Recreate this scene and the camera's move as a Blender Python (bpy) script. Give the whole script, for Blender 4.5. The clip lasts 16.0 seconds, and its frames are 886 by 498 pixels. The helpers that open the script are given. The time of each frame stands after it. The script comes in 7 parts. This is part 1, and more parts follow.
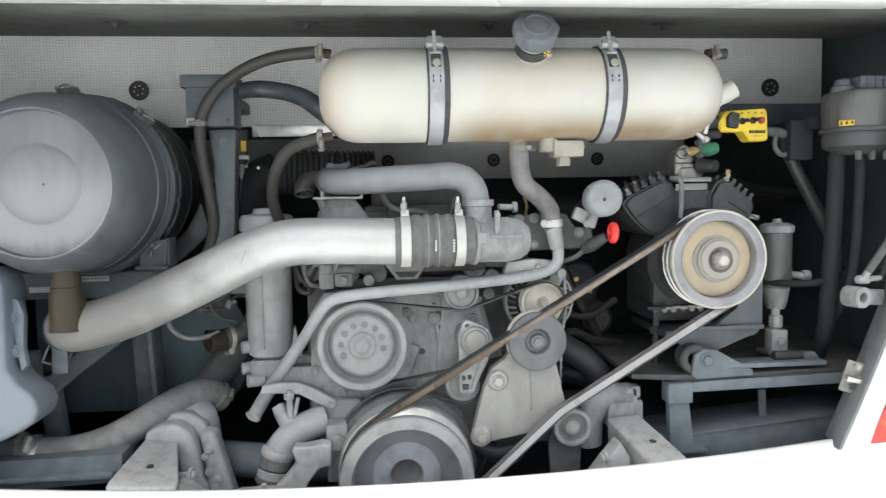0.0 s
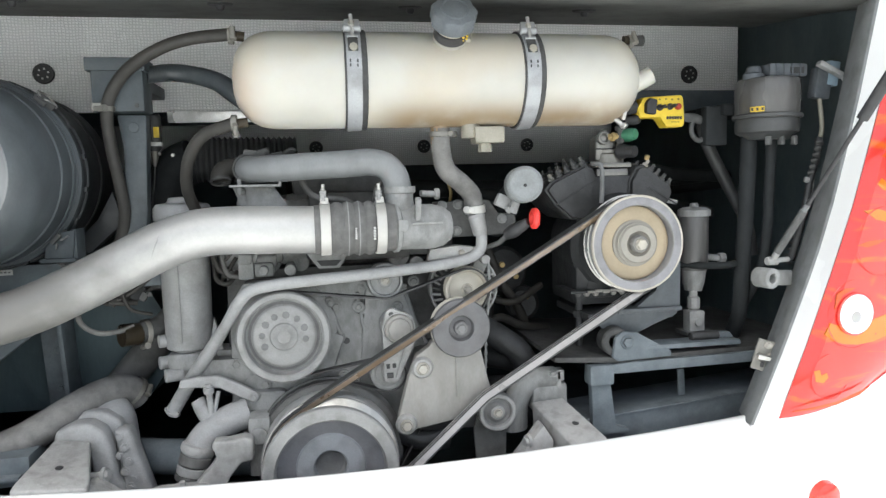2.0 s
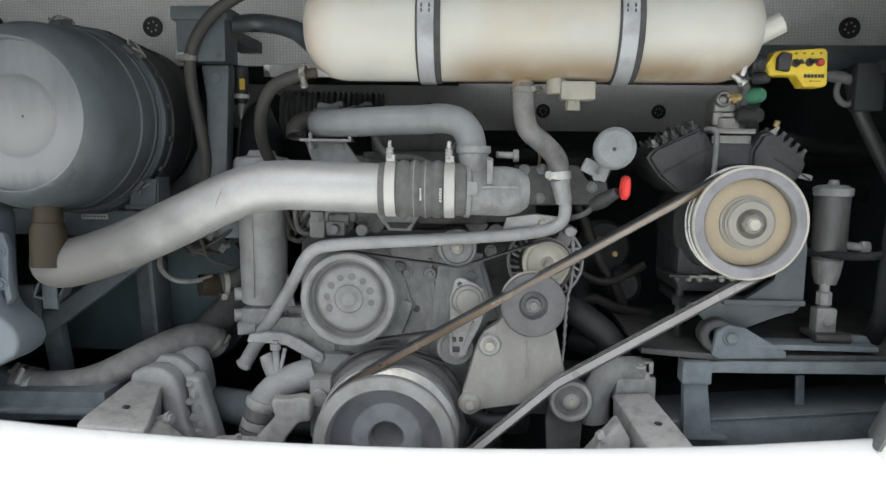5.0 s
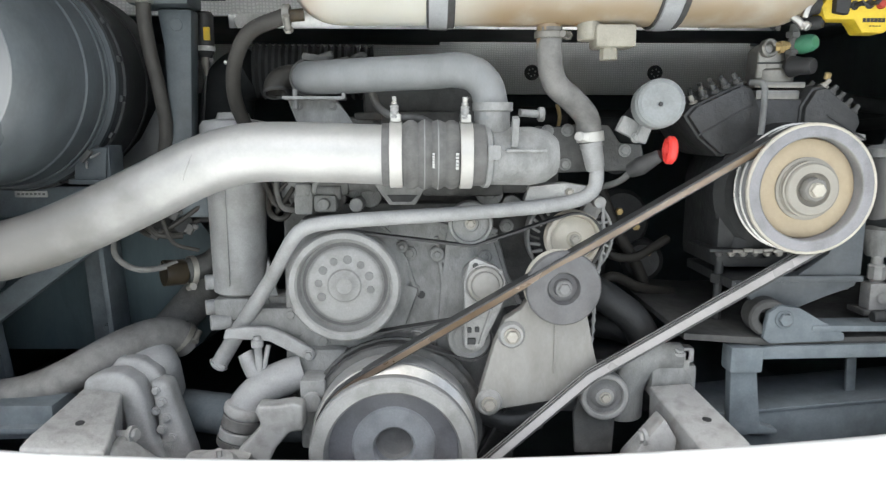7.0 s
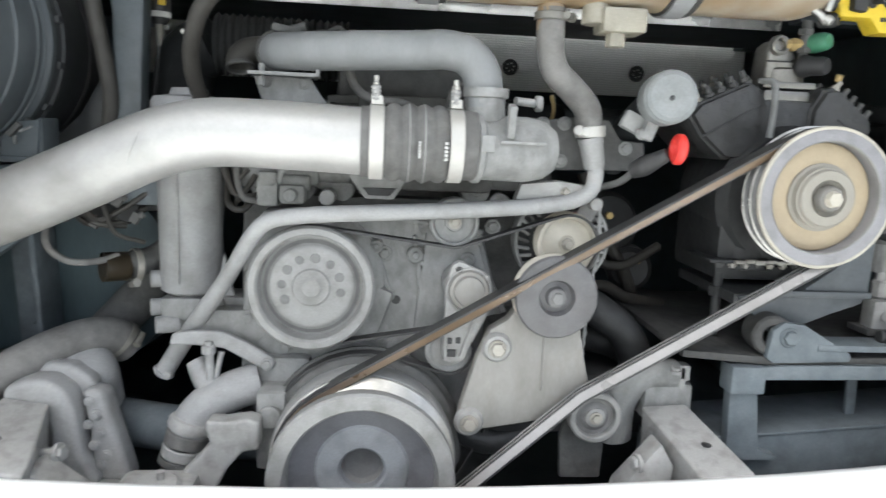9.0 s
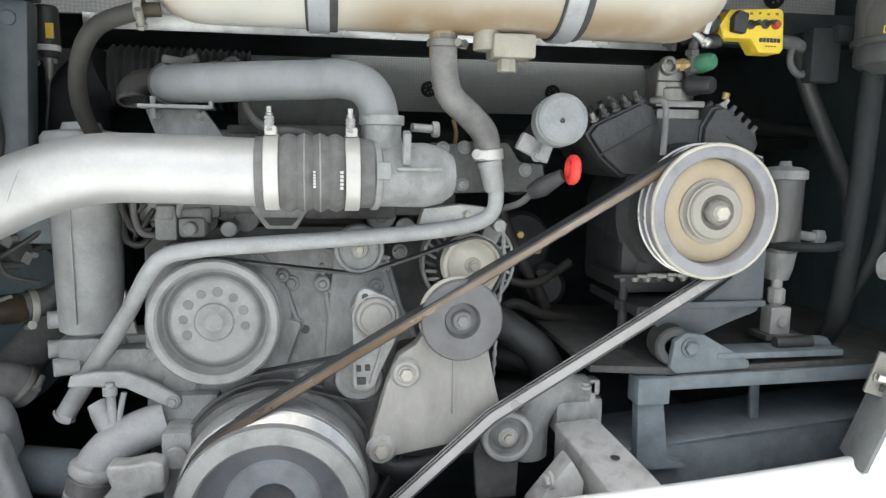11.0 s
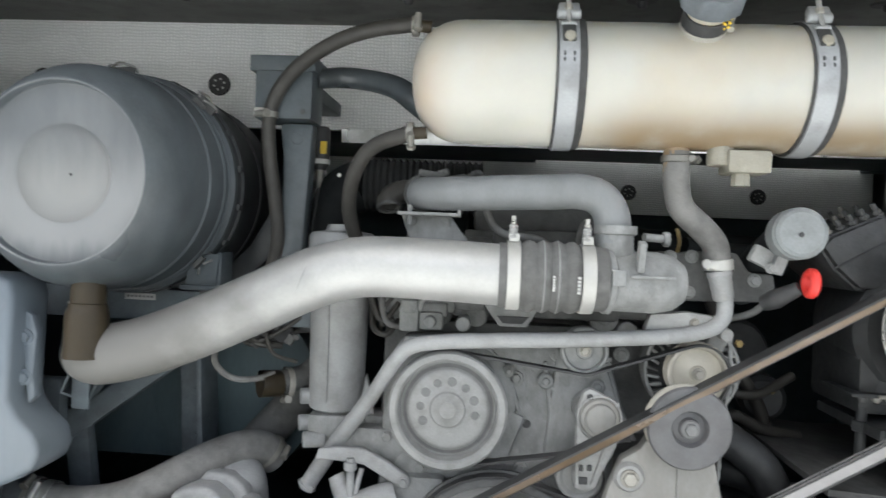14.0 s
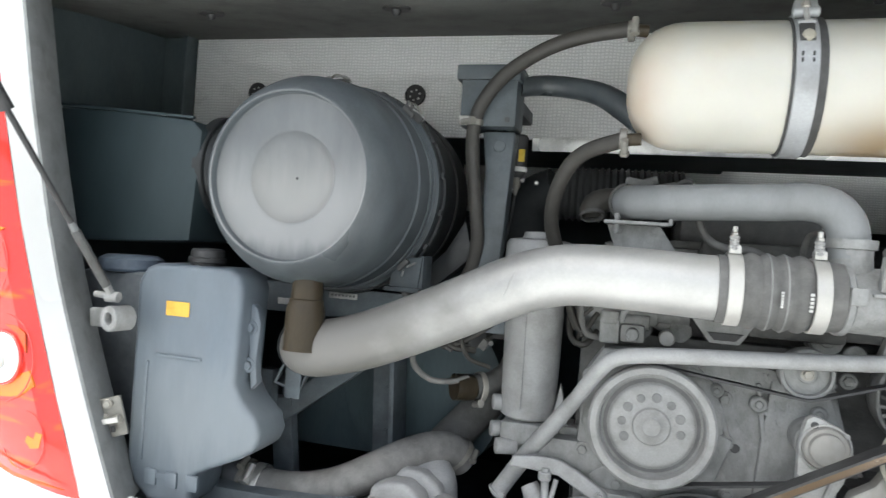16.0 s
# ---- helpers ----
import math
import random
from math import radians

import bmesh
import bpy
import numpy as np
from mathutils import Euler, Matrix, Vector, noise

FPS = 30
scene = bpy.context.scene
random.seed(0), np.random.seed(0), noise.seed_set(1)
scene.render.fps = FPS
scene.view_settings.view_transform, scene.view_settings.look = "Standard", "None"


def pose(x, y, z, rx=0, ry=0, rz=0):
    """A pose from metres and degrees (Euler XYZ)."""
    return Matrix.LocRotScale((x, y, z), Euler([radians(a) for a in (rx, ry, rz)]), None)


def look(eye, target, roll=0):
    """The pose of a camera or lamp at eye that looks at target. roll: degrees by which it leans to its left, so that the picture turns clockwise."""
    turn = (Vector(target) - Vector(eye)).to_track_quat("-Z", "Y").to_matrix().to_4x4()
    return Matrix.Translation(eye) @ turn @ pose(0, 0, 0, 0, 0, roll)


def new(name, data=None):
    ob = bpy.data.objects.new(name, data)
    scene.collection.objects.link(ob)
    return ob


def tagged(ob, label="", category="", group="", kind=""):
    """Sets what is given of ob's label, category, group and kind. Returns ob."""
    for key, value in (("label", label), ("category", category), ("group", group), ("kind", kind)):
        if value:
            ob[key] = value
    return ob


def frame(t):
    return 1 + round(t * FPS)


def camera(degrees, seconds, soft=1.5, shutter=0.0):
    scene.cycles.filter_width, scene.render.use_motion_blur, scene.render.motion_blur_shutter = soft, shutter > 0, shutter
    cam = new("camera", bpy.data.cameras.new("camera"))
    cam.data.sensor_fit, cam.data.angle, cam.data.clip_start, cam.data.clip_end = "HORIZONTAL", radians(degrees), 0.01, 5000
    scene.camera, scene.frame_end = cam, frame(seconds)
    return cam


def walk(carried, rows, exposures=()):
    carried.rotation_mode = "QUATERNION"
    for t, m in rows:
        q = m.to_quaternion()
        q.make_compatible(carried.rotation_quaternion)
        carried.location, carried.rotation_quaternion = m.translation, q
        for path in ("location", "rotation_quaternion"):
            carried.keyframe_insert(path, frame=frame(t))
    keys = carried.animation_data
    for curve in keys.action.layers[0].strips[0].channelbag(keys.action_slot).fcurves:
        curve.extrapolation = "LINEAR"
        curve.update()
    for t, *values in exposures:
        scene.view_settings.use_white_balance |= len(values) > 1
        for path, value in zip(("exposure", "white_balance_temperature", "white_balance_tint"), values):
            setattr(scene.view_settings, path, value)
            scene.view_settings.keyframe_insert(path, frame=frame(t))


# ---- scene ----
K = 0.93  # metres in one unit of the plan
cam = camera(64.8, 16.0, soft=1.35, shutter=0.5)
PATH = [
    (0, (-0.139, -0.288, 1.304), (0.04, 1.698, 1.156), -1.0),
    (0.5, (-0.134, -0.29, 1.304), (0.089, 1.692, 1.15), -0.9),
    (1, (-0.124, -0.288, 1.306), (0.13, 1.69, 1.156), -1.2),
    (1.5, (-0.109, -0.284, 1.303), (0.19, 1.685, 1.128), -1.6),
    (2, (-0.094, -0.28, 1.303), (0.246, 1.682, 1.114), -1.4),
    (2.5, (-0.084, -0.283, 1.302), (0.267, 1.677, 1.119), -1.5),
    (3, (-0.059, -0.29, 1.302), (0.272, 1.674, 1.116), -2.4),
    (3.5, (-0.038, -0.285, 1.3), (0.167, 1.696, 1.109), -2.3),
    (4, (-0.058, -0.269, 1.285), (0.254, 1.691, 1.042), -2.1),
    (4.5, (-0.009, -0.224, 1.291), (0.083, 1.762, 1.067), 0.7),
    (5, (0.084, -0.173, 1.276), (-0.018, 1.807, 1.014), 0.7),
    (7.5, (-0.058, 0.066, 1.251), (0.003, 2.037, 0.918), 0.3),
    (8, (-0.07, 0.098, 1.247), (-0.019, 2.072, 0.926), 1.0),
    (8.5, (-0.077, 0.131, 1.232), (-0.035, 2.102, 0.895), 2.2),
    (9, (-0.069, 0.153, 1.231), (0.096, 2.119, 0.902), 2.6),
    (9.5, (-0.044, 0.157, 1.234), (0.243, 2.112, 0.922), 1.8),
    (12, (-0.001, 0.139, 1.249), (0.313, 2.1, 1.012), 0.6),
    (12.5, (-0.023, 0.141, 1.245), (0.183, 2.12, 1.043), 1.1),
    (13, (-0.057, 0.129, 1.251), (0.018, 2.122, 1.106), 1.2),
    (13.5, (-0.088, 0.104, 1.256), (-0.126, 2.102, 1.187), 1.6),
    (14, (-0.112, 0.08, 1.264), (-0.267, 2.074, 1.238), 2.4),
    (14.5, (-0.139, 0.069, 1.266), (-0.426, 2.048, 1.264), 2.4),
    (15, (-0.174, 0.063, 1.262), (-0.57, 2.023, 1.273), 2.9),
    (15.5, (-0.198, 0.068, 1.252), (-0.67, 2.012, 1.255), 3.2),
    (16, (-0.215, 0.066, 1.248), (-0.766, 1.989, 1.237), 4.1),
]
EXPO = [(0.0, 1.10), (2.0, 1.10), (2.5, 0.95), (3.0, 0.85), (3.5, 0.74), (4.0, 0.60), (4.5, 0.42), (5.0, 0.62), (6.2, 0.98), (7.5, 1.25), (8.5, 1.15), (9.0, 1.25), (12.0, 1.12), (12.5, 1.19), (13.0, 1.16), (13.5, 1.02), (15.0, 1.0), (16.0, 1.12)]
# one white balance all along, a little green
EXPO = [(t, stops, 6380, 7) for t, stops in EXPO]
walk(cam, [(t, look(eye, target, roll)) for t, eye, target, roll in PATH], EXPO)

# ---- daylight ----
world = bpy.data.worlds.new("world")
scene.world = world
world.use_nodes = True
wn, wl = world.node_tree.nodes, world.node_tree.links
sky = wn.new("ShaderNodeTexSky")
sky.sky_type, sky.sun_disc = "NISHITA", False
sky.sun_elevation, sky.sun_rotation = radians(64), radians(200)
sky.air_density, sky.dust_density = 1.0, 4.0
grey = wn.new("ShaderNodeHueSaturation")
grey.inputs["Saturation"].default_value = 0.58
wl.new(sky.outputs["Color"], grey.inputs["Color"])
wl.new(grey.outputs["Color"], wn["Background"].inputs["Color"])
wn["Background"].inputs["Strength"].default_value = 0.15
sun = new("sun", bpy.data.lights.new("sun", "SUN"))
sun.data.energy, sun.data.angle, sun.data.color = 3.3, radians(14), (0.965, 1.0, 0.975)
sun.matrix_world = look((-1.0, -1.6, 7.5), (0, 1, 0.8))


# ---- materials ----
def material(name, color, rough=0.6, metal=0.0, dust=0.0, dust_color=(0.295, 0.297, 0.29), grain=0.25, bump=0.15, scale=60.0,
             stain=None, stain_amount=0.0, coat=0.0, streak=1.0, grime=1.0):
    m = bpy.data.materials.new(name)
    m.use_nodes = True
    n, l = m.node_tree.nodes, m.node_tree.links
    p = n["Principled BSDF"]
    geo = n.new("ShaderNodeNewGeometry")
    mapping = n.new("ShaderNodeMapping")
    mapping.inputs["Scale"].default_value = (1, 1, streak)
    l.new(geo.outputs["Position"], mapping.inputs["Vector"])

    def noise_tex(sc, detail=4.0, lo=0.35, hi=0.65):
        t = n.new("ShaderNodeTexNoise")
        t.inputs["Scale"].default_value, t.inputs["Detail"].default_value = sc, detail
        l.new(mapping.outputs["Vector"], t.inputs["Vector"])
        r = n.new("ShaderNodeMapRange")
        r.inputs[1].default_value, r.inputs[2].default_value = lo, hi
        l.new(t.outputs["Fac"], r.inputs[0])
        return r.outputs[0]

    def mix(fac, a, b, amount=1.0, blend="MIX"):
        x = n.new("ShaderNodeMix")
        x.data_type, x.blend_type = "RGBA", blend
        if amount < 1.0:
            k = n.new("ShaderNodeMath")
            k.operation = "MULTIPLY"
            k.inputs[1].default_value = amount
            l.new(fac, k.inputs[0])
            fac = k.outputs[0]
        l.new(fac, x.inputs[0])
        for s, v in ((x.inputs[6], a), (x.inputs[7], b)):
            if hasattr(v, "links"):
                l.new(v, s)
            else:
                s.default_value = (*v, 1)
        return x.outputs[2]

    fine, big = noise_tex(scale), noise_tex(scale / 9, 5.0)
    c = mix(big, [v * (1 - grain) for v in color], [min(1, v * (1 + grain * 0.6)) for v in color])
    if stain:
        c = mix(noise_tex(scale / 5, 6.0, 0.5, 0.72), c, stain, stain_amount)
    if dust:
        up = n.new("ShaderNodeSeparateXYZ")
        l.new(geo.outputs["Normal"], up.inputs[0])
        a = n.new("ShaderNodeMapRange")
        a.inputs[1].default_value, a.inputs[2].default_value = -0.6, 0.9
        a.inputs[3].default_value, a.inputs[4].default_value = 0.45, 1.0
        l.new(up.outputs[2], a.inputs[0])
        k = n.new("ShaderNodeMath")
        k.operation = "MULTIPLY_ADD"
        k.inputs[1].default_value = 0.45
        l.new(fine, k.inputs[0])
        l.new(a.outputs[0], k.inputs[2])
        k2 = n.new("ShaderNodeMath")
        k2.operation, k2.use_clamp = "MULTIPLY", True
        k2.inputs[1].default_value = dust
        l.new(k.outputs[0], k2.inputs[0])
        c = mix(k2.outputs[0], c, dust_color)
        mm = n.new("ShaderNodeMath")
        mm.operation, mm.use_clamp = "MULTIPLY_ADD", True
        mm.inputs[1].default_value, mm.inputs[2].default_value = -metal * 0.8, metal
        l.new(k2.outputs[0], mm.inputs[0])
        l.new(mm.outputs[0], p.inputs["Metallic"])
    else:
        p.inputs["Metallic"].default_value = metal
    if grime:
        c = mix(noise_tex(scale / 2.4, 8.0, 0.47, 0.72), c, (0.5, 0.49, 0.47), 0.6 * grime, "MULTIPLY")
        c = mix(noise_tex(scale * 2.2, 3.0, 0.6, 0.78), c, (1.4, 1.4, 1.37), 0.3 * grime, "MULTIPLY")
        micro = noise_tex(scale * 7, 3.0, 0.36, 0.64)
        c = mix(micro, c, (0.78, 0.775, 0.76), 0.4 * grime, "MULTIPLY")
    l.new(c, p.inputs["Base Color"])
    rr = n.new("ShaderNodeMapRange")
    rr.inputs[3].default_value, rr.inputs[4].default_value = max(0.05, rough - 0.1), min(1, rough + 0.1 + 0.2 * dust)
    l.new(big, rr.inputs[0])
    l.new(rr.outputs[0], p.inputs["Roughness"])
    if coat:
        p.inputs["Coat Weight"].default_value, p.inputs["Coat Roughness"].default_value = coat, 0.08
    b = n.new("ShaderNodeBump")
    b.inputs["Strength"].default_value, b.inputs["Distance"].default_value = bump, 0.002
    l.new(fine, b.inputs["Height"])
    if grime:
        b2 = n.new("ShaderNodeBump")
        b2.inputs["Strength"].default_value, b2.inputs["Distance"].default_value = min(1, bump * 0.5 * grime), 0.0008
        l.new(micro, b2.inputs["Height"])
        l.new(b2.outputs["Normal"], b.inputs["Normal"])
    l.new(b.outputs["Normal"], p.inputs["Normal"])
    return m


def foil_material():
    """Silver insulation foil, pressed into small rows of pillows."""
    m = material("foil", (0.99, 0.99, 0.975), 0.28, 0.0, dust=0.0, grain=0.02, bump=0.1, scale=30, grime=0)
    n, l = m.node_tree.nodes, m.node_tree.links
    geo = n.new("ShaderNodeNewGeometry")
    brick = n.new("ShaderNodeTexBrick")
    mp = n.new("ShaderNodeMapping")
    mp.inputs["Rotation"].default_value = (radians(90), 0, 0)
    wave, shift, warp = n.new("ShaderNodeTexNoise"), n.new("ShaderNodeVectorMath"), n.new("ShaderNodeVectorMath")
    wave.inputs["Scale"].default_value, wave.inputs["Detail"].default_value = 34.0, 4.0
    l.new(geo.outputs["Position"], wave.inputs["Vector"])
    shift.operation, warp.operation = "SCALE", "ADD"
    shift.inputs["Scale"].default_value = 0.011
    l.new(wave.outputs["Color"], shift.inputs[0])
    l.new(geo.outputs["Position"], warp.inputs[0])
    l.new(shift.outputs[0], warp.inputs[1])
    l.new(warp.outputs[0], mp.inputs["Vector"])
    l.new(mp.outputs["Vector"], brick.inputs["Vector"])
    brick.inputs["Scale"].default_value = 1.0
    brick.inputs["Brick Width"].default_value, brick.inputs["Row Height"].default_value = 0.0080, 0.0072
    brick.inputs["Mortar Size"].default_value, brick.inputs["Mortar Smooth"].default_value = 0.0026, 1.0
    brick.inputs["Color1"].default_value, brick.inputs["Color2"].default_value = (1, 1, 1, 1), (0.74, 0.74, 0.74, 1)
    brick.offset = 0.0
    brick.inputs["Mortar"].default_value = (0, 0, 0, 1)
    b = n.new("ShaderNodeBump")
    b.inputs["Strength"].default_value, b.inputs["Distance"].default_value = 0.45, 0.002
    l.new(brick.outputs["Color"], b.inputs["Height"])
    l.new(n["Bump"].outputs["Normal"], b.inputs["Normal"])
    l.new(b.outputs["Normal"], n["Principled BSDF"].inputs["Normal"])
    # crease shade and the pillows' uneven sparkle, multiplied into the base colour
    seam, base = n.new("ShaderNodeMix"), n["Principled BSDF"].inputs["Base Color"]
    seam.data_type, seam.blend_type = "RGBA", "MULTIPLY"
    seam.inputs[0].default_value = 0.24
    l.new(base.links[0].from_socket, seam.inputs[6])
    l.new(brick.outputs["Color"], seam.inputs[7])
    l.new(seam.outputs[2], base)
    return m


def lens_material(name, color, rough=0.12):
    m = material(name, color, rough, 0.0, grain=0.12, bump=0.05, scale=25, coat=0.4, grime=0)
    p = m.node_tree.nodes["Principled BSDF"]
    p.inputs["Subsurface Weight"].default_value = 0.25
    p.inputs["Subsurface Radius"].default_value = (0.02, 0.006, 0.003)
    return m


M_XPIPE = material("dull_grey_pipe", (0.19, 0.197, 0.20), 0.6, 0.1, dust=0.5, dust_color=(0.255, 0.262, 0.265), grain=0.18, bump=0.15, scale=45, grime=0.5, streak=0.5)
M_WHITE = material("white_paint", (0.85, 0.85, 0.84), 0.3, grain=0.03, bump=0.02, scale=8, coat=0.5, grime=0)
M_LINING = material("grey_lining", (0.17, 0.177, 0.18), 0.65, dust=0.3, dust_color=(0.24, 0.245, 0.245), grain=0.2)
M_DARK = material("dark_body_paint", (0.036, 0.056, 0.063), 0.6, dust=0.22, dust_color=(0.13, 0.158, 0.164), grain=0.3, scale=25)
M_SIDE = material("side_wall_paint", (0.05, 0.074, 0.08), 0.6, dust=0.3, dust_color=(0.15, 0.178, 0.182), grain=0.35, scale=18, streak=0.5)
M_CEIL = material("ceiling_lining", (0.125, 0.128, 0.118), 0.85, dust=0.2, dust_color=(0.17, 0.17, 0.16), grain=0.25, scale=40)
M_FOIL = foil_material()
M_EDGE = material("aluminium_edge", (0.92, 0.92, 0.90), 0.32, 0.6, grain=0.12, bump=0.05)
M_FRAME = material("frame_steel", (0.072, 0.094, 0.108), 0.6, dust=0.55, dust_color=(0.188, 0.212, 0.227), grain=0.3, scale=35)
M_BLOCK = material("engine_paint", (0.185, 0.187, 0.185), 0.7, 0.1, dust=0.72, dust_color=(0.325, 0.328, 0.322), grain=0.4, bump=0.5, scale=55, stain=(0.085, 0.082, 0.077), stain_amount=0.7, grime=1.0, streak=0.6)
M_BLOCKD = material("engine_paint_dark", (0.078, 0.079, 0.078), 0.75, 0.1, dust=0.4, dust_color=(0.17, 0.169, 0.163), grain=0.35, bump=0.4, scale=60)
M_CAST = material("dusty_cast_aluminium", (0.36, 0.36, 0.352), 0.6, 0.3, dust=0.6, dust_color=(0.385, 0.382, 0.37), grain=0.25, bump=0.3, scale=90)
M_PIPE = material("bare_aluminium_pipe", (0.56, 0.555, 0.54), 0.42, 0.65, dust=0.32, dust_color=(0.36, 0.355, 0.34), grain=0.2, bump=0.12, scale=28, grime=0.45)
M_GREYPIPE = material("grey_painted_pipe", (0.295, 0.296, 0.294), 0.6, 0.1, dust=0.6, dust_color=(0.365, 0.367, 0.364), grain=0.14, bump=0.12, scale=45)
M_STEEL = material("bright_steel", (0.62, 0.61, 0.58), 0.32, 0.85, dust=0.12, dust_color=(0.4, 0.38, 0.34), grain=0.15, bump=0.08)
M_BAND = material("dull_clamp_band", (0.56, 0.55, 0.52), 0.46, 0.45, dust=0.25, dust_color=(0.45, 0.44, 0.41), grain=0.15, bump=0.06, grime=0.4)
M_BOLT = material("zinc_bolt", (0.42, 0.40, 0.36), 0.42, 0.6, dust=0.35, dust_color=(0.34, 0.325, 0.29), grain=0.25)
M_PULLEY = material("dusty_pulley", (0.25, 0.25, 0.245), 0.5, 0.35, dust=0.55, dust_color=(0.31, 0.31, 0.305), grain=0.15, bump=0.1, scale=50)
M_WEB = material("purple_grey_web", (0.15, 0.152, 0.165), 0.5, 0.2, dust=0.4, dust_color=(0.21, 0.212, 0.225), grain=0.2, bump=0.1, scale=50)
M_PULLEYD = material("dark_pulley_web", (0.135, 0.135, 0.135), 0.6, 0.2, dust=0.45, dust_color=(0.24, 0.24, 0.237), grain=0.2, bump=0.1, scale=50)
M_PULLEYB = material("blue_grey_pulley_web", (0.25, 0.265, 0.285), 0.5, 0.25, dust=0.45, dust_color=(0.32, 0.33, 0.345), grain=0.18, bump=0.1, scale=50)
M_TAN = material("tan_pulley_face", (0.45, 0.365, 0.245), 0.55, 0.1, dust=0.3, dust_color=(0.42, 0.36, 0.265), grain=0.22, bump=0.1, scale=30, grime=0.5, stain=(0.38, 0.32, 0.22), stain_amount=0.6)
M_RIM = material("pale_worn_edge", (0.47, 0.44, 0.375), 0.5, 0.1, grain=0.2, grime=0.5)
M_RIMGREY = material("lilac_grey_rim", (0.245, 0.243, 0.258), 0.55, 0.1, dust=0.4, dust_color=(0.30, 0.295, 0.30), grain=0.15, bump=0.1, scale=50)
M_IDLER = material("dark_idler_face", (0.105, 0.104, 0.108), 0.55, 0.15, dust=0.45, dust_color=(0.175, 0.173, 0.175), grain=0.2, bump=0.1, scale=45)
M_BOWL = material("cream_metal_bowl", (0.50, 0.475, 0.41), 0.42, 0.35, dust=0.3, dust_color=(0.42, 0.39, 0.32), grain=0.2, grime=0.5)
M_RUBBER = material("black_rubber", (0.025, 0.025, 0.025), 0.7, dust=0.35, dust_color=(0.13, 0.13, 0.125), grain=0.25, bump=0.12, scale=80)
M_RUBBERG = material("dusty_rubber_hose", (0.06, 0.06, 0.058), 0.75, dust=0.8, dust_color=(0.225, 0.22, 0.21), grain=0.25, bump=0.15, scale=45, stain=(0.26, 0.25, 0.23), stain_amount=0.6)
M_BELLOW = material("dusty_bellow_rubber", (0.075, 0.074, 0.072), 0.75, dust=0.6, dust_color=(0.19, 0.187, 0.18), grain=0.2, bump=0.1, scale=60)
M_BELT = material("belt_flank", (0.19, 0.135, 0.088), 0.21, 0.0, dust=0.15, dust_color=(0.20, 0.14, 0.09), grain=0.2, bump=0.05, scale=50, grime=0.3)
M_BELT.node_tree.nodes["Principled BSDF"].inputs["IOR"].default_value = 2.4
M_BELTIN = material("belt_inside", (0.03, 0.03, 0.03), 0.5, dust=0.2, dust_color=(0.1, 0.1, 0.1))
M_BELTLOW = material("belt_polish_sky_sheen", (0.36, 0.352, 0.35), 0.36, 0.15, grime=0.6, dust=0.2, dust_color=(0.27, 0.245, 0.215), grain=0.3, scale=30)
M_CREAM = material("cream_plastic", (0.49, 0.478, 0.425), 0.36, grain=0.12, bump=0.05, scale=34, stain=(0.46, 0.40, 0.30), stain_amount=0.55, grime=0.12)
M_CREAM.node_tree.nodes["Principled BSDF"].inputs["Subsurface Weight"].default_value = 0.25
M_CREAM.node_tree.nodes["Principled BSDF"].inputs["Subsurface Radius"].default_value = (0.02, 0.015, 0.008)
M_SENS = material("stained_cream_plastic", (0.33, 0.305, 0.24), 0.5, dust=0.3, dust_color=(0.36, 0.35, 0.31), grain=0.2, stain=(0.25, 0.2, 0.13), stain_amount=0.5)
# brown scorch along the tank's lower side
nn, ll = M_CREAM.node_tree.nodes, M_CREAM.node_tree.links
pos, sep = nn.new("ShaderNodeNewGeometry"), nn.new("ShaderNodeSeparateXYZ")
ll.new(pos.outputs["Position"], sep.inputs[0])


def ramp(src, lo, hi):
    r = nn.new("ShaderNodeMapRange")
    r.interpolation_type = "SMOOTHSTEP"
    r.inputs[1].default_value, r.inputs[2].default_value = lo, hi
    ll.new(src, r.inputs[0])
    return r.outputs[0]


blot = nn.new("ShaderNodeTexNoise")
blot.inputs["Scale"].default_value, blot.inputs["Detail"].default_value = 9.0, 5.0
ll.new(pos.outputs["Position"], blot.inputs["Vector"])
fac = None
for o in (ramp(sep.outputs[2], 1.492, 1.424), ramp(sep.outputs[0], -0.03, 0.10), ramp(blot.outputs["Fac"], 0.12, 0.55)):
    if fac is None:
        fac = o
    else:
        k = nn.new("ShaderNodeMath")
        k.operation = "MULTIPLY"
        ll.new(fac, k.inputs[0])
        ll.new(o, k.inputs[1])
        fac = k.outputs[0]
base = nn["Principled BSDF"].inputs["Base Color"]
brown = nn.new("ShaderNodeMix")
brown.data_type = "RGBA"
ll.new(fac, brown.inputs[0])
ll.new(base.links[0].from_socket, brown.inputs[6])
brown.inputs[7].default_value = (0.26, 0.19, 0.115, 1)
# tan tinge on the tank's domed end
tinge = nn.new("ShaderNodeMix")
tinge.data_type = "RGBA"
weak = nn.new("ShaderNodeMath")
weak.operation = "MULTIPLY"
ll.new(ramp(sep.outputs[0], -0.17, -0.262), weak.inputs[0])
ll.new(ramp(blot.outputs["Fac"], 0.25, 0.75), weak.inputs[1])
ll.new(weak.outputs[0], tinge.inputs[0])
ll.new(brown.outputs[2], tinge.inputs[6])
tinge.inputs[7].default_value = (0.46, 0.35, 0.26, 1)
ll.new(tinge.outputs[2], base)
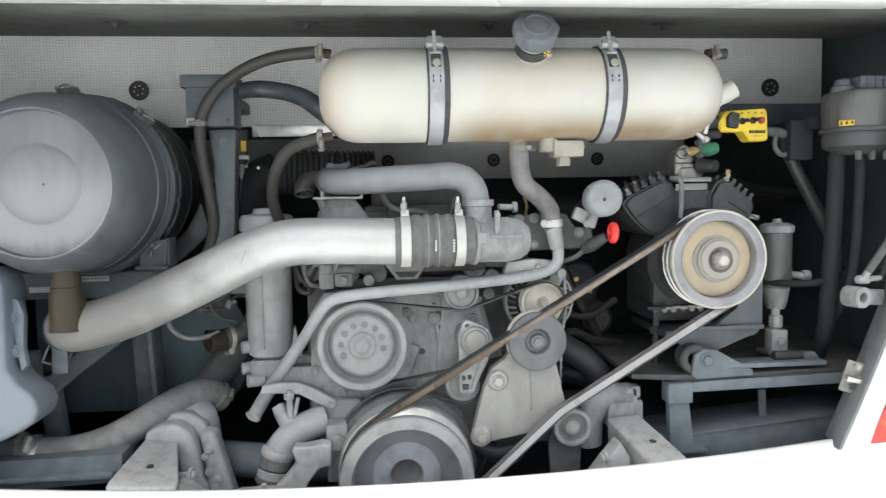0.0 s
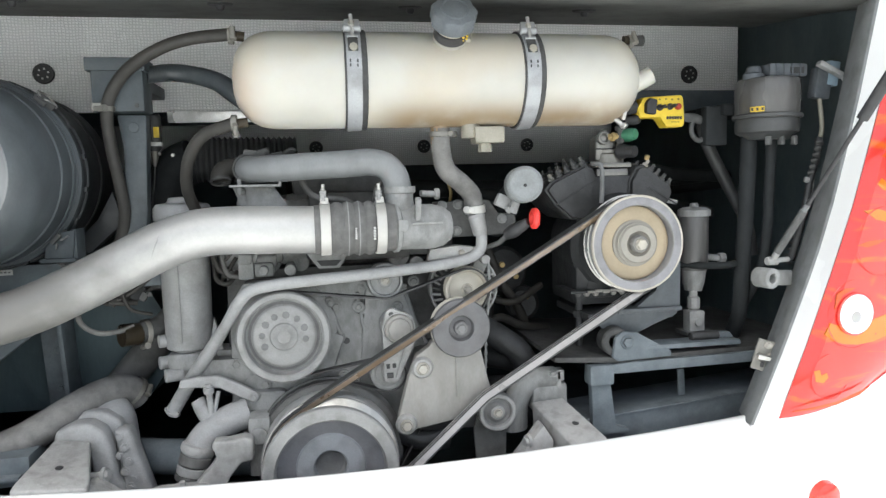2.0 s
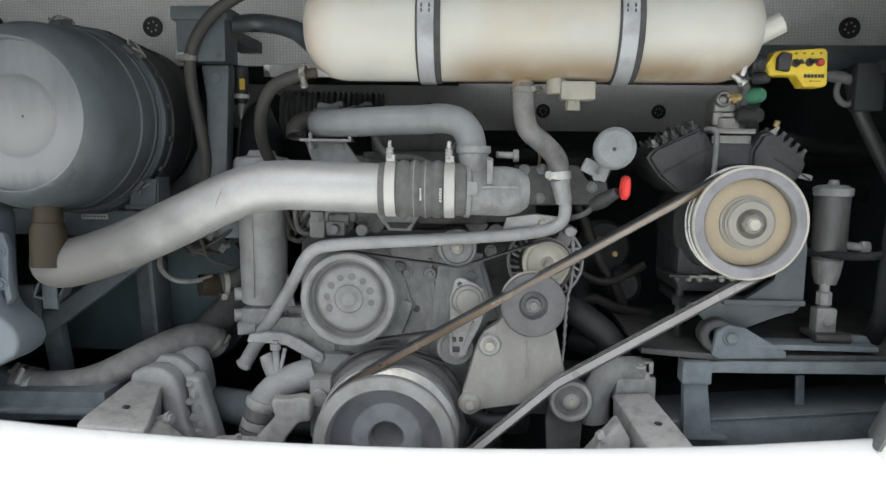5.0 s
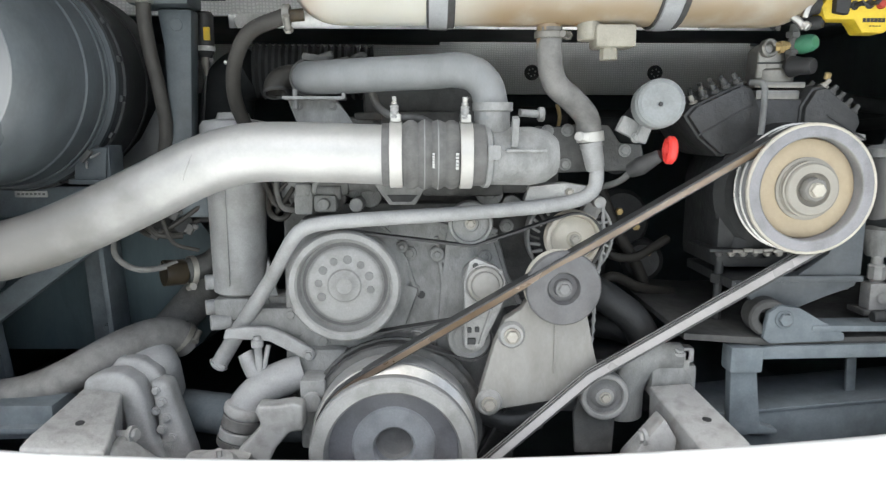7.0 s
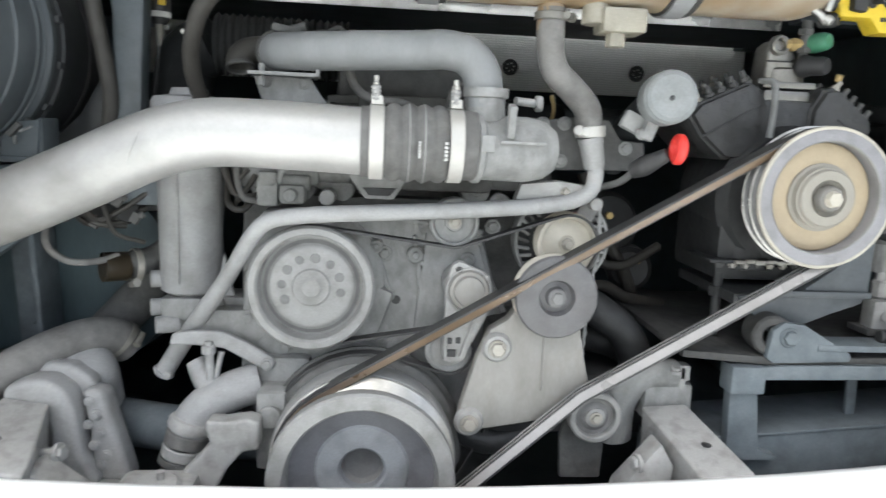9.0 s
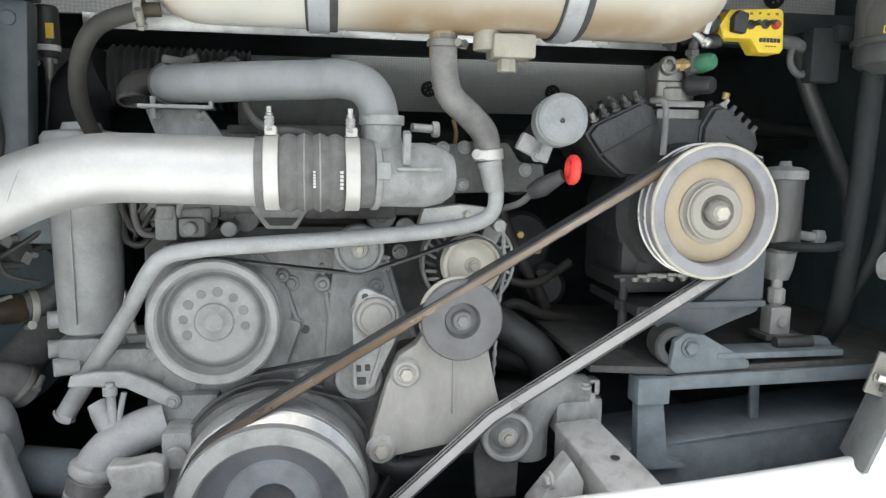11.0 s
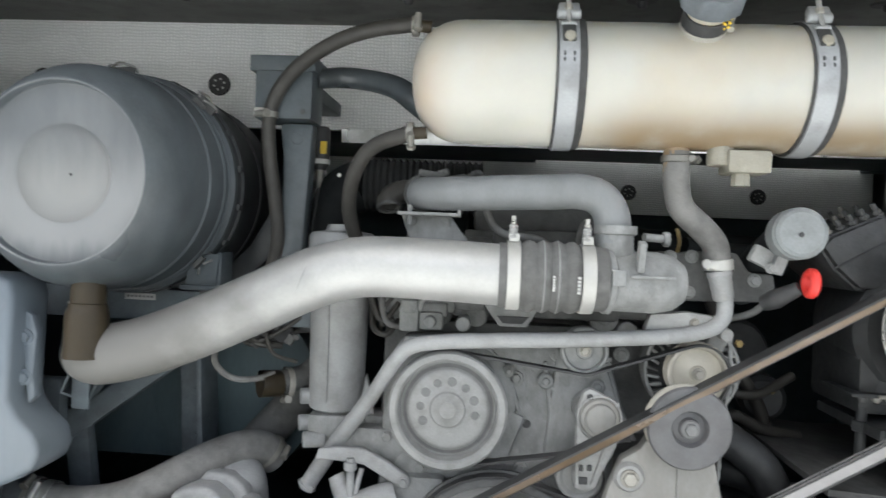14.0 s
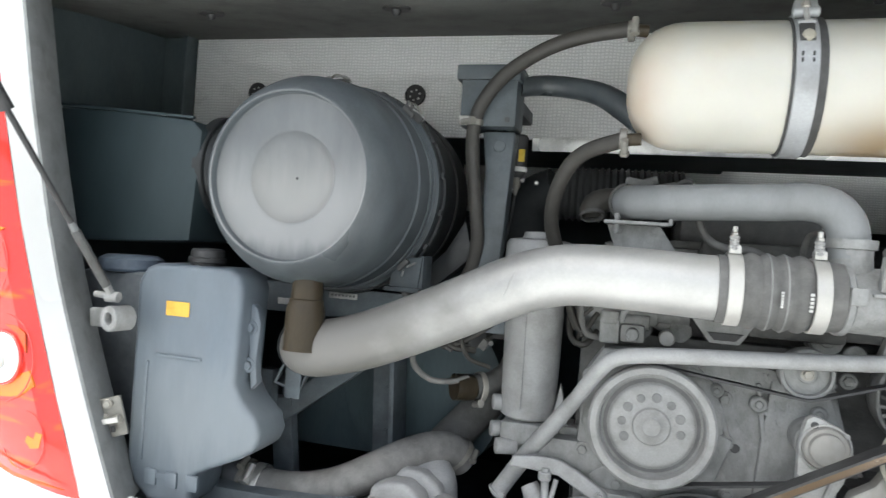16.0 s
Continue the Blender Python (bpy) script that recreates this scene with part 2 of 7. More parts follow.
# dust blotches plus painted-in shade darken the charge air pipe towards its lower end
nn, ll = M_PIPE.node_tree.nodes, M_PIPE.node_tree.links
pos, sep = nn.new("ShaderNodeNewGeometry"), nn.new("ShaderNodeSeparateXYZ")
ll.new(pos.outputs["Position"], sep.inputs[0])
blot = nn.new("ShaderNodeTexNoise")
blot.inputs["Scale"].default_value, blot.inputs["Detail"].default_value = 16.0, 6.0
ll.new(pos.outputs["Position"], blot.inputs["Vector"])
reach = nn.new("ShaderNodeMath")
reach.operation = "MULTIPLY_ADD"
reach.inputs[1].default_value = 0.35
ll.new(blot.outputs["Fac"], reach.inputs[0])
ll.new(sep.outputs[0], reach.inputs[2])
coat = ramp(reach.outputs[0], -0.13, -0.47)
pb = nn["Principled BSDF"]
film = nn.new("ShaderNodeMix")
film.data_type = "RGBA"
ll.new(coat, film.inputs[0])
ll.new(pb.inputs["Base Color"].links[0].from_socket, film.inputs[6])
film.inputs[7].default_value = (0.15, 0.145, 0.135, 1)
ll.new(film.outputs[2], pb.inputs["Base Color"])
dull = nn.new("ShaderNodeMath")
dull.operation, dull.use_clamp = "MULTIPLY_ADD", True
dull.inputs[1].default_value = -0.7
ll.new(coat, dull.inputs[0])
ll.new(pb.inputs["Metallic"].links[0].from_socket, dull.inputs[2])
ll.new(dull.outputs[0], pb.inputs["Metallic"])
M_CLAMP = material("dull_hose_clamp", (0.26, 0.25, 0.225), 0.45, 0.5, dust=0.35, dust_color=(0.25, 0.24, 0.215), grain=0.25)
M_BLUEBLK = material("blue_black_plastic", (0.045, 0.055, 0.066), 0.55, dust=0.5, dust_color=(0.155, 0.165, 0.175), grain=0.25, scale=55)
M_BLKPL = material("black_plastic", (0.02, 0.02, 0.021), 0.5, dust=0.2, dust_color=(0.12, 0.12, 0.12))
M_FILTER = material("grey_filter_plastic", (0.05, 0.06, 0.067), 0.36, dust=0.45, dust_color=(0.115, 0.129, 0.138), grain=0.4, bump=0.08, scale=30, stain=(0.095, 0.105, 0.113), stain_amount=0.6, streak=0.5)
M_FILTERD = material("dark_filter_plastic", (0.022, 0.025, 0.027), 0.45, dust=0.35, dust_color=(0.09, 0.094, 0.095), grain=0.25, bump=0.08, scale=30)
M_FACE = material("dust_covered_filter_face", (0.08, 0.088, 0.096), 0.5, dust=0.55, dust_color=(0.18, 0.187, 0.192), grain=0.2, bump=0.1, scale=22, stain=(0.16, 0.175, 0.19), stain_amount=0.6, streak=0.5, grime=0.3)
M_COMP = material("oily_black_casting", (0.023, 0.024, 0.025), 0.5, dust=0.32, dust_color=(0.066, 0.069, 0.07), grain=0.3, bump=0.3, scale=60)
M_LRES = material("smoke_grey_tank_plastic", (0.095, 0.122, 0.148), 0.38, dust=0.45, dust_color=(0.17, 0.198, 0.222), grain=0.5, bump=0.16, scale=26, stain=(0.15, 0.17, 0.205), stain_amount=0.6, streak=0.45, grime=0.3)


def dust_drift(m, bands, color, amount, seed=0.0, ragged=0.05):
    """A drift of dust that lies between heights, with streaks running down from it: rows of (height of nothing, height of full)."""
    n, l = m.node_tree.nodes, m.node_tree.links
    g, s, mp = n.new("ShaderNodeNewGeometry"), n.new("ShaderNodeSeparateXYZ"), n.new("ShaderNodeMapping")
    l.new(g.outputs["Position"], mp.inputs["Vector"])
    l.new(g.outputs["Position"], s.inputs[0])
    mp.inputs["Scale"].default_value, mp.inputs["Location"].default_value = (1, 1, 0.16), (seed, seed, 0)
    t = n.new("ShaderNodeTexNoise")
    t.inputs["Scale"].default_value, t.inputs["Detail"].default_value = 60.0, 5.0
    l.new(mp.outputs["Vector"], t.inputs["Vector"])
    h = n.new("ShaderNodeMath")
    h.operation = "MULTIPLY_ADD"
    h.inputs[1].default_value = ragged
    l.new(t.outputs["Fac"], h.inputs[0])
    l.new(s.outputs[2], h.inputs[2])
    last = n.new("ShaderNodeValue").outputs[0]
    last.default_value = amount
    for a, b in bands:
        r = n.new("ShaderNodeMapRange")
        r.interpolation_type = "SMOOTHSTEP"
        r.inputs[1].default_value, r.inputs[2].default_value = a, b
        l.new(h.outputs[0], r.inputs[0])
        k = n.new("ShaderNodeMath")
        k.operation = "MULTIPLY"
        l.new(last, k.inputs[0])
        l.new(r.outputs[0], k.inputs[1])
        last = k.outputs[0]
    x = n.new("ShaderNodeMix")
    x.data_type = "RGBA"
    base = n["Principled BSDF"].inputs["Base Color"]
    l.new(last, x.inputs[0])
    l.new(base.links[0].from_socket, x.inputs[6])
    x.inputs[7].default_value = (*color, 1)
    l.new(x.outputs[2], base)


dust_drift(M_FACE, ((1.235, 1.30), (1.44, 1.33)), (0.27, 0.268, 0.258), 0.85)
M_FACERING = material("filter_face_ring", (0.075, 0.084, 0.092), 0.45, dust=0.55, dust_color=(0.175, 0.183, 0.189), grain=0.25, bump=0.1, scale=22, streak=0.4, grime=0.3)
dust_drift(M_FACERING, ((1.22, 1.27), (1.44, 1.32)), (0.28, 0.281, 0.279), 0.7)
dust_drift(M_LRES, ((0.85, 0.98), (1.14, 1.0)), (0.215, 0.235, 0.25), 0.5, 3.0, 0.13)
M_BLUECAP = material("slate_blue_cap", (0.075, 0.105, 0.15), 0.5, dust=0.4, dust_color=(0.17, 0.20, 0.235), grain=0.2, scale=40)
M_BROWN = material("brown_rubber", (0.046, 0.035, 0.021), 0.36, dust=0.15, dust_color=(0.085, 0.072, 0.052), grain=0.3, scale=30, streak=0.4)
M_BROWN.node_tree.nodes["Principled BSDF"].inputs["Specular IOR Level"].default_value = 0.25
M_YELLOW = material("yellow_plastic", (0.78, 0.56, 0.03), 0.5, dust=0.1, dust_color=(0.5, 0.42, 0.2), grain=0.1)
M_YLAB = material("yellow_sticker", (0.75, 0.52, 0.05), 0.55, grain=0.06)
M_OLAB = material("orange_sticker", (0.80, 0.46, 0.07), 0.55, grain=0.06)
M_WLAB = material("white_sticker", (0.62, 0.62, 0.6), 0.6, grain=0.1)
M_RED = material("red_plastic", (0.72, 0.045, 0.035), 0.4, grain=0.08)
M_STOP = material("dull_red_plastic", (0.42, 0.05, 0.03), 0.5, grain=0.15)
M_OLIVE = material("faded_print", (0.22, 0.17, 0.03), 0.6, grain=0.1)
M_GREEN = material("green_plastic", (0.03, 0.22, 0.11), 0.45, dust=0.25, dust_color=(0.2, 0.26, 0.22))
M_PLATE = material("streaked_cast_plate", (0.27, 0.262, 0.245), 0.6, 0.15, dust=0.5, dust_color=(0.31, 0.30, 0.28), grain=0.3, bump=0.25, scale=30, stain=(0.185, 0.172, 0.15), stain_amount=0.6, grime=0.8, streak=0.5)
M_TANKCAP = material("grey_screw_cap", (0.10, 0.115, 0.13), 0.6, dust=0.45, dust_color=(0.19, 0.205, 0.215), grain=0.2, scale=40)
M_GREYCAP = material("grey_cap", (0.20, 0.215, 0.22), 0.6, dust=0.5, dust_color=(0.28, 0.29, 0.29), grain=0.12, scale=40)
M_BRASS = material("brass", (0.50, 0.36, 0.14), 0.4, 0.7, dust=0.3, dust_color=(0.3, 0.26, 0.2))
M_LENSR = lens_material("red_lamp_lens", (0.70, 0.045, 0.034))
# orange reflections from inside the lamp, painted into the red lens as swirls
nn, ll = M_LENSR.node_tree.nodes, M_LENSR.node_tree.links
pos, squash, swirl = nn.new("ShaderNodeNewGeometry"), nn.new("ShaderNodeMapping"), nn.new("ShaderNodeTexNoise")
squash.inputs["Scale"].default_value = (0.55, 1.0, 2.2)
squash.inputs["Rotation"].default_value = (0, radians(12), 0)
ll.new(pos.outputs["Position"], squash.inputs["Vector"])
ll.new(squash.outputs["Vector"], swirl.inputs["Vector"])
swirl.inputs["Scale"].default_value, swirl.inputs["Detail"].default_value, swirl.inputs["Distortion"].default_value = 9.0, 2.5, 1.6
glint = nn.new("ShaderNodeMix")
glint.data_type = "RGBA"
ll.new(ramp(swirl.outputs["Fac"], 0.55, 0.76), glint.inputs[0])
base = nn["Principled BSDF"].inputs["Base Color"]
ll.new(base.links[0].from_socket, glint.inputs[6])
glint.inputs[7].default_value = (0.66, 0.13, 0.012, 1)
ll.new(glint.outputs[2], base)
M_LENSA = lens_material("amber_lamp_lens", (0.60, 0.075, 0.006))
M_LENSY = lens_material("yellow_lamp_lens", (0.68, 0.18, 0.01))
M_LENSW = lens_material("clear_lamp_lens", (0.82, 0.82, 0.80))
M_BULB = lens_material("frosted_bulb", (0.36, 0.355, 0.34))
M_HOSE = material("brown_black_hose", (0.026, 0.024, 0.021), 0.6, dust=0.4, dust_color=(0.068, 0.064, 0.056), grain=0.25, scale=45)
M_DHOSE = material("shaded_black_hose", (0.019, 0.021, 0.022), 0.65, dust=0.35, dust_color=(0.044, 0.048, 0.05), grain=0.25, scale=45)
M_PLEN = material("ribbed_black_hose", (0.016, 0.017, 0.017), 0.6, dust=0.4, dust_color=(0.042, 0.044, 0.043), grain=0.4, scale=30)
M_DHOSE.node_tree.nodes["Principled BSDF"].inputs["Specular IOR Level"].default_value = 0.2
M_HEAD = material("dark_head_paint", (0.04, 0.041, 0.042), 0.45, 0.1, dust=0.28, dust_color=(0.105, 0.105, 0.102), grain=0.35, bump=0.4, scale=60)
M_GROUND = material("concrete", (0.70, 0.695, 0.68), 0.9, grain=0.15, bump=0.6, scale=60)
M_STRAP = material("strap_steel", (0.40, 0.41, 0.42), 0.45, 0.35, dust=0.3, dust_color=(0.36, 0.365, 0.365), grain=0.12)
M_VALVE = material("worn_valve_metal", (0.36, 0.35, 0.325), 0.38, 0.7, dust=0.2, dust_color=(0.22, 0.21, 0.19), grain=0.35, bump=0.2, scale=40, stain=(0.15, 0.145, 0.135), stain_amount=0.8)
M_RES = material("smoked_plastic", (0.095, 0.091, 0.086), 0.28, dust=0.32, dust_color=(0.14, 0.14, 0.139), grain=0.45, scale=34, streak=0.2, stain=(0.07, 0.068, 0.066), stain_amount=0.5)
M_RESD = material("dark_smoked_plastic", (0.05, 0.052, 0.052), 0.4, dust=0.35, dust_color=(0.105, 0.106, 0.104), grain=0.3, scale=30)
M_IBOX = material("dark_teal_plastic", (0.024, 0.040, 0.046), 0.5, dust=0.3, dust_color=(0.062, 0.086, 0.093), grain=0.2, scale=22, grime=0.4, streak=0.4)
M_BRACK = material("dark_bracket_paint", (0.045, 0.058, 0.066), 0.5, dust=0.4, dust_color=(0.115, 0.13, 0.138), grain=0.3, scale=35)
M_CRADLE = material("grimy_cradle_paint", (0.062, 0.074, 0.083), 0.55, dust=0.5, dust_color=(0.15, 0.165, 0.176), grain=0.35, scale=28, stain=(0.04, 0.042, 0.045), stain_amount=0.6)
M_CASE = material("blue_grey_case", (0.045, 0.073, 0.083), 0.6, dust=0.4, dust_color=(0.105, 0.14, 0.153), grain=0.4, scale=22, streak=0.3)


# ---- mesh helpers; plan units in, metres out ----
def emit(bm, name, mat, smooth=38):
    for v in bm.verts:
        v.co *= K
    bmesh.ops.recalc_face_normals(bm, faces=bm.faces)
    lo = Vector([min(v.co[i] for v in bm.verts) for i in range(3)])
    hi = Vector([max(v.co[i] for v in bm.verts) for i in range(3)])
    mid = (lo + hi) / 2
    bmesh.ops.translate(bm, verts=bm.verts, vec=-mid)
    me = bpy.data.meshes.new(name)
    bm.to_mesh(me)
    bm.free()
    me.materials.append(mat)
    me.polygons.foreach_set("use_smooth", [True] * len(me.polygons))
    me.set_sharp_from_angle(angle=radians(smooth))
    ob = new(name, me)
    ob.location = mid
    return ob


def place_of(ob):
    p, out = ob, Vector((0, 0, 0))
    while p:
        out += p.location
        p = p.parent
    return out


def part(name, bm, mat, parent, label="", smooth=38):
    ob = emit(bm, name, mat, smooth)
    ob.location -= place_of(parent)
    ob.parent = parent
    return tagged(ob, label)


def thing(name, at, label, category, group="", kind=""):
    ob = new(name)
    ob.empty_display_size = 0.03
    ob.location = Vector(at) * K
    return tagged(ob, label, category, group, kind)


def solo(name, bm, mat, label, category, group="", kind="", smooth=38):
    return tagged(emit(bm, name, mat, smooth), label, category, group, kind)


def merge(*parts_in):
    """Several bmeshes of one piece joined into one."""
    out = bmesh.new()
    for b in parts_in:
        me = bpy.data.meshes.new("tmp")
        b.to_mesh(me)
        b.free()
        out.from_mesh(me)
        bpy.data.meshes.remove(me)
    return out


def axis_turn(d):
    return Vector(d).normalized().to_track_quat("Z", "Y").to_matrix().to_4x4()


def lathe(profile, at, d=(0, -1, 0), seg=36):
    """Profile rows of (radius, height along d) turned round the axis d through at."""
    bm = bmesh.new()
    m = Matrix.Translation(at) @ axis_turn(d)
    rings = []
    for r, h in profile:
        if r < 1e-5:
            rings.append([bm.verts.new(m @ Vector((0, 0, h)))])
        else:
            rings.append([bm.verts.new(m @ Vector((r * math.cos(2 * math.pi * k / seg), r * math.sin(2 * math.pi * k / seg), h))) for k in range(seg)])
    for a, b in zip(rings, rings[1:]):
        for k in range(seg):
            j = (k + 1) % seg
            if len(a) == 1 and len(b) == 1:
                continue
            if len(a) == 1:
                bm.faces.new((a[0], b[k], b[j]))
            elif len(b) == 1:
                bm.faces.new((a[k], b[0], a[j]))
            else:
                bm.faces.new((a[k], b[k], b[j], a[j]))
    return bm


def ring(r0, r1, h0, h1, at, d=(0, -1, 0), seg=36, bev=0.002):
    """A turned ring with softened rims: inner and outer radius, start and end along d."""
    b = min(bev, (r1 - r0) / 3, abs(h1 - h0) / 3)
    return lathe([(r0, h0), (r1 - b, h0), (r1, h0 + b), (r1, h1 - b), (r1 - b, h1), (r0 + b, h1), (r0, h1 - b), (r0, h0)], at, d, seg)


def disc(r, h0, h1, at, d=(0, -1, 0), seg=32, bev=0.002):
    b = min(bev, r / 3, abs(h1 - h0) / 3)
    return lathe([(0, h0), (r - b, h0), (r, h0 + b), (r, h1 - b), (r - b, h1), (0, h1)], at, d, seg)


def smooth_line(pts, sub):
    pts = [Vector(p) for p in pts]
    if sub <= 1 or len(pts) < 3:
        return pts
    out = []
    ext = [2 * pts[0] - pts[1]] + pts + [2 * pts[-1] - pts[-2]]
    for i in range(1, len(ext) - 2):
        p0, p1, p2, p3 = ext[i - 1:i + 3]
        for s in range(sub):
            t = s / sub
            out.append(0.5 * ((2 * p1) + (p2 - p0) * t + (2 * p0 - 5 * p1 + 4 * p2 - p3) * t * t + (3 * p1 - p0 - 3 * p2 + p3) * t ** 3))
    return out + [pts[-1]]


def tube(pts, r, seg=16, sub=6, hollow=0.0, squash=1.0):
    """A hose or pipe along the points; r is one radius or one for each point; hollow ends open by that wall."""
    line = smooth_line(pts, sub)
    n = len(line)
    if isinstance(r, (list, tuple)):
        rs = [r[min(int(i * (len(r) - 1) / (n - 1)), len(r) - 2)] * (1 - (i * (len(r) - 1) / (n - 1)) % 1) + r[min(int(i * (len(r) - 1) / (n - 1)) + 1, len(r) - 1)] * ((i * (len(r) - 1) / (n - 1)) % 1) for i in range(n)]
        rs[-1] = r[-1]
    else:
        rs = [r] * n
    bm = bmesh.new()
    rings, side = [], None
    for i, p in enumerate(line):
        tan = (line[min(i + 1, n - 1)] - line[max(i - 1, 0)]).normalized()
        if side is None:
            side = tan.orthogonal().normalized()
        side = (side - tan * side.dot(tan)).normalized()
        up = tan.cross(side)
        rings.append([bm.verts.new(p + rs[i] * (math.cos(2 * math.pi * k / seg) * side + squash * math.sin(2 * math.pi * k / seg) * up)) for k in range(seg)])
    for a, b in zip(rings, rings[1:]):
        for k in range(seg):
            j = (k + 1) % seg
            bm.faces.new((a[k], a[j], b[j], b[k]))
    for rr, far in ((rings[0], 1), (rings[-1], -2)):
        if hollow:
            mid = sum((v.co for v in rr), Vector()) / seg
            tan = (line[1] - line[0]).normalized() if far == 1 else (line[-2] - line[-1]).normalized()
            a = [bm.verts.new(mid + (v.co - mid) * (1 - hollow)) for v in rr]
            b = [bm.verts.new(v.co + tan * 0.02) for v in a]
            for k in range(seg):
                j = (k + 1) % seg
                bm.faces.new((rr[k], rr[j], a[j], a[k]))
                bm.faces.new((a[k], a[j], b[j], b[k]))
            bm.faces.new(b)
        else:
            bm.faces.new(rr)
    return bm


def soften(bm, bev, segs=2):
    if bev > 0:
        sharp = [e for e in bm.edges if len(e.link_faces) == 2 and e.calc_face_angle(0) > 0.5]
        bmesh.ops.bevel(bm, geom=sharp, offset=bev, segments=segs, affect="EDGES", profile=0.6, clamp_overlap=True)
    return bm


def box(c, s, bev=0.004, rot=(0, 0, 0), taper=1.0, segs=2):
    """A box with rounded edges; taper shrinks its upper end."""
    bm = bmesh.new()
    bmesh.ops.create_cube(bm, size=1)
    for v in bm.verts:
        k = taper if v.co.z > 0 else 1
        v.co = Vector((v.co.x * s[0] * k, v.co.y * s[1] * k, v.co.z * s[2]))
    bmesh.ops.recalc_face_normals(bm, faces=bm.faces)
    soften(bm, min(bev, min(s) / 2.2), segs)
    bm.transform(pose(*c, *rot))
    return bm


def prism(poly, y0, y1, bev=0.004, segs=2):
    """A plate with the outline poly of (x, z), from y0 to y1."""
    bm = bmesh.new()
    a = [bm.verts.new((x, y0, z)) for x, z in poly]
    b = [bm.verts.new((x, y1, z)) for x, z in poly]
    bm.faces.new(a)
    bm.faces.new(list(reversed(b)))
    for k in range(len(poly)):
        j = (k + 1) % len(poly)
        bm.faces.new((a[k], b[k], b[j], a[j]))
    bmesh.ops.recalc_face_normals(bm, faces=bm.faces)
    return soften(bm, bev, segs)


def beam(a, b, w, h, bev=0.004):
    """A square bar from a to b, w wide across and h high."""
    a, b = Vector(a), Vector(b)
    d = b - a
    bm = box((0, 0, 0), (w, h, d.length), bev)
    z = d.normalized()
    x = Vector((0, 1, 0)).cross(z) if abs(z.y) < 0.9 else Vector((1, 0, 0))
    x.normalize()
    y = z.cross(x)
    m = Matrix((x, y, z)).transposed().to_4x4()
    bm.transform(Matrix.Translation((a + b) / 2) @ m)
    return bm


def hexbolt(at, r=0.009, d=(0, -1, 0), washer=1.35, high=0.8):
    head = lathe([(0, r * high), (r * 0.86, r * high), (r, r * (high - 0.15)), (r, 0), (0, 0)], at, d, 6)
    flange = lathe([(0, 0.25 * r), (r * washer * 0.93, 0.25 * r), (r * washer, 0.15 * r), (r * washer, -0.004), (0, -0.004)], at, d, 16)
    return merge(head, flange)


def belt_line(wheels, arc=10):
    """The closed line of a belt round wheels of (x, z, radius, sense); sense 1 is clockwise seen from the front, -1 the other way."""
    n = len(wheels)
    touch = []
    for i in range(n):
        x0, z0, r0, s0 = wheels[i]
        x1, z1, r1, s1 = wheels[(i + 1) % n]
        dx, dz = x1 - x0, z1 - z0
        length = math.hypot(dx, dz)
        ux, uz = dx / length, dz / length
        k = (r0 * s0 - r1 * s1) / length
        c = math.sqrt(max(0, 1 - k * k))
        nx, nz = k * ux - c * uz, k * uz + c * ux
        touch.append(((x0 + nx * r0 * s0, z0 + nz * r0 * s0), (x1 + nx * r1 * s1, z1 + nz * r1 * s1)))
    line = []
    for i in range(n):
        x, z, r, s = wheels[i]
        a, b = touch[i - 1][1], touch[i][0]
        t0, t1 = math.atan2(a[1] - z, a[0] - x), math.atan2(b[1] - z, b[0] - x)
        turn = (t0 - t1) % (2 * math.pi) if s > 0 else -((t1 - t0) % (2 * math.pi))
        steps = max(2, int(abs(turn) * arc / math.pi) + 1)
        line += [(x + r * math.cos(t0 - turn * q / steps), z + r * math.sin(t0 - turn * q / steps)) for q in range(steps + 1)]
    return line


def belt(line, y, width, thick, ribs=0, only=None, keep=None):
    """A closed belt along the line, thick to the outside; ribs cut along its face show as ridges; keep picks a run of it."""
    bm = bmesh.new()
    n = len(line)
    cols = []
    prof = [(-width * 0.22, 0), (-width * 0.29, thick * 0.14), (-width / 2, thick * 0.8), (-width / 2, thick), (width / 2, thick), (width / 2, thick * 0.8), (width * 0.24, 0), (width * 0.08, 0), (0, thick * 0.45), (-width * 0.08, 0)] if not ribs else [(-width / 2, 0), (-width / 2, thick), (width / 2, thick), (width / 2, 0)]
    for i, (x, z) in enumerate(line):
        x0, z0 = line[i - 1]
        x1, z1 = line[(i + 1) % n]
        tx, tz = x1 - x0, z1 - z0
        q = math.hypot(tx, tz) or 1
        nx, nz = -tz / q, tx / q
        cols.append([bm.verts.new((x + nx * h, y + w, z + nz * h)) for w, h in prof])
    for i, (a, b) in enumerate(zip(cols, cols[1:] + cols[:1])):
        if keep and not keep(*line[i]):
            continue
        for k in only or range(len(prof)):
            j = (k + 1) % len(prof)
            bm.faces.new((a[k], a[j], b[j], b[k]))
    bmesh.ops.delete(bm, geom=[v for v in bm.verts if not v.link_faces], context="VERTS")
    return bm


def clamp_ring(at, r, d, wide=0.012, screw=0.006, side=(0, 0, 1)):
    """A hose clamp: a band and its screw housing."""
    d, side = Vector(d).normalized(), Vector(side).normalized()
    band = ring(r, r + 0.003, -wide / 2, wide / 2, at, d, 28, 0.001)
    p = Vector(at) + side * (r + screw)
    across = d.cross(side)
    s1 = lathe([(0, -screw * 2), (screw, -screw * 2), (screw, screw * 2), (0, screw * 2)], p, across, 10)
    s2 = lathe([(0, 0), (screw * 1.4, 0), (screw * 1.4, screw), (0, screw)], p + across * screw * 2, across, 6)
    return merge(band, s1, s2)


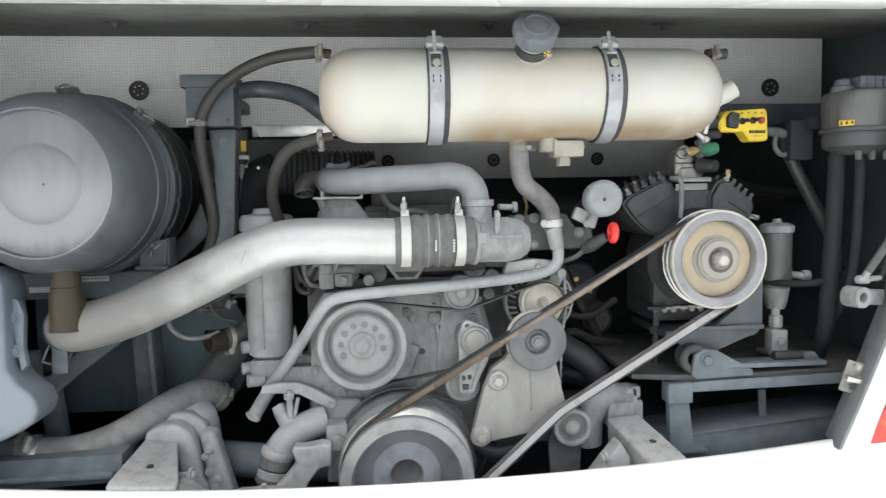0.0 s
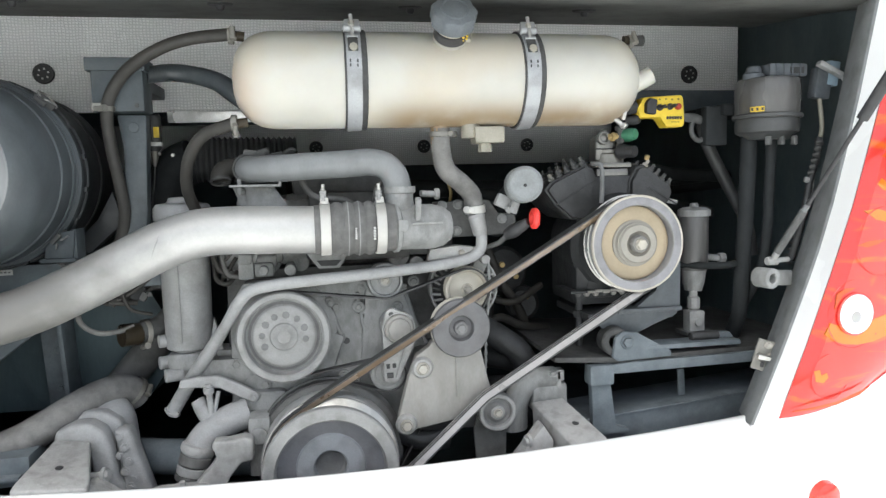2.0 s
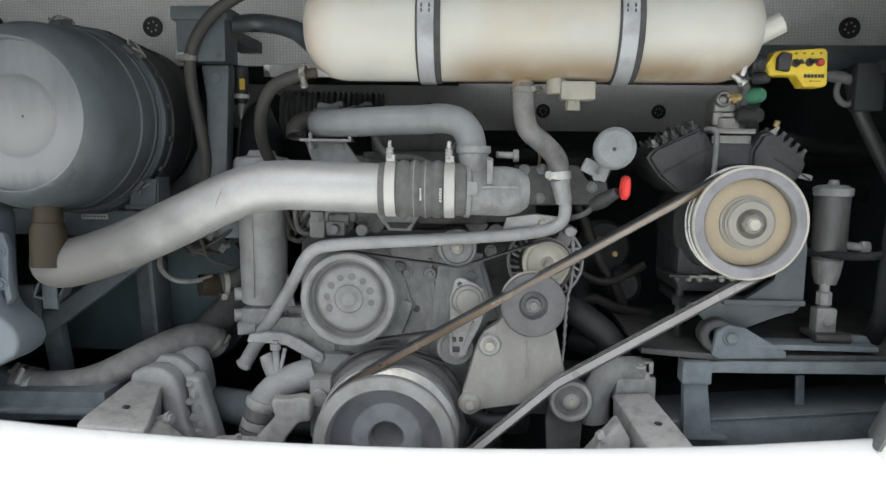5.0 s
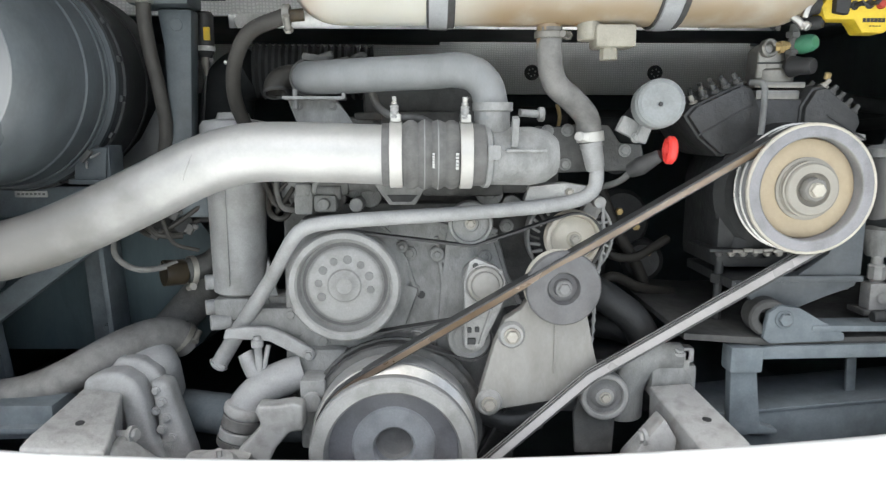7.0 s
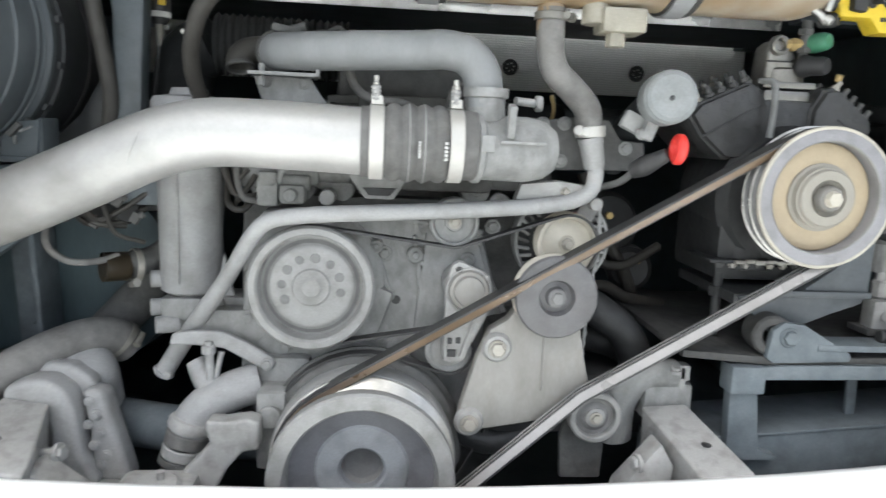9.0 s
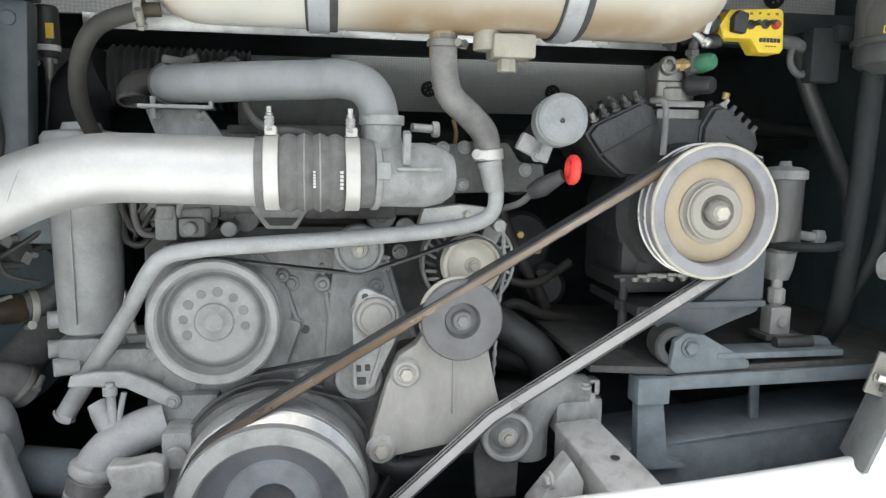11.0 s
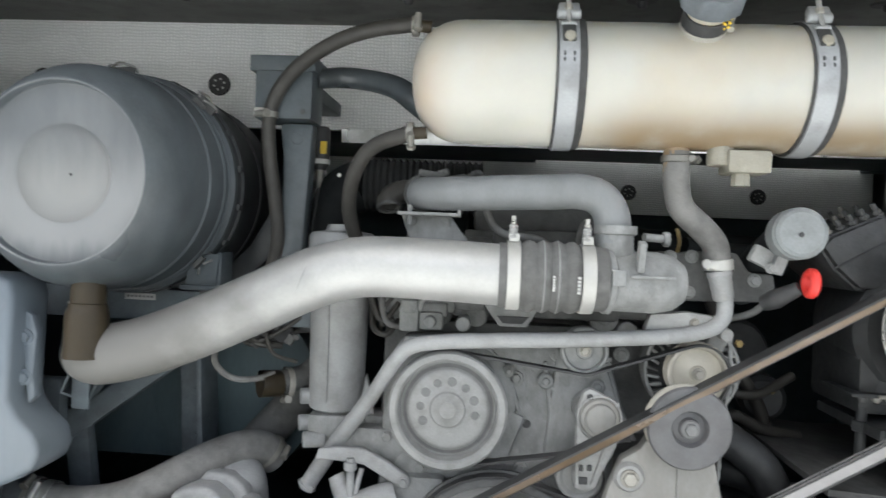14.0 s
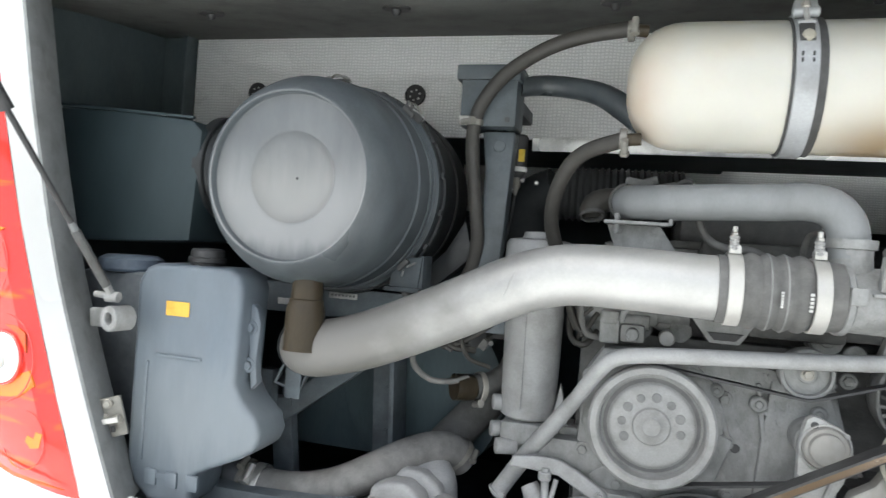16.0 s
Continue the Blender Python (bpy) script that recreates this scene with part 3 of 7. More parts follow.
# ---- setting ----
XC = -0.123  # middle of the bus


def edge_z(x):
    u = (x - XC) / 0.9
    return 0.804 + 0.031 * u * u


def edge_y(x):
    u = abs(x - XC) / 0.95
    return 1.112 + 0.03 * u * u + (1.1 * (u - 1.15) ** 3 if u > 1.15 else 0)


def pillar_x(z):
    return float(np.interp(z, (0.80, 0.838, 0.889, 0.953, 1.016, 1.143, 1.218, 1.333, 1.459, 1.584, 1.77, 1.9), (0.836, 0.854, 0.876, 0.903, 0.929, 0.978, 1.006, 1.041, 1.073, 1.102, 1.139, 1.164)))


def lamp_x(z):
    return float(np.interp(z, (0.861, 0.903, 1.026, 1.149, 1.223, 1.333, 1.456, 1.576, 1.697, 1.85), (0.88, 0.897, 0.946, 0.99, 1.016, 1.052, 1.085, 1.116, 1.143, 1.182)))


def sheet(rows, thick=None):
    """A skin through rows of points."""
    bm = bmesh.new()
    vs = [[bm.verts.new(p) for p in r] for r in rows]
    for a, b in zip(vs, vs[1:]):
        for k in range(len(a) - 1):
            bm.faces.new((a[k], a[k + 1], b[k + 1], b[k]))
    if thick:
        bmesh.ops.recalc_face_normals(bm, faces=bm.faces)
        bmesh.ops.solidify(bm, geom=bm.faces, thickness=thick)
    return bm


def mirrored(bm):
    for v in bm.verts:
        v.co.x = 2 * XC - v.co.x
    bmesh.ops.reverse_faces(bm, faces=bm.faces)
    return bm


solo("ground", box((0, 0, -0.05), (120, 120, 0.1), 0), M_GROUND, "pale grey concrete yard under the bus", "ground", kind="structure")

slope = [(1.12, 1.808), (1.2, 1.815), (1.45, 1.854), (1.76, 1.886)]
solo("ceiling", sheet([[(x, y, z) for y, z in slope] for x in (-1.56, -0.9, -0.3, 0.3, 0.8, 1.28)], 0.02), M_CEIL,
     "dark olive grey felt lining of the bay ceiling", "ceiling", kind="structure")
solo("wall_north", box((-0.13, 1.757, 1.7397), (2.68, 0.02, 0.255), 0.002), M_FOIL, "silver quilted insulation foil on the rear bulkhead", "wall", kind="structure")
solo("trim", box((0.1475, 1.741, 1.599), (1.305, 0.008, 0.032), 0.002, (8, 0, 0)), M_EDGE, "bright aluminium edge strip along the foil", "trim", kind="structure")
solo("wall_tunnel", box((0.13, 2.601, 1.703), (2.05, 0.02, 0.452), 0.002), M_FOIL, "silver quilted foil panel deep in the engine tunnel", "wall", kind="structure")
# the slot left in this ceiling is added to light the foil panel
solo("ceiling_tunnel", merge(box((-0.14, 2.14, 1.657), (2.83, 0.74, 0.02), 0.002), box((-0.775, 2.555, 1.657), (1.55, 0.09, 0.02), 0.002), box((1.1925, 2.555, 1.657), (0.165, 0.09, 0.02), 0.002)), M_DARK, "dark underside of the cabin floor", "ceiling", kind="structure")
# unseen shaft, added to bring sky light down onto the tunnel panel
solo("wall_added_shaft", merge(box((0.555, 2.502, 1.795), (1.134, 0.012, 0.25), 0.002), box((-0.006, 2.55, 1.795), (0.012, 0.084, 0.25), 0.002), box((1.116, 2.55, 1.795), (0.012, 0.084, 0.25), 0.002)), M_LINING,
     "grey lining of an added, unseen shaft that lights the engine tunnel", "wall", kind="structure")
solo("wall_deep", box((-0.14, 3.0, 1.1195), (2.88, 0.03, 1.589), 0.002), M_DARK, "dark far wall of the engine tunnel", "wall", kind="structure")
solo("wall_west", box((-1.565, 2.05, 1.15), (0.03, 1.9, 1.5), 0.004), M_SIDE, "dark blue grey side wall of the bay", "wall", kind="structure")
solo("wall_east", box((1.275, 2.05, 1.15), (0.03, 1.9, 1.5), 0.004), M_SIDE, "dark blue grey side wall of the bay", "wall", kind="structure")
# unseen pan, added to keep ground light out of the bay
solo("floor", box((-0.14, 2.1, 0.43), (2.88, 1.85, 0.03), 0.004), M_DARK, "dark added pan that closes the bay below the engine", "floor", kind="structure")

# white rear of the bus
bus = thing("bus_body", (XC, 1.2, 0.3), "white rear end of a coach with its engine hatch open", "bus")
xs = [XC + 1.50 * math.sin(math.pi / 2 * k / 20) for k in range(-20, 21)]
prof = [(0.055, -0.42), (0.05, -0.03), (0.022, -0.006), (0.008, -0.001), (0.0, 0.0), (-0.012, -0.004), (-0.04, -0.018), (-0.075, -0.055), (-0.10, -0.13), (-0.115, -0.25), (-0.11, -0.42)]
part("rear_bumper", sheet([[(x, edge_y(x) + dy, edge_z(x) + dz) for dy, dz in prof + prof[:1]] for x in xs]), M_WHITE, bus, "glossy white curved bumper")
zs = [0.832 + 0.05 * k for k in range(21)]


def corner_panel():
    rows = []
    for z in [0.56, 0.62, 0.68, 0.74, 0.79] + zs:
        b, l = pillar_x(z), lamp_x(z)
        rows.append([(b, 1.115, z), (b + 0.003, 1.102, z), (b + 0.5 * (l - b), 1.078, z), (l - 0.002, 1.056, z), (l + 0.01, 1.075, z), (l + 0.45 * lamp_w(z), 1.078, z), (l + 0.75 * lamp_w(z), 1.098, z), (l + lamp_w(z), 1.13, z), (max(l + lamp_w(z) + 0.01, 1.385), 1.36, z), (1.395, 1.8, z), (1.395, 3.05, z)])
    return sheet(rows)


def pillar_lining():
    return sheet([[(pillar_x(z) + 0.006, 1.105, z), (pillar_x(z) - 0.004, 1.108, z), (pillar_x(z) - 0.004, 1.13, z), (pillar_x(z) + 0.029, 1.205, z), (pillar_x(z) + 0.063, 1.22, z), (pillar_x(z) + 0.2, 1.23, z)] for z in zs])


def lamp_w(z):
    return min(0.36, 1.385 - lamp_x(z))


def lamp_skin(u0, u1, v0, v1, proud=0.0, n=14):
    rows = []
    for i in range(n + 1):
        v = v0 + (v1 - v0) * i / n
        row = []
        for k in range(n + 1):
            u = u0 + (u1 - u0) * k / n
            z = (0.862 + 0.15 * u ** 2.2) * (1 - v) + (1.74 - 0.05 * u) * v
            x = lamp_x(z) + lamp_w(z) * u
            edge = min(1, min(u, 1 - u, v, 1 - v) * 14)
            row.append((x, 1.056 + 0.06 * u ** 2.5 - 0.022 * math.sqrt(edge) - proud, z))
        rows.append(row)
    return sheet(rows)


def lamp_y(x, z):
    u = (x - lamp_x(z)) / lamp_w(z)
    return 1.056 + 0.06 * max(0, u) ** 2.5 - 0.022


def lamp_patch(outline):
    """A thin facet lying on the lamp's skin."""
    bm = bmesh.new()
    cx, cz = (sum(p[i] for p in outline) / len(outline) for i in (0, 1))
    mid = bm.verts.new((cx, lamp_y(cx, cz) - 0.0012, cz))
    top = [bm.verts.new((x, lamp_y(x, z) - 0.0008, z)) for x, z in outline]
    low = [bm.verts.new((x, lamp_y(x, z) + 0.003, z)) for x, z in outline]
    for i in range(len(outline)):
        j = (i + 1) % len(outline)
        bm.faces.new((top[i], top[j], mid))
        bm.faces.new((top[i], low[i], low[j], top[j]))
    return bm


def tail_lamp(flip):
    f = mirrored if flip else (lambda b: b)
    lens = part("tail_lamp", f(lamp_skin(0, 1, 0, 1)), M_LENSR, bus, "tall red tail lamp lens")
    part("amber_reflector", f(lamp_patch([(0.985, 1.075), (0.972, 1.05), (0.99, 1.036), (1.02, 1.026), (1.058, 1.022), (1.10, 1.026), (1.138, 1.036), (1.136, 1.055), (1.13, 1.085), (1.10, 1.078), (1.075, 1.055), (1.046, 1.043), (1.015, 1.052), (0.998, 1.07)])), M_LENSY, lens, "amber indicator band under the clear lamp")
    part("amber_reflector", f(lamp_patch([(0.995, 1.105), (1.004, 1.128), (1.02, 1.142), (1.045, 1.15), (1.02, 1.15), (0.999, 1.138)])), M_LENSA, lens, "amber edge of the lamp bowl")
    part("amber_reflector", f(lamp_patch([(1.06, 1.318), (1.09, 1.298), (1.14, 1.288), (1.20, 1.297), (1.235, 1.315), (1.19, 1.322), (1.13, 1.312), (1.09, 1.322)])), M_LENSY, lens, "amber inner reflector")
    part("amber_reflector", f(lamp_patch([(1.045, 1.243), (1.075, 1.252), (1.12, 1.254), (1.10, 1.245), (1.07, 1.238)])), M_LENSA, lens, "amber inner reflector")
    part("amber_reflector", f(lamp_patch([(1.098, 1.435), (1.13, 1.425), (1.17, 1.435), (1.21, 1.455), (1.16, 1.45), (1.12, 1.45)])), M_LENSA, lens, "amber inner reflector")
    # amber facet painted for the bulb's reflection in the lens
    part("amber_reflector", f(lamp_patch([(1.09, 1.375), (1.105, 1.362), (1.125, 1.36), (1.14, 1.372), (1.13, 1.386), (1.115, 1.378), (1.10, 1.388)])), M_LENSY, lens, "crinkled bulb reflection")
    part("amber_reflector", f(lamp_patch([(0.948, 0.970), (0.953, 0.946), (0.972, 0.942), (0.984, 0.953), (0.980, 0.964), (0.966, 0.960), (0.962, 0.972)])), M_LENSY, lens, "small yellow reflector")
    part("amber_reflector", f(lamp_patch([(0.897, 0.883), (0.95, 0.884), (1.007, 0.889), (1.07, 0.905), (1.10, 0.922), (1.068, 0.909), (1.007, 0.893), (0.95, 0.888)])), M_LENSA, lens, "thin glowing rim line")
    part("chamber_rim", f(merge(*[ring(r, r + 0.0022, 0.0, 0.0015, (x, lamp_y(x, z) + 0.001, z), (0.12, -1, 0), 40, 0.0006) for x, z, r in ((1.046, 1.092, 0.075), (0.99, 0.955, 0.05), (1.115, 1.25, 0.075))])), M_LENSR, lens, "round rims of the reflector chambers")
    part("reversing_lamp", f(lathe([(0, 0.006), (0.018, 0.0062), (0.03, 0.0068), (0.038, 0.0075), (0.044, 0.005), (0.045, -0.02)], (1.046, lamp_y(1.046, 1.092) - 0.001, 1.092), (0.08, -1, 0), 28)), M_LENSW, lens, "round clear white lamp")
    part("bulb_shade", f(lathe([(0, 0.0095), (0.009, 0.0088), (0.013, 0.0065), (0.014, 0.002)], (1.043, lamp_y(1.046, 1.092) - 0.001, 1.086), (0.08, -1, 0), 20)), M_BULB, lens, "grey bulb shade in the clear lamp")
    part("lamp_ring", f(ring(0.043, 0.048, -0.01, 0.004, (1.046, lamp_y(1.046, 1.092) - 0.001, 1.092), (0.08, -1, 0))), M_LENSR, lens)


for flip in (False, True):
    f = mirrored if flip else (lambda b: b)
    part("corner_panel", f(corner_panel()), M_WHITE, bus, "white painted corner panel")
    part("pillar_lining", f(pillar_lining()), M_LINING, bus, "grey inner pillar lining")
    tail_lamp(flip)
    part("side_skirt", f(box((1.372, 2.15, 0.62), (0.03, 1.75, 0.46), 0.008)), M_WHITE, bus, "white lower side panel")
    part("fog_lamp", f(lathe([(0, 0.012), (0.025, 0.01), (0.036, 0.004), (0.04, -0.01)], (0.965, 1.006, 0.69), (0.15, -1, 0), 24)), M_LENSR, bus, "round red fog lamp in the bumper")
part("hatch_lip", prism([(-1.176, 1.785), (0.93, 1.785), (0.94, 1.88), (-1.186, 1.88)], 1.06, 1.125, 0.006), M_WHITE, bus, "white lip above the opening")
hatch = part("hatch", merge(prism([(-1.36, 0), (1.15, 0), (1.2, 0.95), (-1.41, 0.95)], -0.012, 0.012, 0.005), prism([(0.925, 0.6), (0.965, 0.6), (0.965, 0.9), (0.925, 0.9)], -0.22, 0.0, 0.005), prism([(-1.211, 0.6), (-1.171, 0.6), (-1.171, 0.9), (-1.211, 0.9)], -0.22, 0.0, 0.005)), M_WHITE, bus, "raised white engine hatch")
hatch.matrix_basis = Matrix.Translation(Vector((XC, 0.644, 2.154)) * K - place_of(bus)) @ pose(0, 0, 0, 58, 0, 0)
# the gap between these boxes continues the added light slot
part("roof", merge(box((XC, 1.81, 1.93), (2.86, 1.38, 0.03), 0.004), box((XC, 2.845, 1.93), (2.86, 0.46, 0.03), 0.004), box((-0.7765, 2.5575, 1.93), (1.553, 0.115, 0.03), 0.004), box((1.2085, 2.5575, 1.93), (0.197, 0.115, 0.03), 0.004)), M_WHITE, bus, "cabin floor closing the bay")
part("bumper_mark", merge(*[box((-0.235 + 0.017 * k, 0.995 - 0.0, 0.652), (0.011, 0.004, 0.012 if k % 3 else 0.017), 0.0008, (6, 0, 0)) for k in range(7)]), M_LINING, bus, "small worn grey lettering bars")

# washers that hold the insulation
FOIL_GROUP = "insulation fixing discs"


def fixing_disc(x, y, z):
    t = thing("fixing_disc", (x, y, z), "round black plastic fixing disc on the foil", "fixing disc", FOIL_GROUP)
    part("washer", merge(disc(0.027, 0, 0.005, (x, y, z), seg=28), ring(0.023, 0.027, 0.004, 0.007, (x, y, z), seg=28, bev=0.001)), M_BLKPL, t)
    for k in range(6):
        a = k * math.pi / 3 + 0.3
        part("rivet", disc(0.0028, 0, 0.0028, (x + 0.013 * math.cos(a), y - 0.005, z + 0.013 * math.sin(a)), seg=8, bev=0.0008), M_WLAB, t)


for x, z in ((-0.812, 1.715), (1.043, 1.717), (-1.262, 1.718), (-0.19, 1.72), (0.43, 1.72)):
    fixing_disc(x, 1.747, z)
for x in (-0.11, 0.33, 0.772):
    fixing_disc(x, 2.591, 1.553)

for k in range(5):
    x = -1.215 + 0.45 * k
    t = thing("ceiling_bolt", (x, 1.45, 1.83), "dark domed bolt with a washer in the ceiling lining", "bolt", "ceiling bolts")
    part("washer", disc(0.030, -0.004, 0.004, (x, 1.45, 1.833), (0, 0.14, -1), 20), M_RUBBER, t)
    part("bolt_head", lathe([(0, 0.014), (0.006, 0.013), (0.010, 0.008), (0.011, 0)], (x, 1.45, 1.830), (0, 0.14, -1), 14), M_BLKPL, t)

# ---- things on the opening's edge ----


def edge_fittings(flip):
    f = mirrored if flip else (lambda b: b)
    sx = (lambda x: 2 * XC - x) if flip else (lambda x: x)
    h = thing("hatch_lock", (sx(0.91), 1.15, 0.985), "bolted bare steel lock plate on the pillar", "lock", "lock plates")
    part("plate", f(box((0.909, 1.152, 0.980), (0.046, 0.010, 0.074), 0.003, (0, 15, -24))), M_CLAMP, h)
    part("keeper", f(box((0.902, 1.138, 0.978), (0.034, 0.016, 0.011), 0.003, (0, 13, -24))), M_STEEL, h)
    part("slot", f(box((0.898, 1.1435, 0.961), (0.008, 0.003, 0.012), 0.001, (0, 13, -24))), M_BLKPL, h)
    for dx, dz in ((0.008, 0.024), (-0.010, -0.004), (0.012, -0.004)):
        part("bolt", f(hexbolt((0.904 + dx, 1.144 - 0.4 * dx, 0.982 + dz), 0.0065, (-0.4, -1, 0))), M_BOLT, h)
    a = thing("latch_arm", (sx(0.93), 1.13, 1.18), "grey steel latch arm with a round bored end", "latch", "latch arms")
    part("arm", f(beam((0.985, 1.17, 1.158), (0.898, 1.14, 1.166), 0.036, 0.012)), M_BLOCK, a)
    part("eye", f(ring(0.011, 0.0235, -0.022, 0.022, (0.898, 1.138, 1.166), (0.25, -1, 0), 20)), M_BLOCK, a)
    s = thing("gas_strut", (sx(0.92), 1.14, 1.21), "black gas strut holding the hatch up", "gas strut", "gas struts")
    p0, p1 = Vector((0.914, 1.138, 1.204)), Vector((1.10, 0.46, 2.25))
    part("rod", f(tube([p0, p0.lerp(p1, 0.31)], 0.005, 10, 1)), M_BLKPL, s, "thin dark piston rod")
    part("cylinder", f(tube([p0.lerp(p1, 0.29), p1], 0.0115, 14, 1)), M_BLKPL, s, "black pressure cylinder")
    part("sleeve_end", f(tube([p0.lerp(p1, 0.11), p0.lerp(p1, 0.125)], 0.0065, 10, 1)), M_LINING, s)
    part("ball_joint", f(merge(disc(0.010, -0.014, 0.014, p0, (1, 0, 0), 14), beam(p0, p0.lerp(p1, 0.07), 0.012, 0.012))), M_CAST, s)
    part("end_sleeve", f(tube([p0.lerp(p1, 0.02), p0.lerp(p1, 0.112)], 0.0082, 12, 1)), M_BLOCKD, s, "grey end sleeve")
    part("stud", f(tube([p0, p0 + Vector((0.055, 0.02, 0))], 0.006, 10, 1)), M_CAST, s)


for flip in (False, True):
    edge_fittings(flip)

# hatch switch with its corrugated cable, on the east side
sw = thing("hatch_switch", (1.12, 1.26, 1.60), "blue grey hatch switch with a perforated steel lever", "switch")
part("body", box((1.125, 1.265, 1.622), (0.042, 0.03, 0.075), 0.005, (0, 8, 0)), M_BLUEBLK, sw)
part("face", box((1.15, 1.258, 1.645), (0.03, 0.02, 0.06), 0.004, (0, 8, 0)), material("pale_blue_plastic", (0.25, 0.36, 0.44), 0.5, dust=0.3), sw, "pale blue plastic face")
part("lever", beam((1.10, 1.24, 1.668), (1.172, 1.235, 1.632), 0.012, 0.02, 0.003), M_CAST, sw, "perforated steel lever")
part("roller", disc(0.011, -0.008, 0.008, (1.172, 1.232, 1.632), seg=16), M_WLAB, sw)
part("cable", tube([(1.12, 1.26, 1.585), (1.127, 1.26, 1.54), (1.128, 1.258, 1.51), (1.12, 1.256, 1.48)], 0.0055, 10, 5), M_SENS, sw, "pale yellowed cable")
part("corrugated_sleeve", tube([(1.12, 1.257, 1.49), (1.108, 1.25, 1.44), (1.09, 1.245, 1.39), (1.075, 1.24, 1.33), (1.055, 1.235, 1.26), (1.03, 1.23, 1.19)], [0.007, 0.010] * 14 + [0.007], 10, 5), M_BLKPL, sw)
# cable clips and rubber ribs along the pillar's inner edge
for k in range(6):
    s = k / 5
    p = Vector((1.115, 1.246, 1.474)).lerp(Vector((1.092, 1.244, 1.40)), s)
    part("clip", merge(box(p, (0.012, 0.012, 0.009), 0.003, (0, 20 + 25 * (k % 2), 0)), disc(0.0045, -0.008, 0.008, p + Vector((-0.006, -0.004, 0.004)), (1, -0.4, 0.2), 10)), M_BLOCKD, sw, "small grey cable clip")
part("clip_plate", merge(box((1.083, 1.242, 1.385), (0.026, 0.008, 0.014), 0.003, (0, 14, 0)), box((1.086, 1.242, 1.362), (0.012, 0.010, 0.034), 0.003, (0, 14, 0))), M_CAST, sw, "bare clip plate")
for k in range(7):
    p = Vector((1.062, 1.243, 1.275)).lerp(Vector((1.03, 1.24, 1.185)), k / 6)
    part("seal_rib", box(p, (0.020, 0.012, 0.006), 0.002, (0, 18, 0)), M_RUBBER, sw)

# ---- expansion tank ----
tank = thing("expansion_tank", (0.18, 1.3, 1.525), "cream plastic coolant expansion tank with two steel straps", "tank")
TR, TX0, TX1, TZ = 0.105, -0.278, 0.648, 1.633
endp = [(TR * math.sin(math.pi / 2 * k / 8) ** 0.75, 0.088 * (1 - math.cos(math.pi / 2 * k / 8))) for k in range(9)]
length = TX1 - TX0
body = endp + [(TR + 0.0005 * (k % 2), 0.088 + (length - 0.176) * k / 8) for k in range(1, 8)] + [(r, length - h) for r, h in reversed(endp)]
part("body", lathe(body, (TX0, 1.3, TZ), (1, 0, 0), 48), M_CREAM, tank, "yellowed cream tank body")
for x in (-0.018, 0.372):
    part("rubber_strip", ring(TR, TR + 0.004, -0.022, 0.026, (x, 1.3, TZ), (1, 0, 0), 48, 0.001), M_RUBBER, tank, "black rubber strip under the strap")
    st = part("strap", ring(TR + 0.003, TR + 0.007, -0.018, 0.014, (x, 1.3, TZ), (1, 0, 0), 48, 0.001), M_STRAP, tank, "grey steel strap")
    part("buckle", merge(disc(0.0085, -0.019, 0.019, (x - 0.003, 1.232, 1.733), (1, 0, 0), 18), box((x - 0.003, 1.238, 1.742), (0.034, 0.016, 0.02), 0.004, (-35, 0, 0)), box((x - 0.003, 1.2165, 1.714), (0.024, 0.006, 0.008), 0.002, (-46, 0, 0))), M_STRAP, st, "grey strap buckle with a round cross pin")
    part("buckle_slot", box((x - 0.003, 1.2066, 1.6955), (0.0215, 0.005, 0.036), 0.002, (-34, 0, 0)), M_RUBBER, st)
    part("strap_bolt", disc(0.0095, -0.008, 0.006, (x - 0.002, 1.2005, 1.688), (0, -0.87, 0.35), 8), M_SENS, st, "yellowish bolt head")
    part("strap_nut", disc(0.007, -0.006, 0.006, (x - 0.004, 1.229, 1.742), (0, 0.3, 1), 6), M_BOLT, st)
    part("strap_stud", tube([(x - 0.003, 1.214, 1.712), (x - 0.004, 1.226, 1.735), (x - 0.005, 1.233, 1.762)], 0.0042, 10, 1), M_CAST, st)
    part("strap_slots", merge(*[box((x - 0.010 + 0.015 * (k % 2), 1.1905, 1.659 - 0.010 * (k // 2)), (0.003, 0.004, 0.0065), 0.0008, (-12, 0, 0)) for k in range(4)]), M_BLKPL, st)
    part("strap_foot", box((x, 1.41, TZ), (0.04, 0.02, 0.14), 0.004), M_FRAME, tank)
    part("strap_arm", beam((x, 1.41, TZ), (x, 1.745, TZ + 0.02), 0.03, 0.03), M_FRAME, tank)
ND = Vector((0, -0.82, 0.57))
NB = Vector((0.19, 1.231, 1.712))
neck = part("filler_neck", lathe([(0.03, -0.03), (0.036, -0.004), (0.032, 0.006), (0.031, 0.03), (0.036, 0.045), (0, 0.045)], NB, ND, 28), M_CREAM, tank, "cream filler neck")
part("neck_band", ring(0.031, 0.0365, 0.010, 0.032, NB, ND), M_BLKPL, neck, "black band with yellow print")
part("neck_clamp", clamp_ring(NB + ND * 0.006, 0.034, ND, wide=0.009, side=(1, -0.2, 0)), M_BOLT, neck)
part("print_bars", merge(*[box(NB + ND * (0.013 + 0.008 * (k // 2)) + Vector((0.022 + 0.009 * (k % 2), -0.024 + 0.006 * (k % 2), -0.016 + 0.004 * (k % 2))), (0.006, 0.004, 0.004), 0.0006, (-40, 0, 35)) for k in range(6)]), M_YLAB, neck, "yellow printed bars")


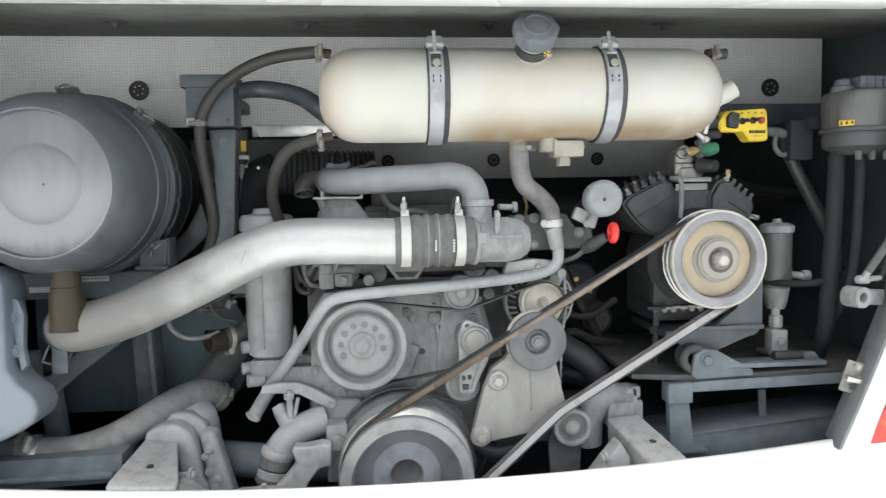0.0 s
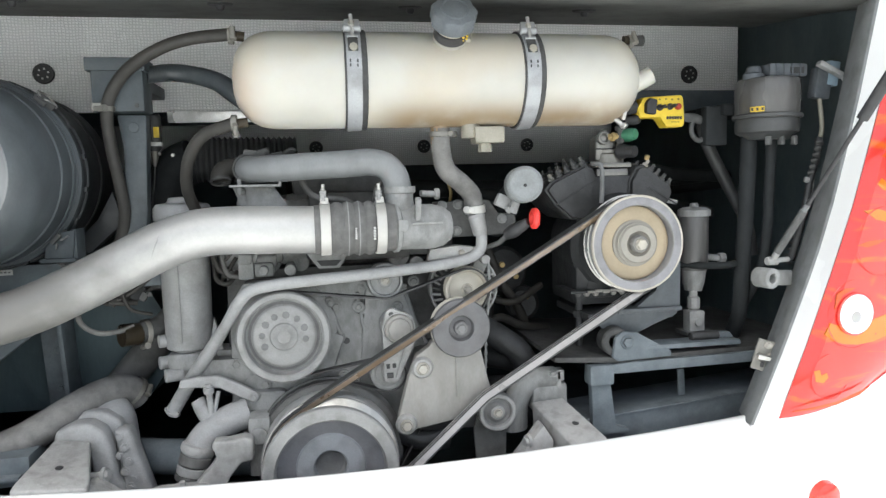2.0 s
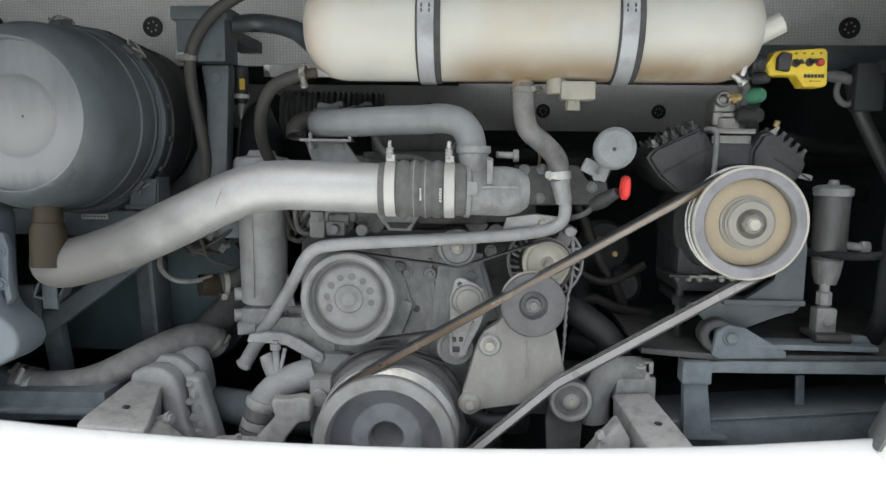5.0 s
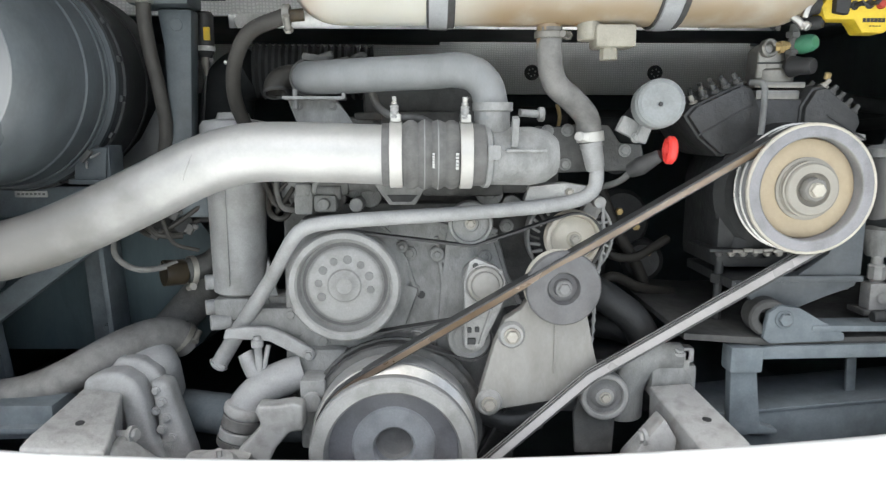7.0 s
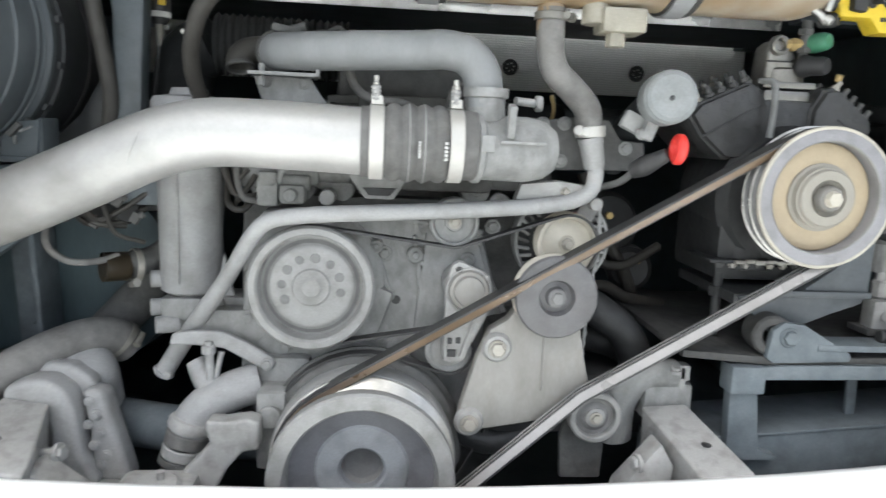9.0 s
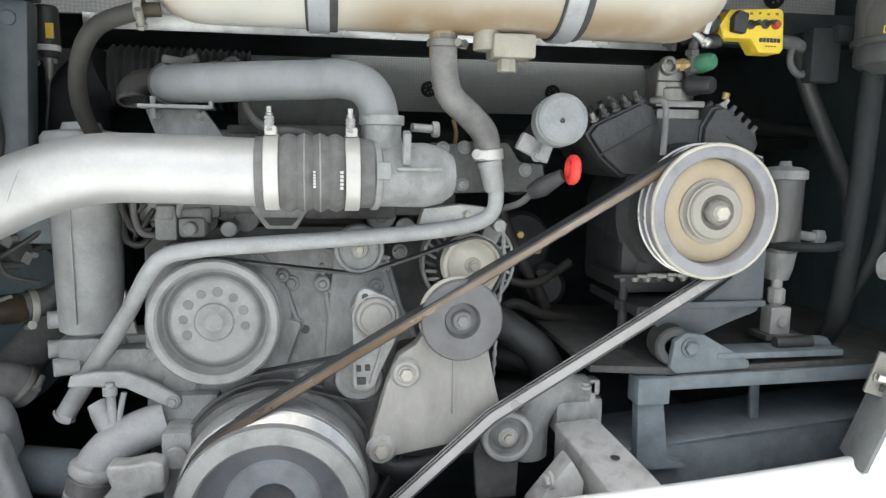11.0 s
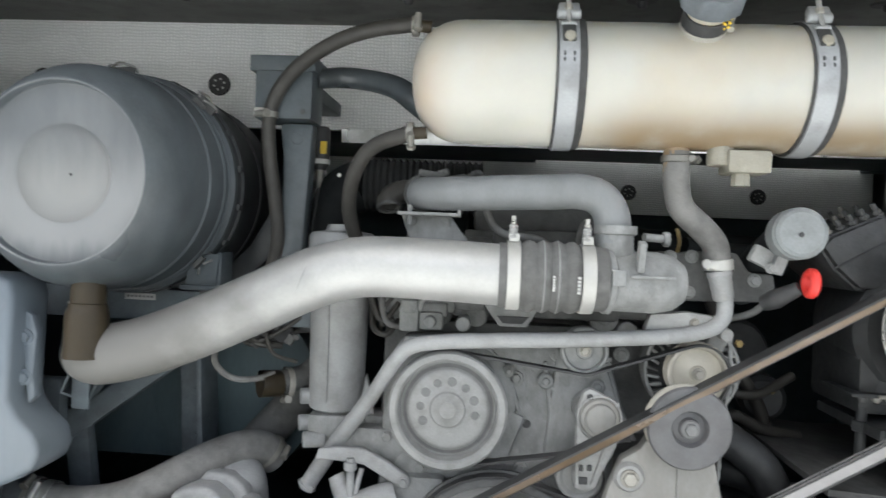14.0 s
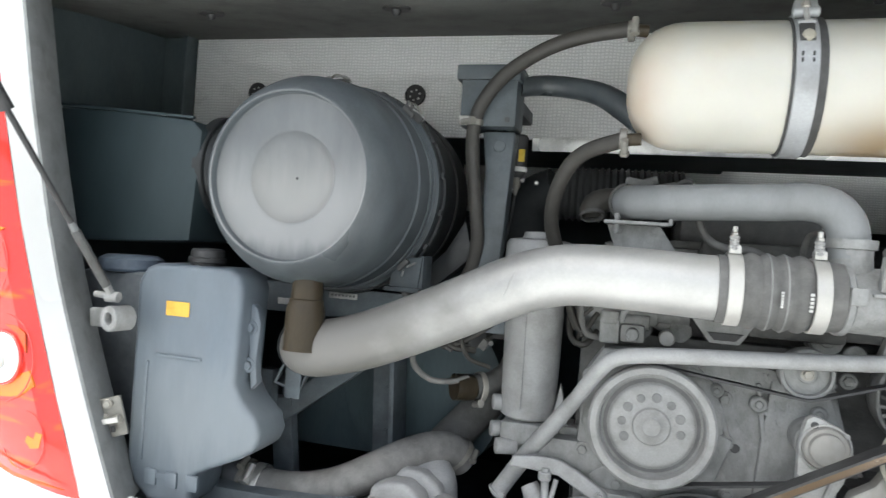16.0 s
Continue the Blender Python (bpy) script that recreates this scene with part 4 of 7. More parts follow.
def ribbed_cap(at, d, r, h, n=10):
    bm = bmesh.new()
    m = Matrix.Translation(at) @ axis_turn(d)
    seg = n * 6
    rows = []
    for rr, hh, wob in ((r * 0.96, 0, 0), (r, h * 0.12, 1), (r, h * 0.8, 1), (r * 0.94, h * 0.95, 0.8), (r * 0.75, h, 0.2)):
        rows.append([bm.verts.new(m @ Vector((rr * (1 + 0.055 * wob * math.cos(n * 2 * math.pi * k / seg)) * math.cos(2 * math.pi * k / seg), rr * (1 + 0.055 * wob * math.cos(n * 2 * math.pi * k / seg)) * math.sin(2 * math.pi * k / seg), hh))) for k in range(seg)])
    for a, b in zip(rows, rows[1:]):
        for k in range(seg):
            j = (k + 1) % seg
            bm.faces.new((a[k], a[j], b[j], b[k]))
    bm.faces.new(rows[0])
    bm.faces.new(rows[-1])
    return bm


cap = part("cap", ribbed_cap(NB + ND * 0.048, ND, 0.0475, 0.036, 9), M_TANKCAP, tank, "ribbed grey screw cap")
part("cap_top", ring(0.026, 0.031, -0.002, 0.003, NB + ND * 0.084, ND), M_TANKCAP, cap)
for at, d in (((TX0 + 0.03, 1.28, 1.722), (-1, -0.1, 0.12)), ((TX0 + 0.03, 1.268, 1.54), (-1, -0.1, -0.1)), ((TX1 - 0.03, 1.285, 1.725), (1, 0, 0.05))):
    part("nipple", tube([at, Vector(at) + Vector(d) * 0.03], 0.0105, 12, 1), M_BROWN, tank)
part("hose_cap", tube([(TX1 - 0.01, 1.285, 1.723), (TX1 + 0.018, 1.285, 1.725)], 0.0125, 12, 1), M_RUBBER, tank, "black rubber end cap")
part("cap_clamp", clamp_ring((TX1 - 0.014, 1.285, 1.722), 0.0130, (1, 0, 0), side=(0.2, -1, 0.5)), M_BOLT, tank)
part("overflow_spout", tube([(0.59, 1.27, 1.60), (0.63, 1.262, 1.618), (0.672, 1.254, 1.640)], [0.026, 0.021, 0.021], 18, 4, hollow=0.2), M_CREAM, tank, "cream overflow spout")
part("outlet", tube([(0.175, 1.3, 1.54), (0.176, 1.3, 1.49)], 0.022, 16, 1), M_CREAM, tank)
sensor = part("level_sensor", merge(box((0.285, 1.29, 1.508), (0.07, 0.06, 0.038), 0.006), disc(0.022, -0.01, 0.03, (0.245, 1.29, 1.512), (0, 0, 1), 16)), M_SENS, tank, "stained cream level sensor")
part("sensor_screw", lathe([(0, 0.0), (0.014, 0), (0.016, 0.01), (0.016, 0.024), (0, 0.024)], (0.278, 1.285, 1.493), (0, 0, -1), 8), M_SENS, sensor)
part("drain_valve", merge(tube([(0.585, 1.27, 1.545), (0.598, 1.262, 1.532), (0.606, 1.257, 1.52)], 0.0065, 10, 3), box((0.606, 1.255, 1.548), (0.009, 0.007, 0.022), 0.002, (0, 16, 0)), disc(0.0075, -0.006, 0.006, (0.607, 1.254, 1.524), (0.5, -0.6, -0.6), 12)), M_STEEL, tank, "plated drain valve")

# ---- hoses and pipes ----


def hose(name, pts, r, mat, label, clamps=(), seg=14, sub=6, hollow=0.0, category="hose"):
    t = thing(name, pts[0], label, category)
    part("hose_wall" if category == "hose" else "pipe_wall", tube(pts, r, seg, sub, hollow), mat, t)
    for at, d, rr, side in clamps:
        part("clamp", clamp_ring(at, rr, d, side=side), M_CLAMP, t, "plated hose clamp")
    return t


hose("vent_hose", [(-0.272, 1.281, 1.728), (-0.36, 1.31, 1.724), (-0.43, 1.335, 1.708), (-0.50, 1.36, 1.672), (-0.545, 1.378, 1.625), (-0.563, 1.385, 1.575), (-0.563, 1.40, 1.50), (-0.555, 1.42, 1.415), (-0.55, 1.425, 1.34), (-0.575, 1.44, 1.27), (-0.64, 1.46, 1.22)], 0.0135, M_HOSE,
     "dusty black rubber vent hose", [((-0.276, 1.282, 1.724), (1, 0, 0), 0.0145, (0.3, -1, 0.25)), ((-0.563, 1.386, 1.583), (0, 0, 1), 0.0145, (-0.6, -1, 0))])
hose("return_hose", [(-0.275, 1.264, 1.5385), (-0.345, 1.29, 1.515), (-0.385, 1.33, 1.465), (-0.40, 1.38, 1.40), (-0.385, 1.43, 1.335), (-0.36, 1.45, 1.29)], 0.0135, M_HOSE,
     "dusty black rubber return hose", [((-0.276, 1.264, 1.539), (1, 0, 0), 0.0145, (0.2, -1, -0.9))])
oh = hose("outlet_hose", [(0.176, 1.3, 1.525), (0.178, 1.3, 1.47), (0.190, 1.305, 1.43), (0.225, 1.315, 1.40), (0.252, 1.32, 1.37), (0.258, 1.321, 1.33)], 0.0225, M_RUBBERG,
     "dusty grey rubber outlet hose below the tank", [((0.176, 1.3, 1.512), (0, 0, 1), 0.0235, (1, -0.6, 0))])
part("clamp", ring(0.022, 0.0252, -0.009, 0.009, (0.2595, 1.321, 1.336), (0.1, 0, -1), 28, 0.001), M_BAND, oh, "bright band clamp")
part("clamp_screw", merge(disc(0.009, -0.008, 0.010, (0.2385, 1.306, 1.336), (-0.6, -1, 0.1), 14), box((0.247, 1.302, 1.336), (0.016, 0.012, 0.014), 0.003)), M_BAND, oh)
part("ferrule", lathe([(0.018, 0), (0.0215, 0.002), (0.0205, 0.006), (0.0215, 0.010), (0.0195, 0.014), (0.0175, 0.05), (0.0145, 0.054)], (0.2605, 1.321, 1.328), (0.22, 0, -1), 24), M_GREYPIPE, oh, "ribbed grey sleeve")
ct = thing("coolant_tube", (-0.3, 1.31, 1.15), "thin grey steel coolant tube bent round the engine", "pipe")
part("pipe_wall", tube([(0.258, 1.321, 1.345), (0.268, 1.321, 1.31), (0.274, 1.32, 1.27), (0.268, 1.32, 1.238), (0.235, 1.318, 1.219), (0.16, 1.314, 1.207), (0.014, 1.306, 1.196), (-0.12, 1.301, 1.188), (-0.20, 1.30, 1.182), (-0.258, 1.303, 1.172), (-0.29, 1.312, 1.145), (-0.336, 1.355, 1.072), (-0.40, 1.405, 0.98), (-0.429, 1.42, 0.937), (-0.476, 1.433, 0.862)], [0.0135] * 11 + [0.016, 0.017, 0.017], 16, 6, hollow=0.25), M_GREYPIPE, ct)
part("bead", merge(ring(0.015, 0.0205, -0.003, 0.003, (-0.474, 1.432, 0.866), (0.5, 0, 0.85), 16), box((-0.466, 1.418, 0.864), (0.016, 0.008, 0.014), 0.003, (0, 25, 10))), M_GREYPIPE, ct, "torn rolled end")
part("stay", prism([(-0.446, 0.937), (-0.44, 0.957), (-0.40, 0.962), (-0.354, 0.962), (-0.313, 0.943), (-0.268, 0.916), (-0.262, 0.905), (-0.268, 0.893), (-0.278, 0.891), (-0.353, 0.932), (-0.40, 0.936)], 1.372, 1.388, 0.005, 3), M_GREYPIPE, ct, "flat stay welded to the tube")
part("stay", prism([(0.14, 1.215), (0.262, 1.212), (0.27, 1.245), (0.215, 1.252), (0.15, 1.245)], 1.322, 1.35, 0.004), M_CAST, ct, "cast lug")
part("stay_bolt", hexbolt((0.225, 1.32, 1.234), 0.006), M_BOLT, ct)
part("stay_bolt", hexbolt((-0.277, 1.371, 0.905), 0.008), M_GREYPIPE, ct)

cap_pipe = thing("charge_air_pipe", (-0.5, 1.28, 1.2), "bare aluminium charge air pipe with a long sweep", "pipe")
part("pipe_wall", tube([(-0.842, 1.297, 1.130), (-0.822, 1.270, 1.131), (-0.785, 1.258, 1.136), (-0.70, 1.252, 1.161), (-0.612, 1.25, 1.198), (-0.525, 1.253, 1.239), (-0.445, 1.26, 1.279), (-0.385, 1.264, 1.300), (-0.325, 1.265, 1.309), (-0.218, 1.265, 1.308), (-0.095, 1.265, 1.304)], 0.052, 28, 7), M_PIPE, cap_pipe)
part("rubber_elbow", tube([(-0.838, 1.29, 1.13), (-0.858, 1.325, 1.126), (-0.872, 1.37, 1.12), (-0.878, 1.43, 1.115), (-0.88, 1.5, 1.11)], [0.0545, 0.055, 0.055, 0.055, 0.055], 24, 5), M_DHOSE, cap_pipe, "black rubber elbow on the pipe")
part("weld_seam", tube([(-0.443 + 0.02 * math.cos(a) - 0.0, 1.26 + 0.0525 * math.sin(a), 1.279 + 0.0525 * math.cos(a)) for a in [math.pi * 2 * k / 24 for k in range(25)]], 0.0016, 6, 1), M_PIPE, cap_pipe)

bell = thing("charge_air_hose", (-0.03, 1.265, 1.25), "black ribbed rubber hose with two steel clamps", "hose")
prof = []
for k in range(61):
    h = 0.178 * k / 60
    s = (h - 0.038) / 0.094
    wob = 0.0
    if 0 < s < 1:
        wob = 0.006 * abs(math.sin(math.pi * s * 4.0)) ** 0.7
    prof.append((0.0545 + wob, h))
prof = [(0.05, 0)] + prof + [(0.05, 0.178)]
part("hose_wall", lathe(prof, (-0.117, 1.265, 1.3045), (1, 0.02, 0), 40), M_BELLOW, bell)
for x in (-0.044, -0.0205):
    part("steel_ring", ring(0.0575, 0.0615, -0.0012, 0.0012, (x, 1.266, 1.3045), (1, 0.02, 0), 40, 0.0005), M_BLOCK, bell, "thin wire ring")
for x, zz in ((-0.093, 1.305), (0.028, 1.304)):
    c = part("clamp", ring(0.0555, 0.0585, -0.011, 0.011, (x, 1.266, zz), (1, 0.02, 0), 44, 0.001), M_BAND, bell, "bright band clamp")
    part("clamp_block", box((x, 1.255, zz + 0.063), (0.018, 0.022, 0.014), 0.003), M_BAND, c)
    part("clamp_spring", lathe([(0, 0)] + [(0.0066 + 0.0014 * (k % 2), 0.002 + 0.0028 * k) for k in range(9)] + [(0, 0.0255)], (x - 0.002, 1.25, zz + 0.060), (0, 0, 1), 14), M_CAST, c)
    part("clamp_screw", merge(tube([(x - 0.002, 1.25, zz + 0.08), (x - 0.002, 1.25, zz + 0.099)], 0.0042, 8, 1), disc(0.006, -0.003, 0.004, (x - 0.002, 1.25, zz + 0.0865), (0, 0, 1), 6)), M_STEEL, c)
for x, n, s in ((-0.028, 6, 0.0042), (0.012, 5, 0.0058)):
    part("print_bars", merge(*[box((x, 1.2665 - 0.0605 * math.cos(a), 1.3045 + 0.0605 * math.sin(a)), (s * 0.9, 0.003, s * 0.75), 0.0004, (math.degrees(-a), 0, 0)) for a in [0.05 - 0.085 * k * s / 0.005 for k in range(n)]]), M_WLAB, bell, "white printed bars")

elb = thing("intake_elbow", (0.1, 1.27, 1.25), "dusty grey cast intake elbow", "engine part")
part("casting", lathe([(0, 0), (0.052, 0), (0.056, 0.004), (0.056, 0.012), (0.05, 0.016), (0.051, 0.05), (0.052, 0.09), (0.046, 0.118), (0.034, 0.135), (0, 0.142)], (0.055, 1.272, 1.302), (1, 0.12, 0), 32), M_BLOCK, elb)
part("neck", lathe([(0.042, -0.05), (0.036, -0.02), (0.031, 0.02), (0.031, 0.034), (0.036, 0.036), (0.036, 0.05), (0, 0.05)], (0.076, 1.28, 1.345), (0, 0, 1), 28), M_BLOCK, elb)
part("lug", box((0.075, 1.218, 1.31), (0.022, 0.014, 0.026), 0.003), M_BLOCK, elb)
part("rib", box((0.13, 1.222, 1.313), (0.07, 0.008, 0.005), 0.002), M_BLOCK, elb)
part("rib", box((0.11, 1.225, 1.345), (0.012, 0.02, 0.05), 0.003, (18, 0, 0)), M_BLOCK, elb)
part("nozzle", merge(tube([(0.125, 1.285, 1.378), (0.165, 1.30, 1.376)], 0.007, 10, 1), disc(0.013, -0.006, 0.006, (0.165, 1.30, 1.376), (1, 0, 0), 12)), M_BLOCK, elb)
part("flange", prism([(0.165, 1.272), (0.215, 1.268), (0.352, 1.272), (0.372, 1.30), (0.368, 1.322), (0.326, 1.324), (0.304, 1.357), (0.25, 1.36), (0.20, 1.354), (0.165, 1.356)], 1.36, 1.385, 0.005), M_BLOCKD, elb, "dark mounting plate")
for x, z in ((0.185, 1.28), (0.187, 1.346), (0.225, 1.348), (0.222, 1.284), (0.335, 1.31)):
    part("bolt", hexbolt((x, 1.359, z), 0.009), M_BLOCK, elb)

up = thing("crossover_pipe", (-0.1, 1.3, 1.4), "dusty grey coolant crossover pipe with a square bend", "pipe")
part("pipe_wall", tube([(-0.262, 1.43, 1.447), (-0.264, 1.395, 1.445), (-0.257, 1.362, 1.4425), (-0.228, 1.338, 1.4415), (-0.18, 1.322, 1.4425), (-0.113, 1.31, 1.446), (-0.03, 1.298, 1.449), (0.008, 1.29, 1.4515), (0.043, 1.285, 1.444), (0.064, 1.282, 1.423), (0.072, 1.281, 1.395), (0.074, 1.28, 1.365)], 0.0305, 24, 6), M_XPIPE, up)
part("collar", merge(ring(0.030, 0.0355, -0.006, 0.006, (-0.264, 1.388, 1.4445), (0.12, 1, 0)), ring(0.030, 0.034, 0.010, 0.016, (-0.264, 1.388, 1.4445), (0.12, 1, 0))), M_BLOCKD, up, "dark clamp collar")
part("elbow", tube([(-0.262, 1.41, 1.447), (-0.282, 1.42, 1.449), (-0.305, 1.416, 1.448), (-0.322, 1.408, 1.441), (-0.329, 1.402, 1.428), (-0.328, 1.40, 1.418)], 0.0225, 20, 6, hollow=0.14), M_HOSE, up, "black rubber elbow")
part("elbow_lip", ring(0.019, 0.0242, -0.003, 0.004, (-0.328, 1.40, 1.418), (0.15, -0.45, -1), 24, 0.002), M_RUBBER, up, "dusty rolled lip")
part("collar_ear", merge(box((-0.246, 1.375, 1.478), (0.05, 0.03, 0.014), 0.005, (0, 10, 0)), box((-0.20, 1.385, 1.474), (0.035, 0.03, 0.012), 0.004, (0, -12, 0)), disc(0.008, -0.01, 0.014, (-0.228, 1.37, 1.481), (1, 0, 0.3), 12), tube([(-0.185, 1.39, 1.475), (-0.165, 1.39, 1.487), (-0.155, 1.39, 1.482)], 0.006, 8, 3)), M_BLOCKD, up, "lumpy cast lug")
part("saddle", merge(box((-0.245, 1.345, 1.4045), (0.112, 0.05, 0.006), 0.002), box((-0.19, 1.325, 1.412), (0.006, 0.02, 0.02), 0.002)), M_BLOCK, up, "flat saddle plate")
part("saddle_bracket", prism([(-0.297, 1.402), (-0.206, 1.402), (-0.174, 1.356), (-0.125, 1.30), (-0.24, 1.30), (-0.282, 1.361)], 1.352, 1.366, 0.003), M_BLOCK, up)
part("bracket_pin", tube([(-0.280, 1.335, 1.420), (-0.280, 1.335, 1.385)], 0.0045, 8, 1), M_BLOCK, up)
for x in (-0.278, -0.215):
    part("bracket_bolt", hexbolt((x, 1.351, 1.392), 0.007), M_BLOCK, up)

wh = hose("radiator_hose", [(-0.985, 1.345, 0.834), (-0.92, 1.34, 0.828), (-0.853, 1.345, 0.831), (-0.80, 1.352, 0.843), (-0.75, 1.365, 0.864), (-0.70, 1.395, 0.890), (-0.66, 1.43, 0.908), (-0.622, 1.465, 0.917), (-0.592, 1.505, 0.908), (-0.574, 1.53, 0.886)], 0.037, M_RUBBERG,
          "thick dusty black rubber coolant hose", [((-0.977, 1.345, 0.835), (1, 0, -0.1), 0.038, (0, -0.4, 1)), ((-0.582, 1.52, 0.897), (0.6, 0.4, -0.7), 0.038, (1, -0.3, 0.2))], 22)
part("band_clamp", clamp_ring((-0.948, 1.342, 0.831), 0.038, (1, 0, -0.1), wide=0.022, screw=0.008, side=(-0.2, -0.8, 0.8)), M_STEEL, wh, "bright steel band clamp")
hose("transfer_pipe", [(-0.66, 1.56, 0.86), (-0.61, 1.60, 0.92), (-0.56, 1.63, 0.98), (-0.52, 1.65, 1.03), (-0.49, 1.67, 1.07)], 0.042, M_BLOCKD, "dark grey transfer pipe behind the oil cooler", seg=20, category="pipe")
lp = thing("lower_pipe", (-0.4, 1.37, 0.78), "dusty grey forked coolant pipe with a hose joint", "pipe")
part("pipe_wall", tube([(-0.29, 1.39, 0.865), (-0.335, 1.38, 0.852), (-0.375, 1.37, 0.83), (-0.402, 1.362, 0.80), (-0.412, 1.355, 0.765)], [0.036, 0.036, 0.037, 0.036, 0.034], 22, 6), M_GREYPIPE, lp)
part("branch", tube([(-0.36, 1.375, 0.845), (-0.39, 1.39, 0.872), (-0.408, 1.40, 0.90)], [0.03, 0.022, 0.017], 18, 4), M_GREYPIPE, lp)
part("lip", lathe([(0.030, -0.012), (0.038, -0.010), (0.0405, -0.004), (0.0405, 0.004), (0.038, 0.009), (0.030, 0.012)], (-0.405, 1.358, 0.797), (0.3, 0.1, 1), 28), M_CAST, lp, "pale rolled lip")
part("joint", ring(0.03, 0.0375, -0.012, 0.012, (-0.412, 1.355, 0.772), (0.28, 0.1, 1)), M_BELLOW, lp, "black rubber joint")
part("joint", ring(0.03, 0.039, -0.010, 0.010, (-0.417, 1.353, 0.748), (0.25, 0.1, 1)), M_BLOCK, lp)
part("joint_clamp", clamp_ring((-0.421, 1.352, 0.732), 0.0375, (0.25, 0.1, 1), side=(0.3, -1, 0)), M_BLOCKD, lp)
part("stem", merge(tube([(-0.377, 1.37, 0.945), (-0.374, 1.37, 0.868)], 0.0075, 12, 2), disc(0.0125, 0, 0.016, (-0.377, 1.37, 0.922), (0, 0, 1), 10)), M_GREYPIPE, lp)
part("rod", tube([(-0.356, 1.375, 0.925), (-0.366, 1.372, 0.878)], 0.005, 10, 2), M_GREYPIPE, lp)
part("tail", tube([(-0.42, 1.352, 0.735), (-0.43, 1.35, 0.69), (-0.44, 1.35, 0.64)], 0.033, 18, 3), M_RUBBER, lp)

# ---- engine ----
eng = thing("engine", (-0.1, 1.7, 0.5), "dusty grey diesel engine seen from its belt end", "engine")
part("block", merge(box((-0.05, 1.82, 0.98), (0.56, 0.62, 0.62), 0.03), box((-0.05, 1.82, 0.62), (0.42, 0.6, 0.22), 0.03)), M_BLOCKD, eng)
part("timing_cover", prism([(-0.30, 0.78), (0.02, 0.74), (0.17, 0.80), (0.17, 0.97), (0.125, 1.06), (0.10, 1.15), (0.02, 1.175), (-0.12, 1.18), (-0.29, 1.175), (-0.325, 1.12), (-0.33, 0.86)], 1.405, 1.52, 0.012), M_BLOCK, eng)
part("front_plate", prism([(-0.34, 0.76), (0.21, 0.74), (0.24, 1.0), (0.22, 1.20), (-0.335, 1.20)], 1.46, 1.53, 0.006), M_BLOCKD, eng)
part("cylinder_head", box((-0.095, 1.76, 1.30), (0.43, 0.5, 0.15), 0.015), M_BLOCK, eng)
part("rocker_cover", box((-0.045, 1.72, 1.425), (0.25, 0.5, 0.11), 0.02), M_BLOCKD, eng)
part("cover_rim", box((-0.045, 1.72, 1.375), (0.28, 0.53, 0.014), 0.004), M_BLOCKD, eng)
for z0, z1, x0, x1 in ((1.14, 0.99, -0.022, 0.0), (1.15, 1.09, 0.015, 0.07), (1.17, 1.15, -0.06, 0.10), (0.99, 0.93, 0.0, 0.03), (1.10, 1.05, -0.02, 0.045), (1.10, 1.02, -0.085, -0.06), (1.16, 1.12, -0.13, -0.09), (1.04, 0.97, 0.09, 0.13)):
    part("rib", beam((x0, 1.402, z0), (x1, 1.402, z1), 0.008, 0.016, 0.003), M_BLOCK, eng)
for x, z, r in ((-0.02, 1.105, 0.015), (0.075, 1.10, 0.014), (0.03, 1.13, 0.011), (-0.09, 1.12, 0.012)):
    part("boss", merge(disc(r, -0.01, 0.012, (x, 1.40, z), seg=18, bev=0.003), disc(r * 0.5, 0.010, 0.016, (x, 1.40, z), seg=12)), M_BLOCK, eng)
for x, z in ((-0.075, 1.105), (-0.02, 1.105), (-0.068, 1.03), (0.088, 1.135), (0.118, 1.16), (-0.31, 1.12), (-0.315, 0.98), (-0.30, 0.86), (0.14, 0.90), (0.15, 0.96), (-0.13, 1.16), (0.0, 1.155), (-0.06, 0.935), (-0.25, 0.925)):
    part("bolt", hexbolt((x, 1.403, z), 0.0095, washer=1.5), M_BLOCK, eng)
part("pump_volute", merge(lathe([(0.06, -0.03), (0.118, -0.03), (0.122, -0.026), (0.122, 0.012), (0.112, 0.02), (0.06, 0.022)], (-0.197, 1.405, 1.055), seg=40), box((-0.10, 1.40, 1.0), (0.06, 0.03, 0.10), 0.012, (0, 20, 0))), M_BLOCK, eng, "round pump casting behind the pulley")
part("cover_step", prism([(-0.03, 0.80), (0.14, 0.80), (0.165, 0.95), (0.12, 1.05), (0.09, 1.14), (0.0, 1.16), (-0.012, 1.05)], 1.394, 1.41, 0.006), M_BLOCK, eng, "raised cover half")
part("feed_pump", merge(box((-0.281, 1.42, 1.207), (0.036, 0.06, 0.046), 0.006), disc(0.017, -0.012, 0.012, (-0.281, 1.40, 1.232), (0, 0, 1), 14)), M_BLOCK, eng, "dusty grey feed pump")
part("feed_pump", merge(box((-0.24, 1.425, 1.205), (0.045, 0.06, 0.034), 0.008), disc(0.012, 0, 0.03, (-0.24, 1.40, 1.205), seg=14), disc(0.014, -0.03, 0.03, (-0.24, 1.42, 1.225), (1, 0, 0), 14)), M_BLOCK, eng)
part("boss", disc(0.014, -0.05, 0.004, (-0.179, 1.40, 1.202), seg=16), M_GREYPIPE, eng)
part("boss", merge(disc(0.028, -0.06, 0.0, (0.085, 1.42, 1.225), seg=20), disc(0.013, 0, 0.01, (0.085, 1.42, 1.225), seg=14)), M_BLOCK, eng)
part("boss", disc(0.02, -0.06, 0.0, (0.13, 1.42, 1.20), seg=18), M_BLOCK, eng)
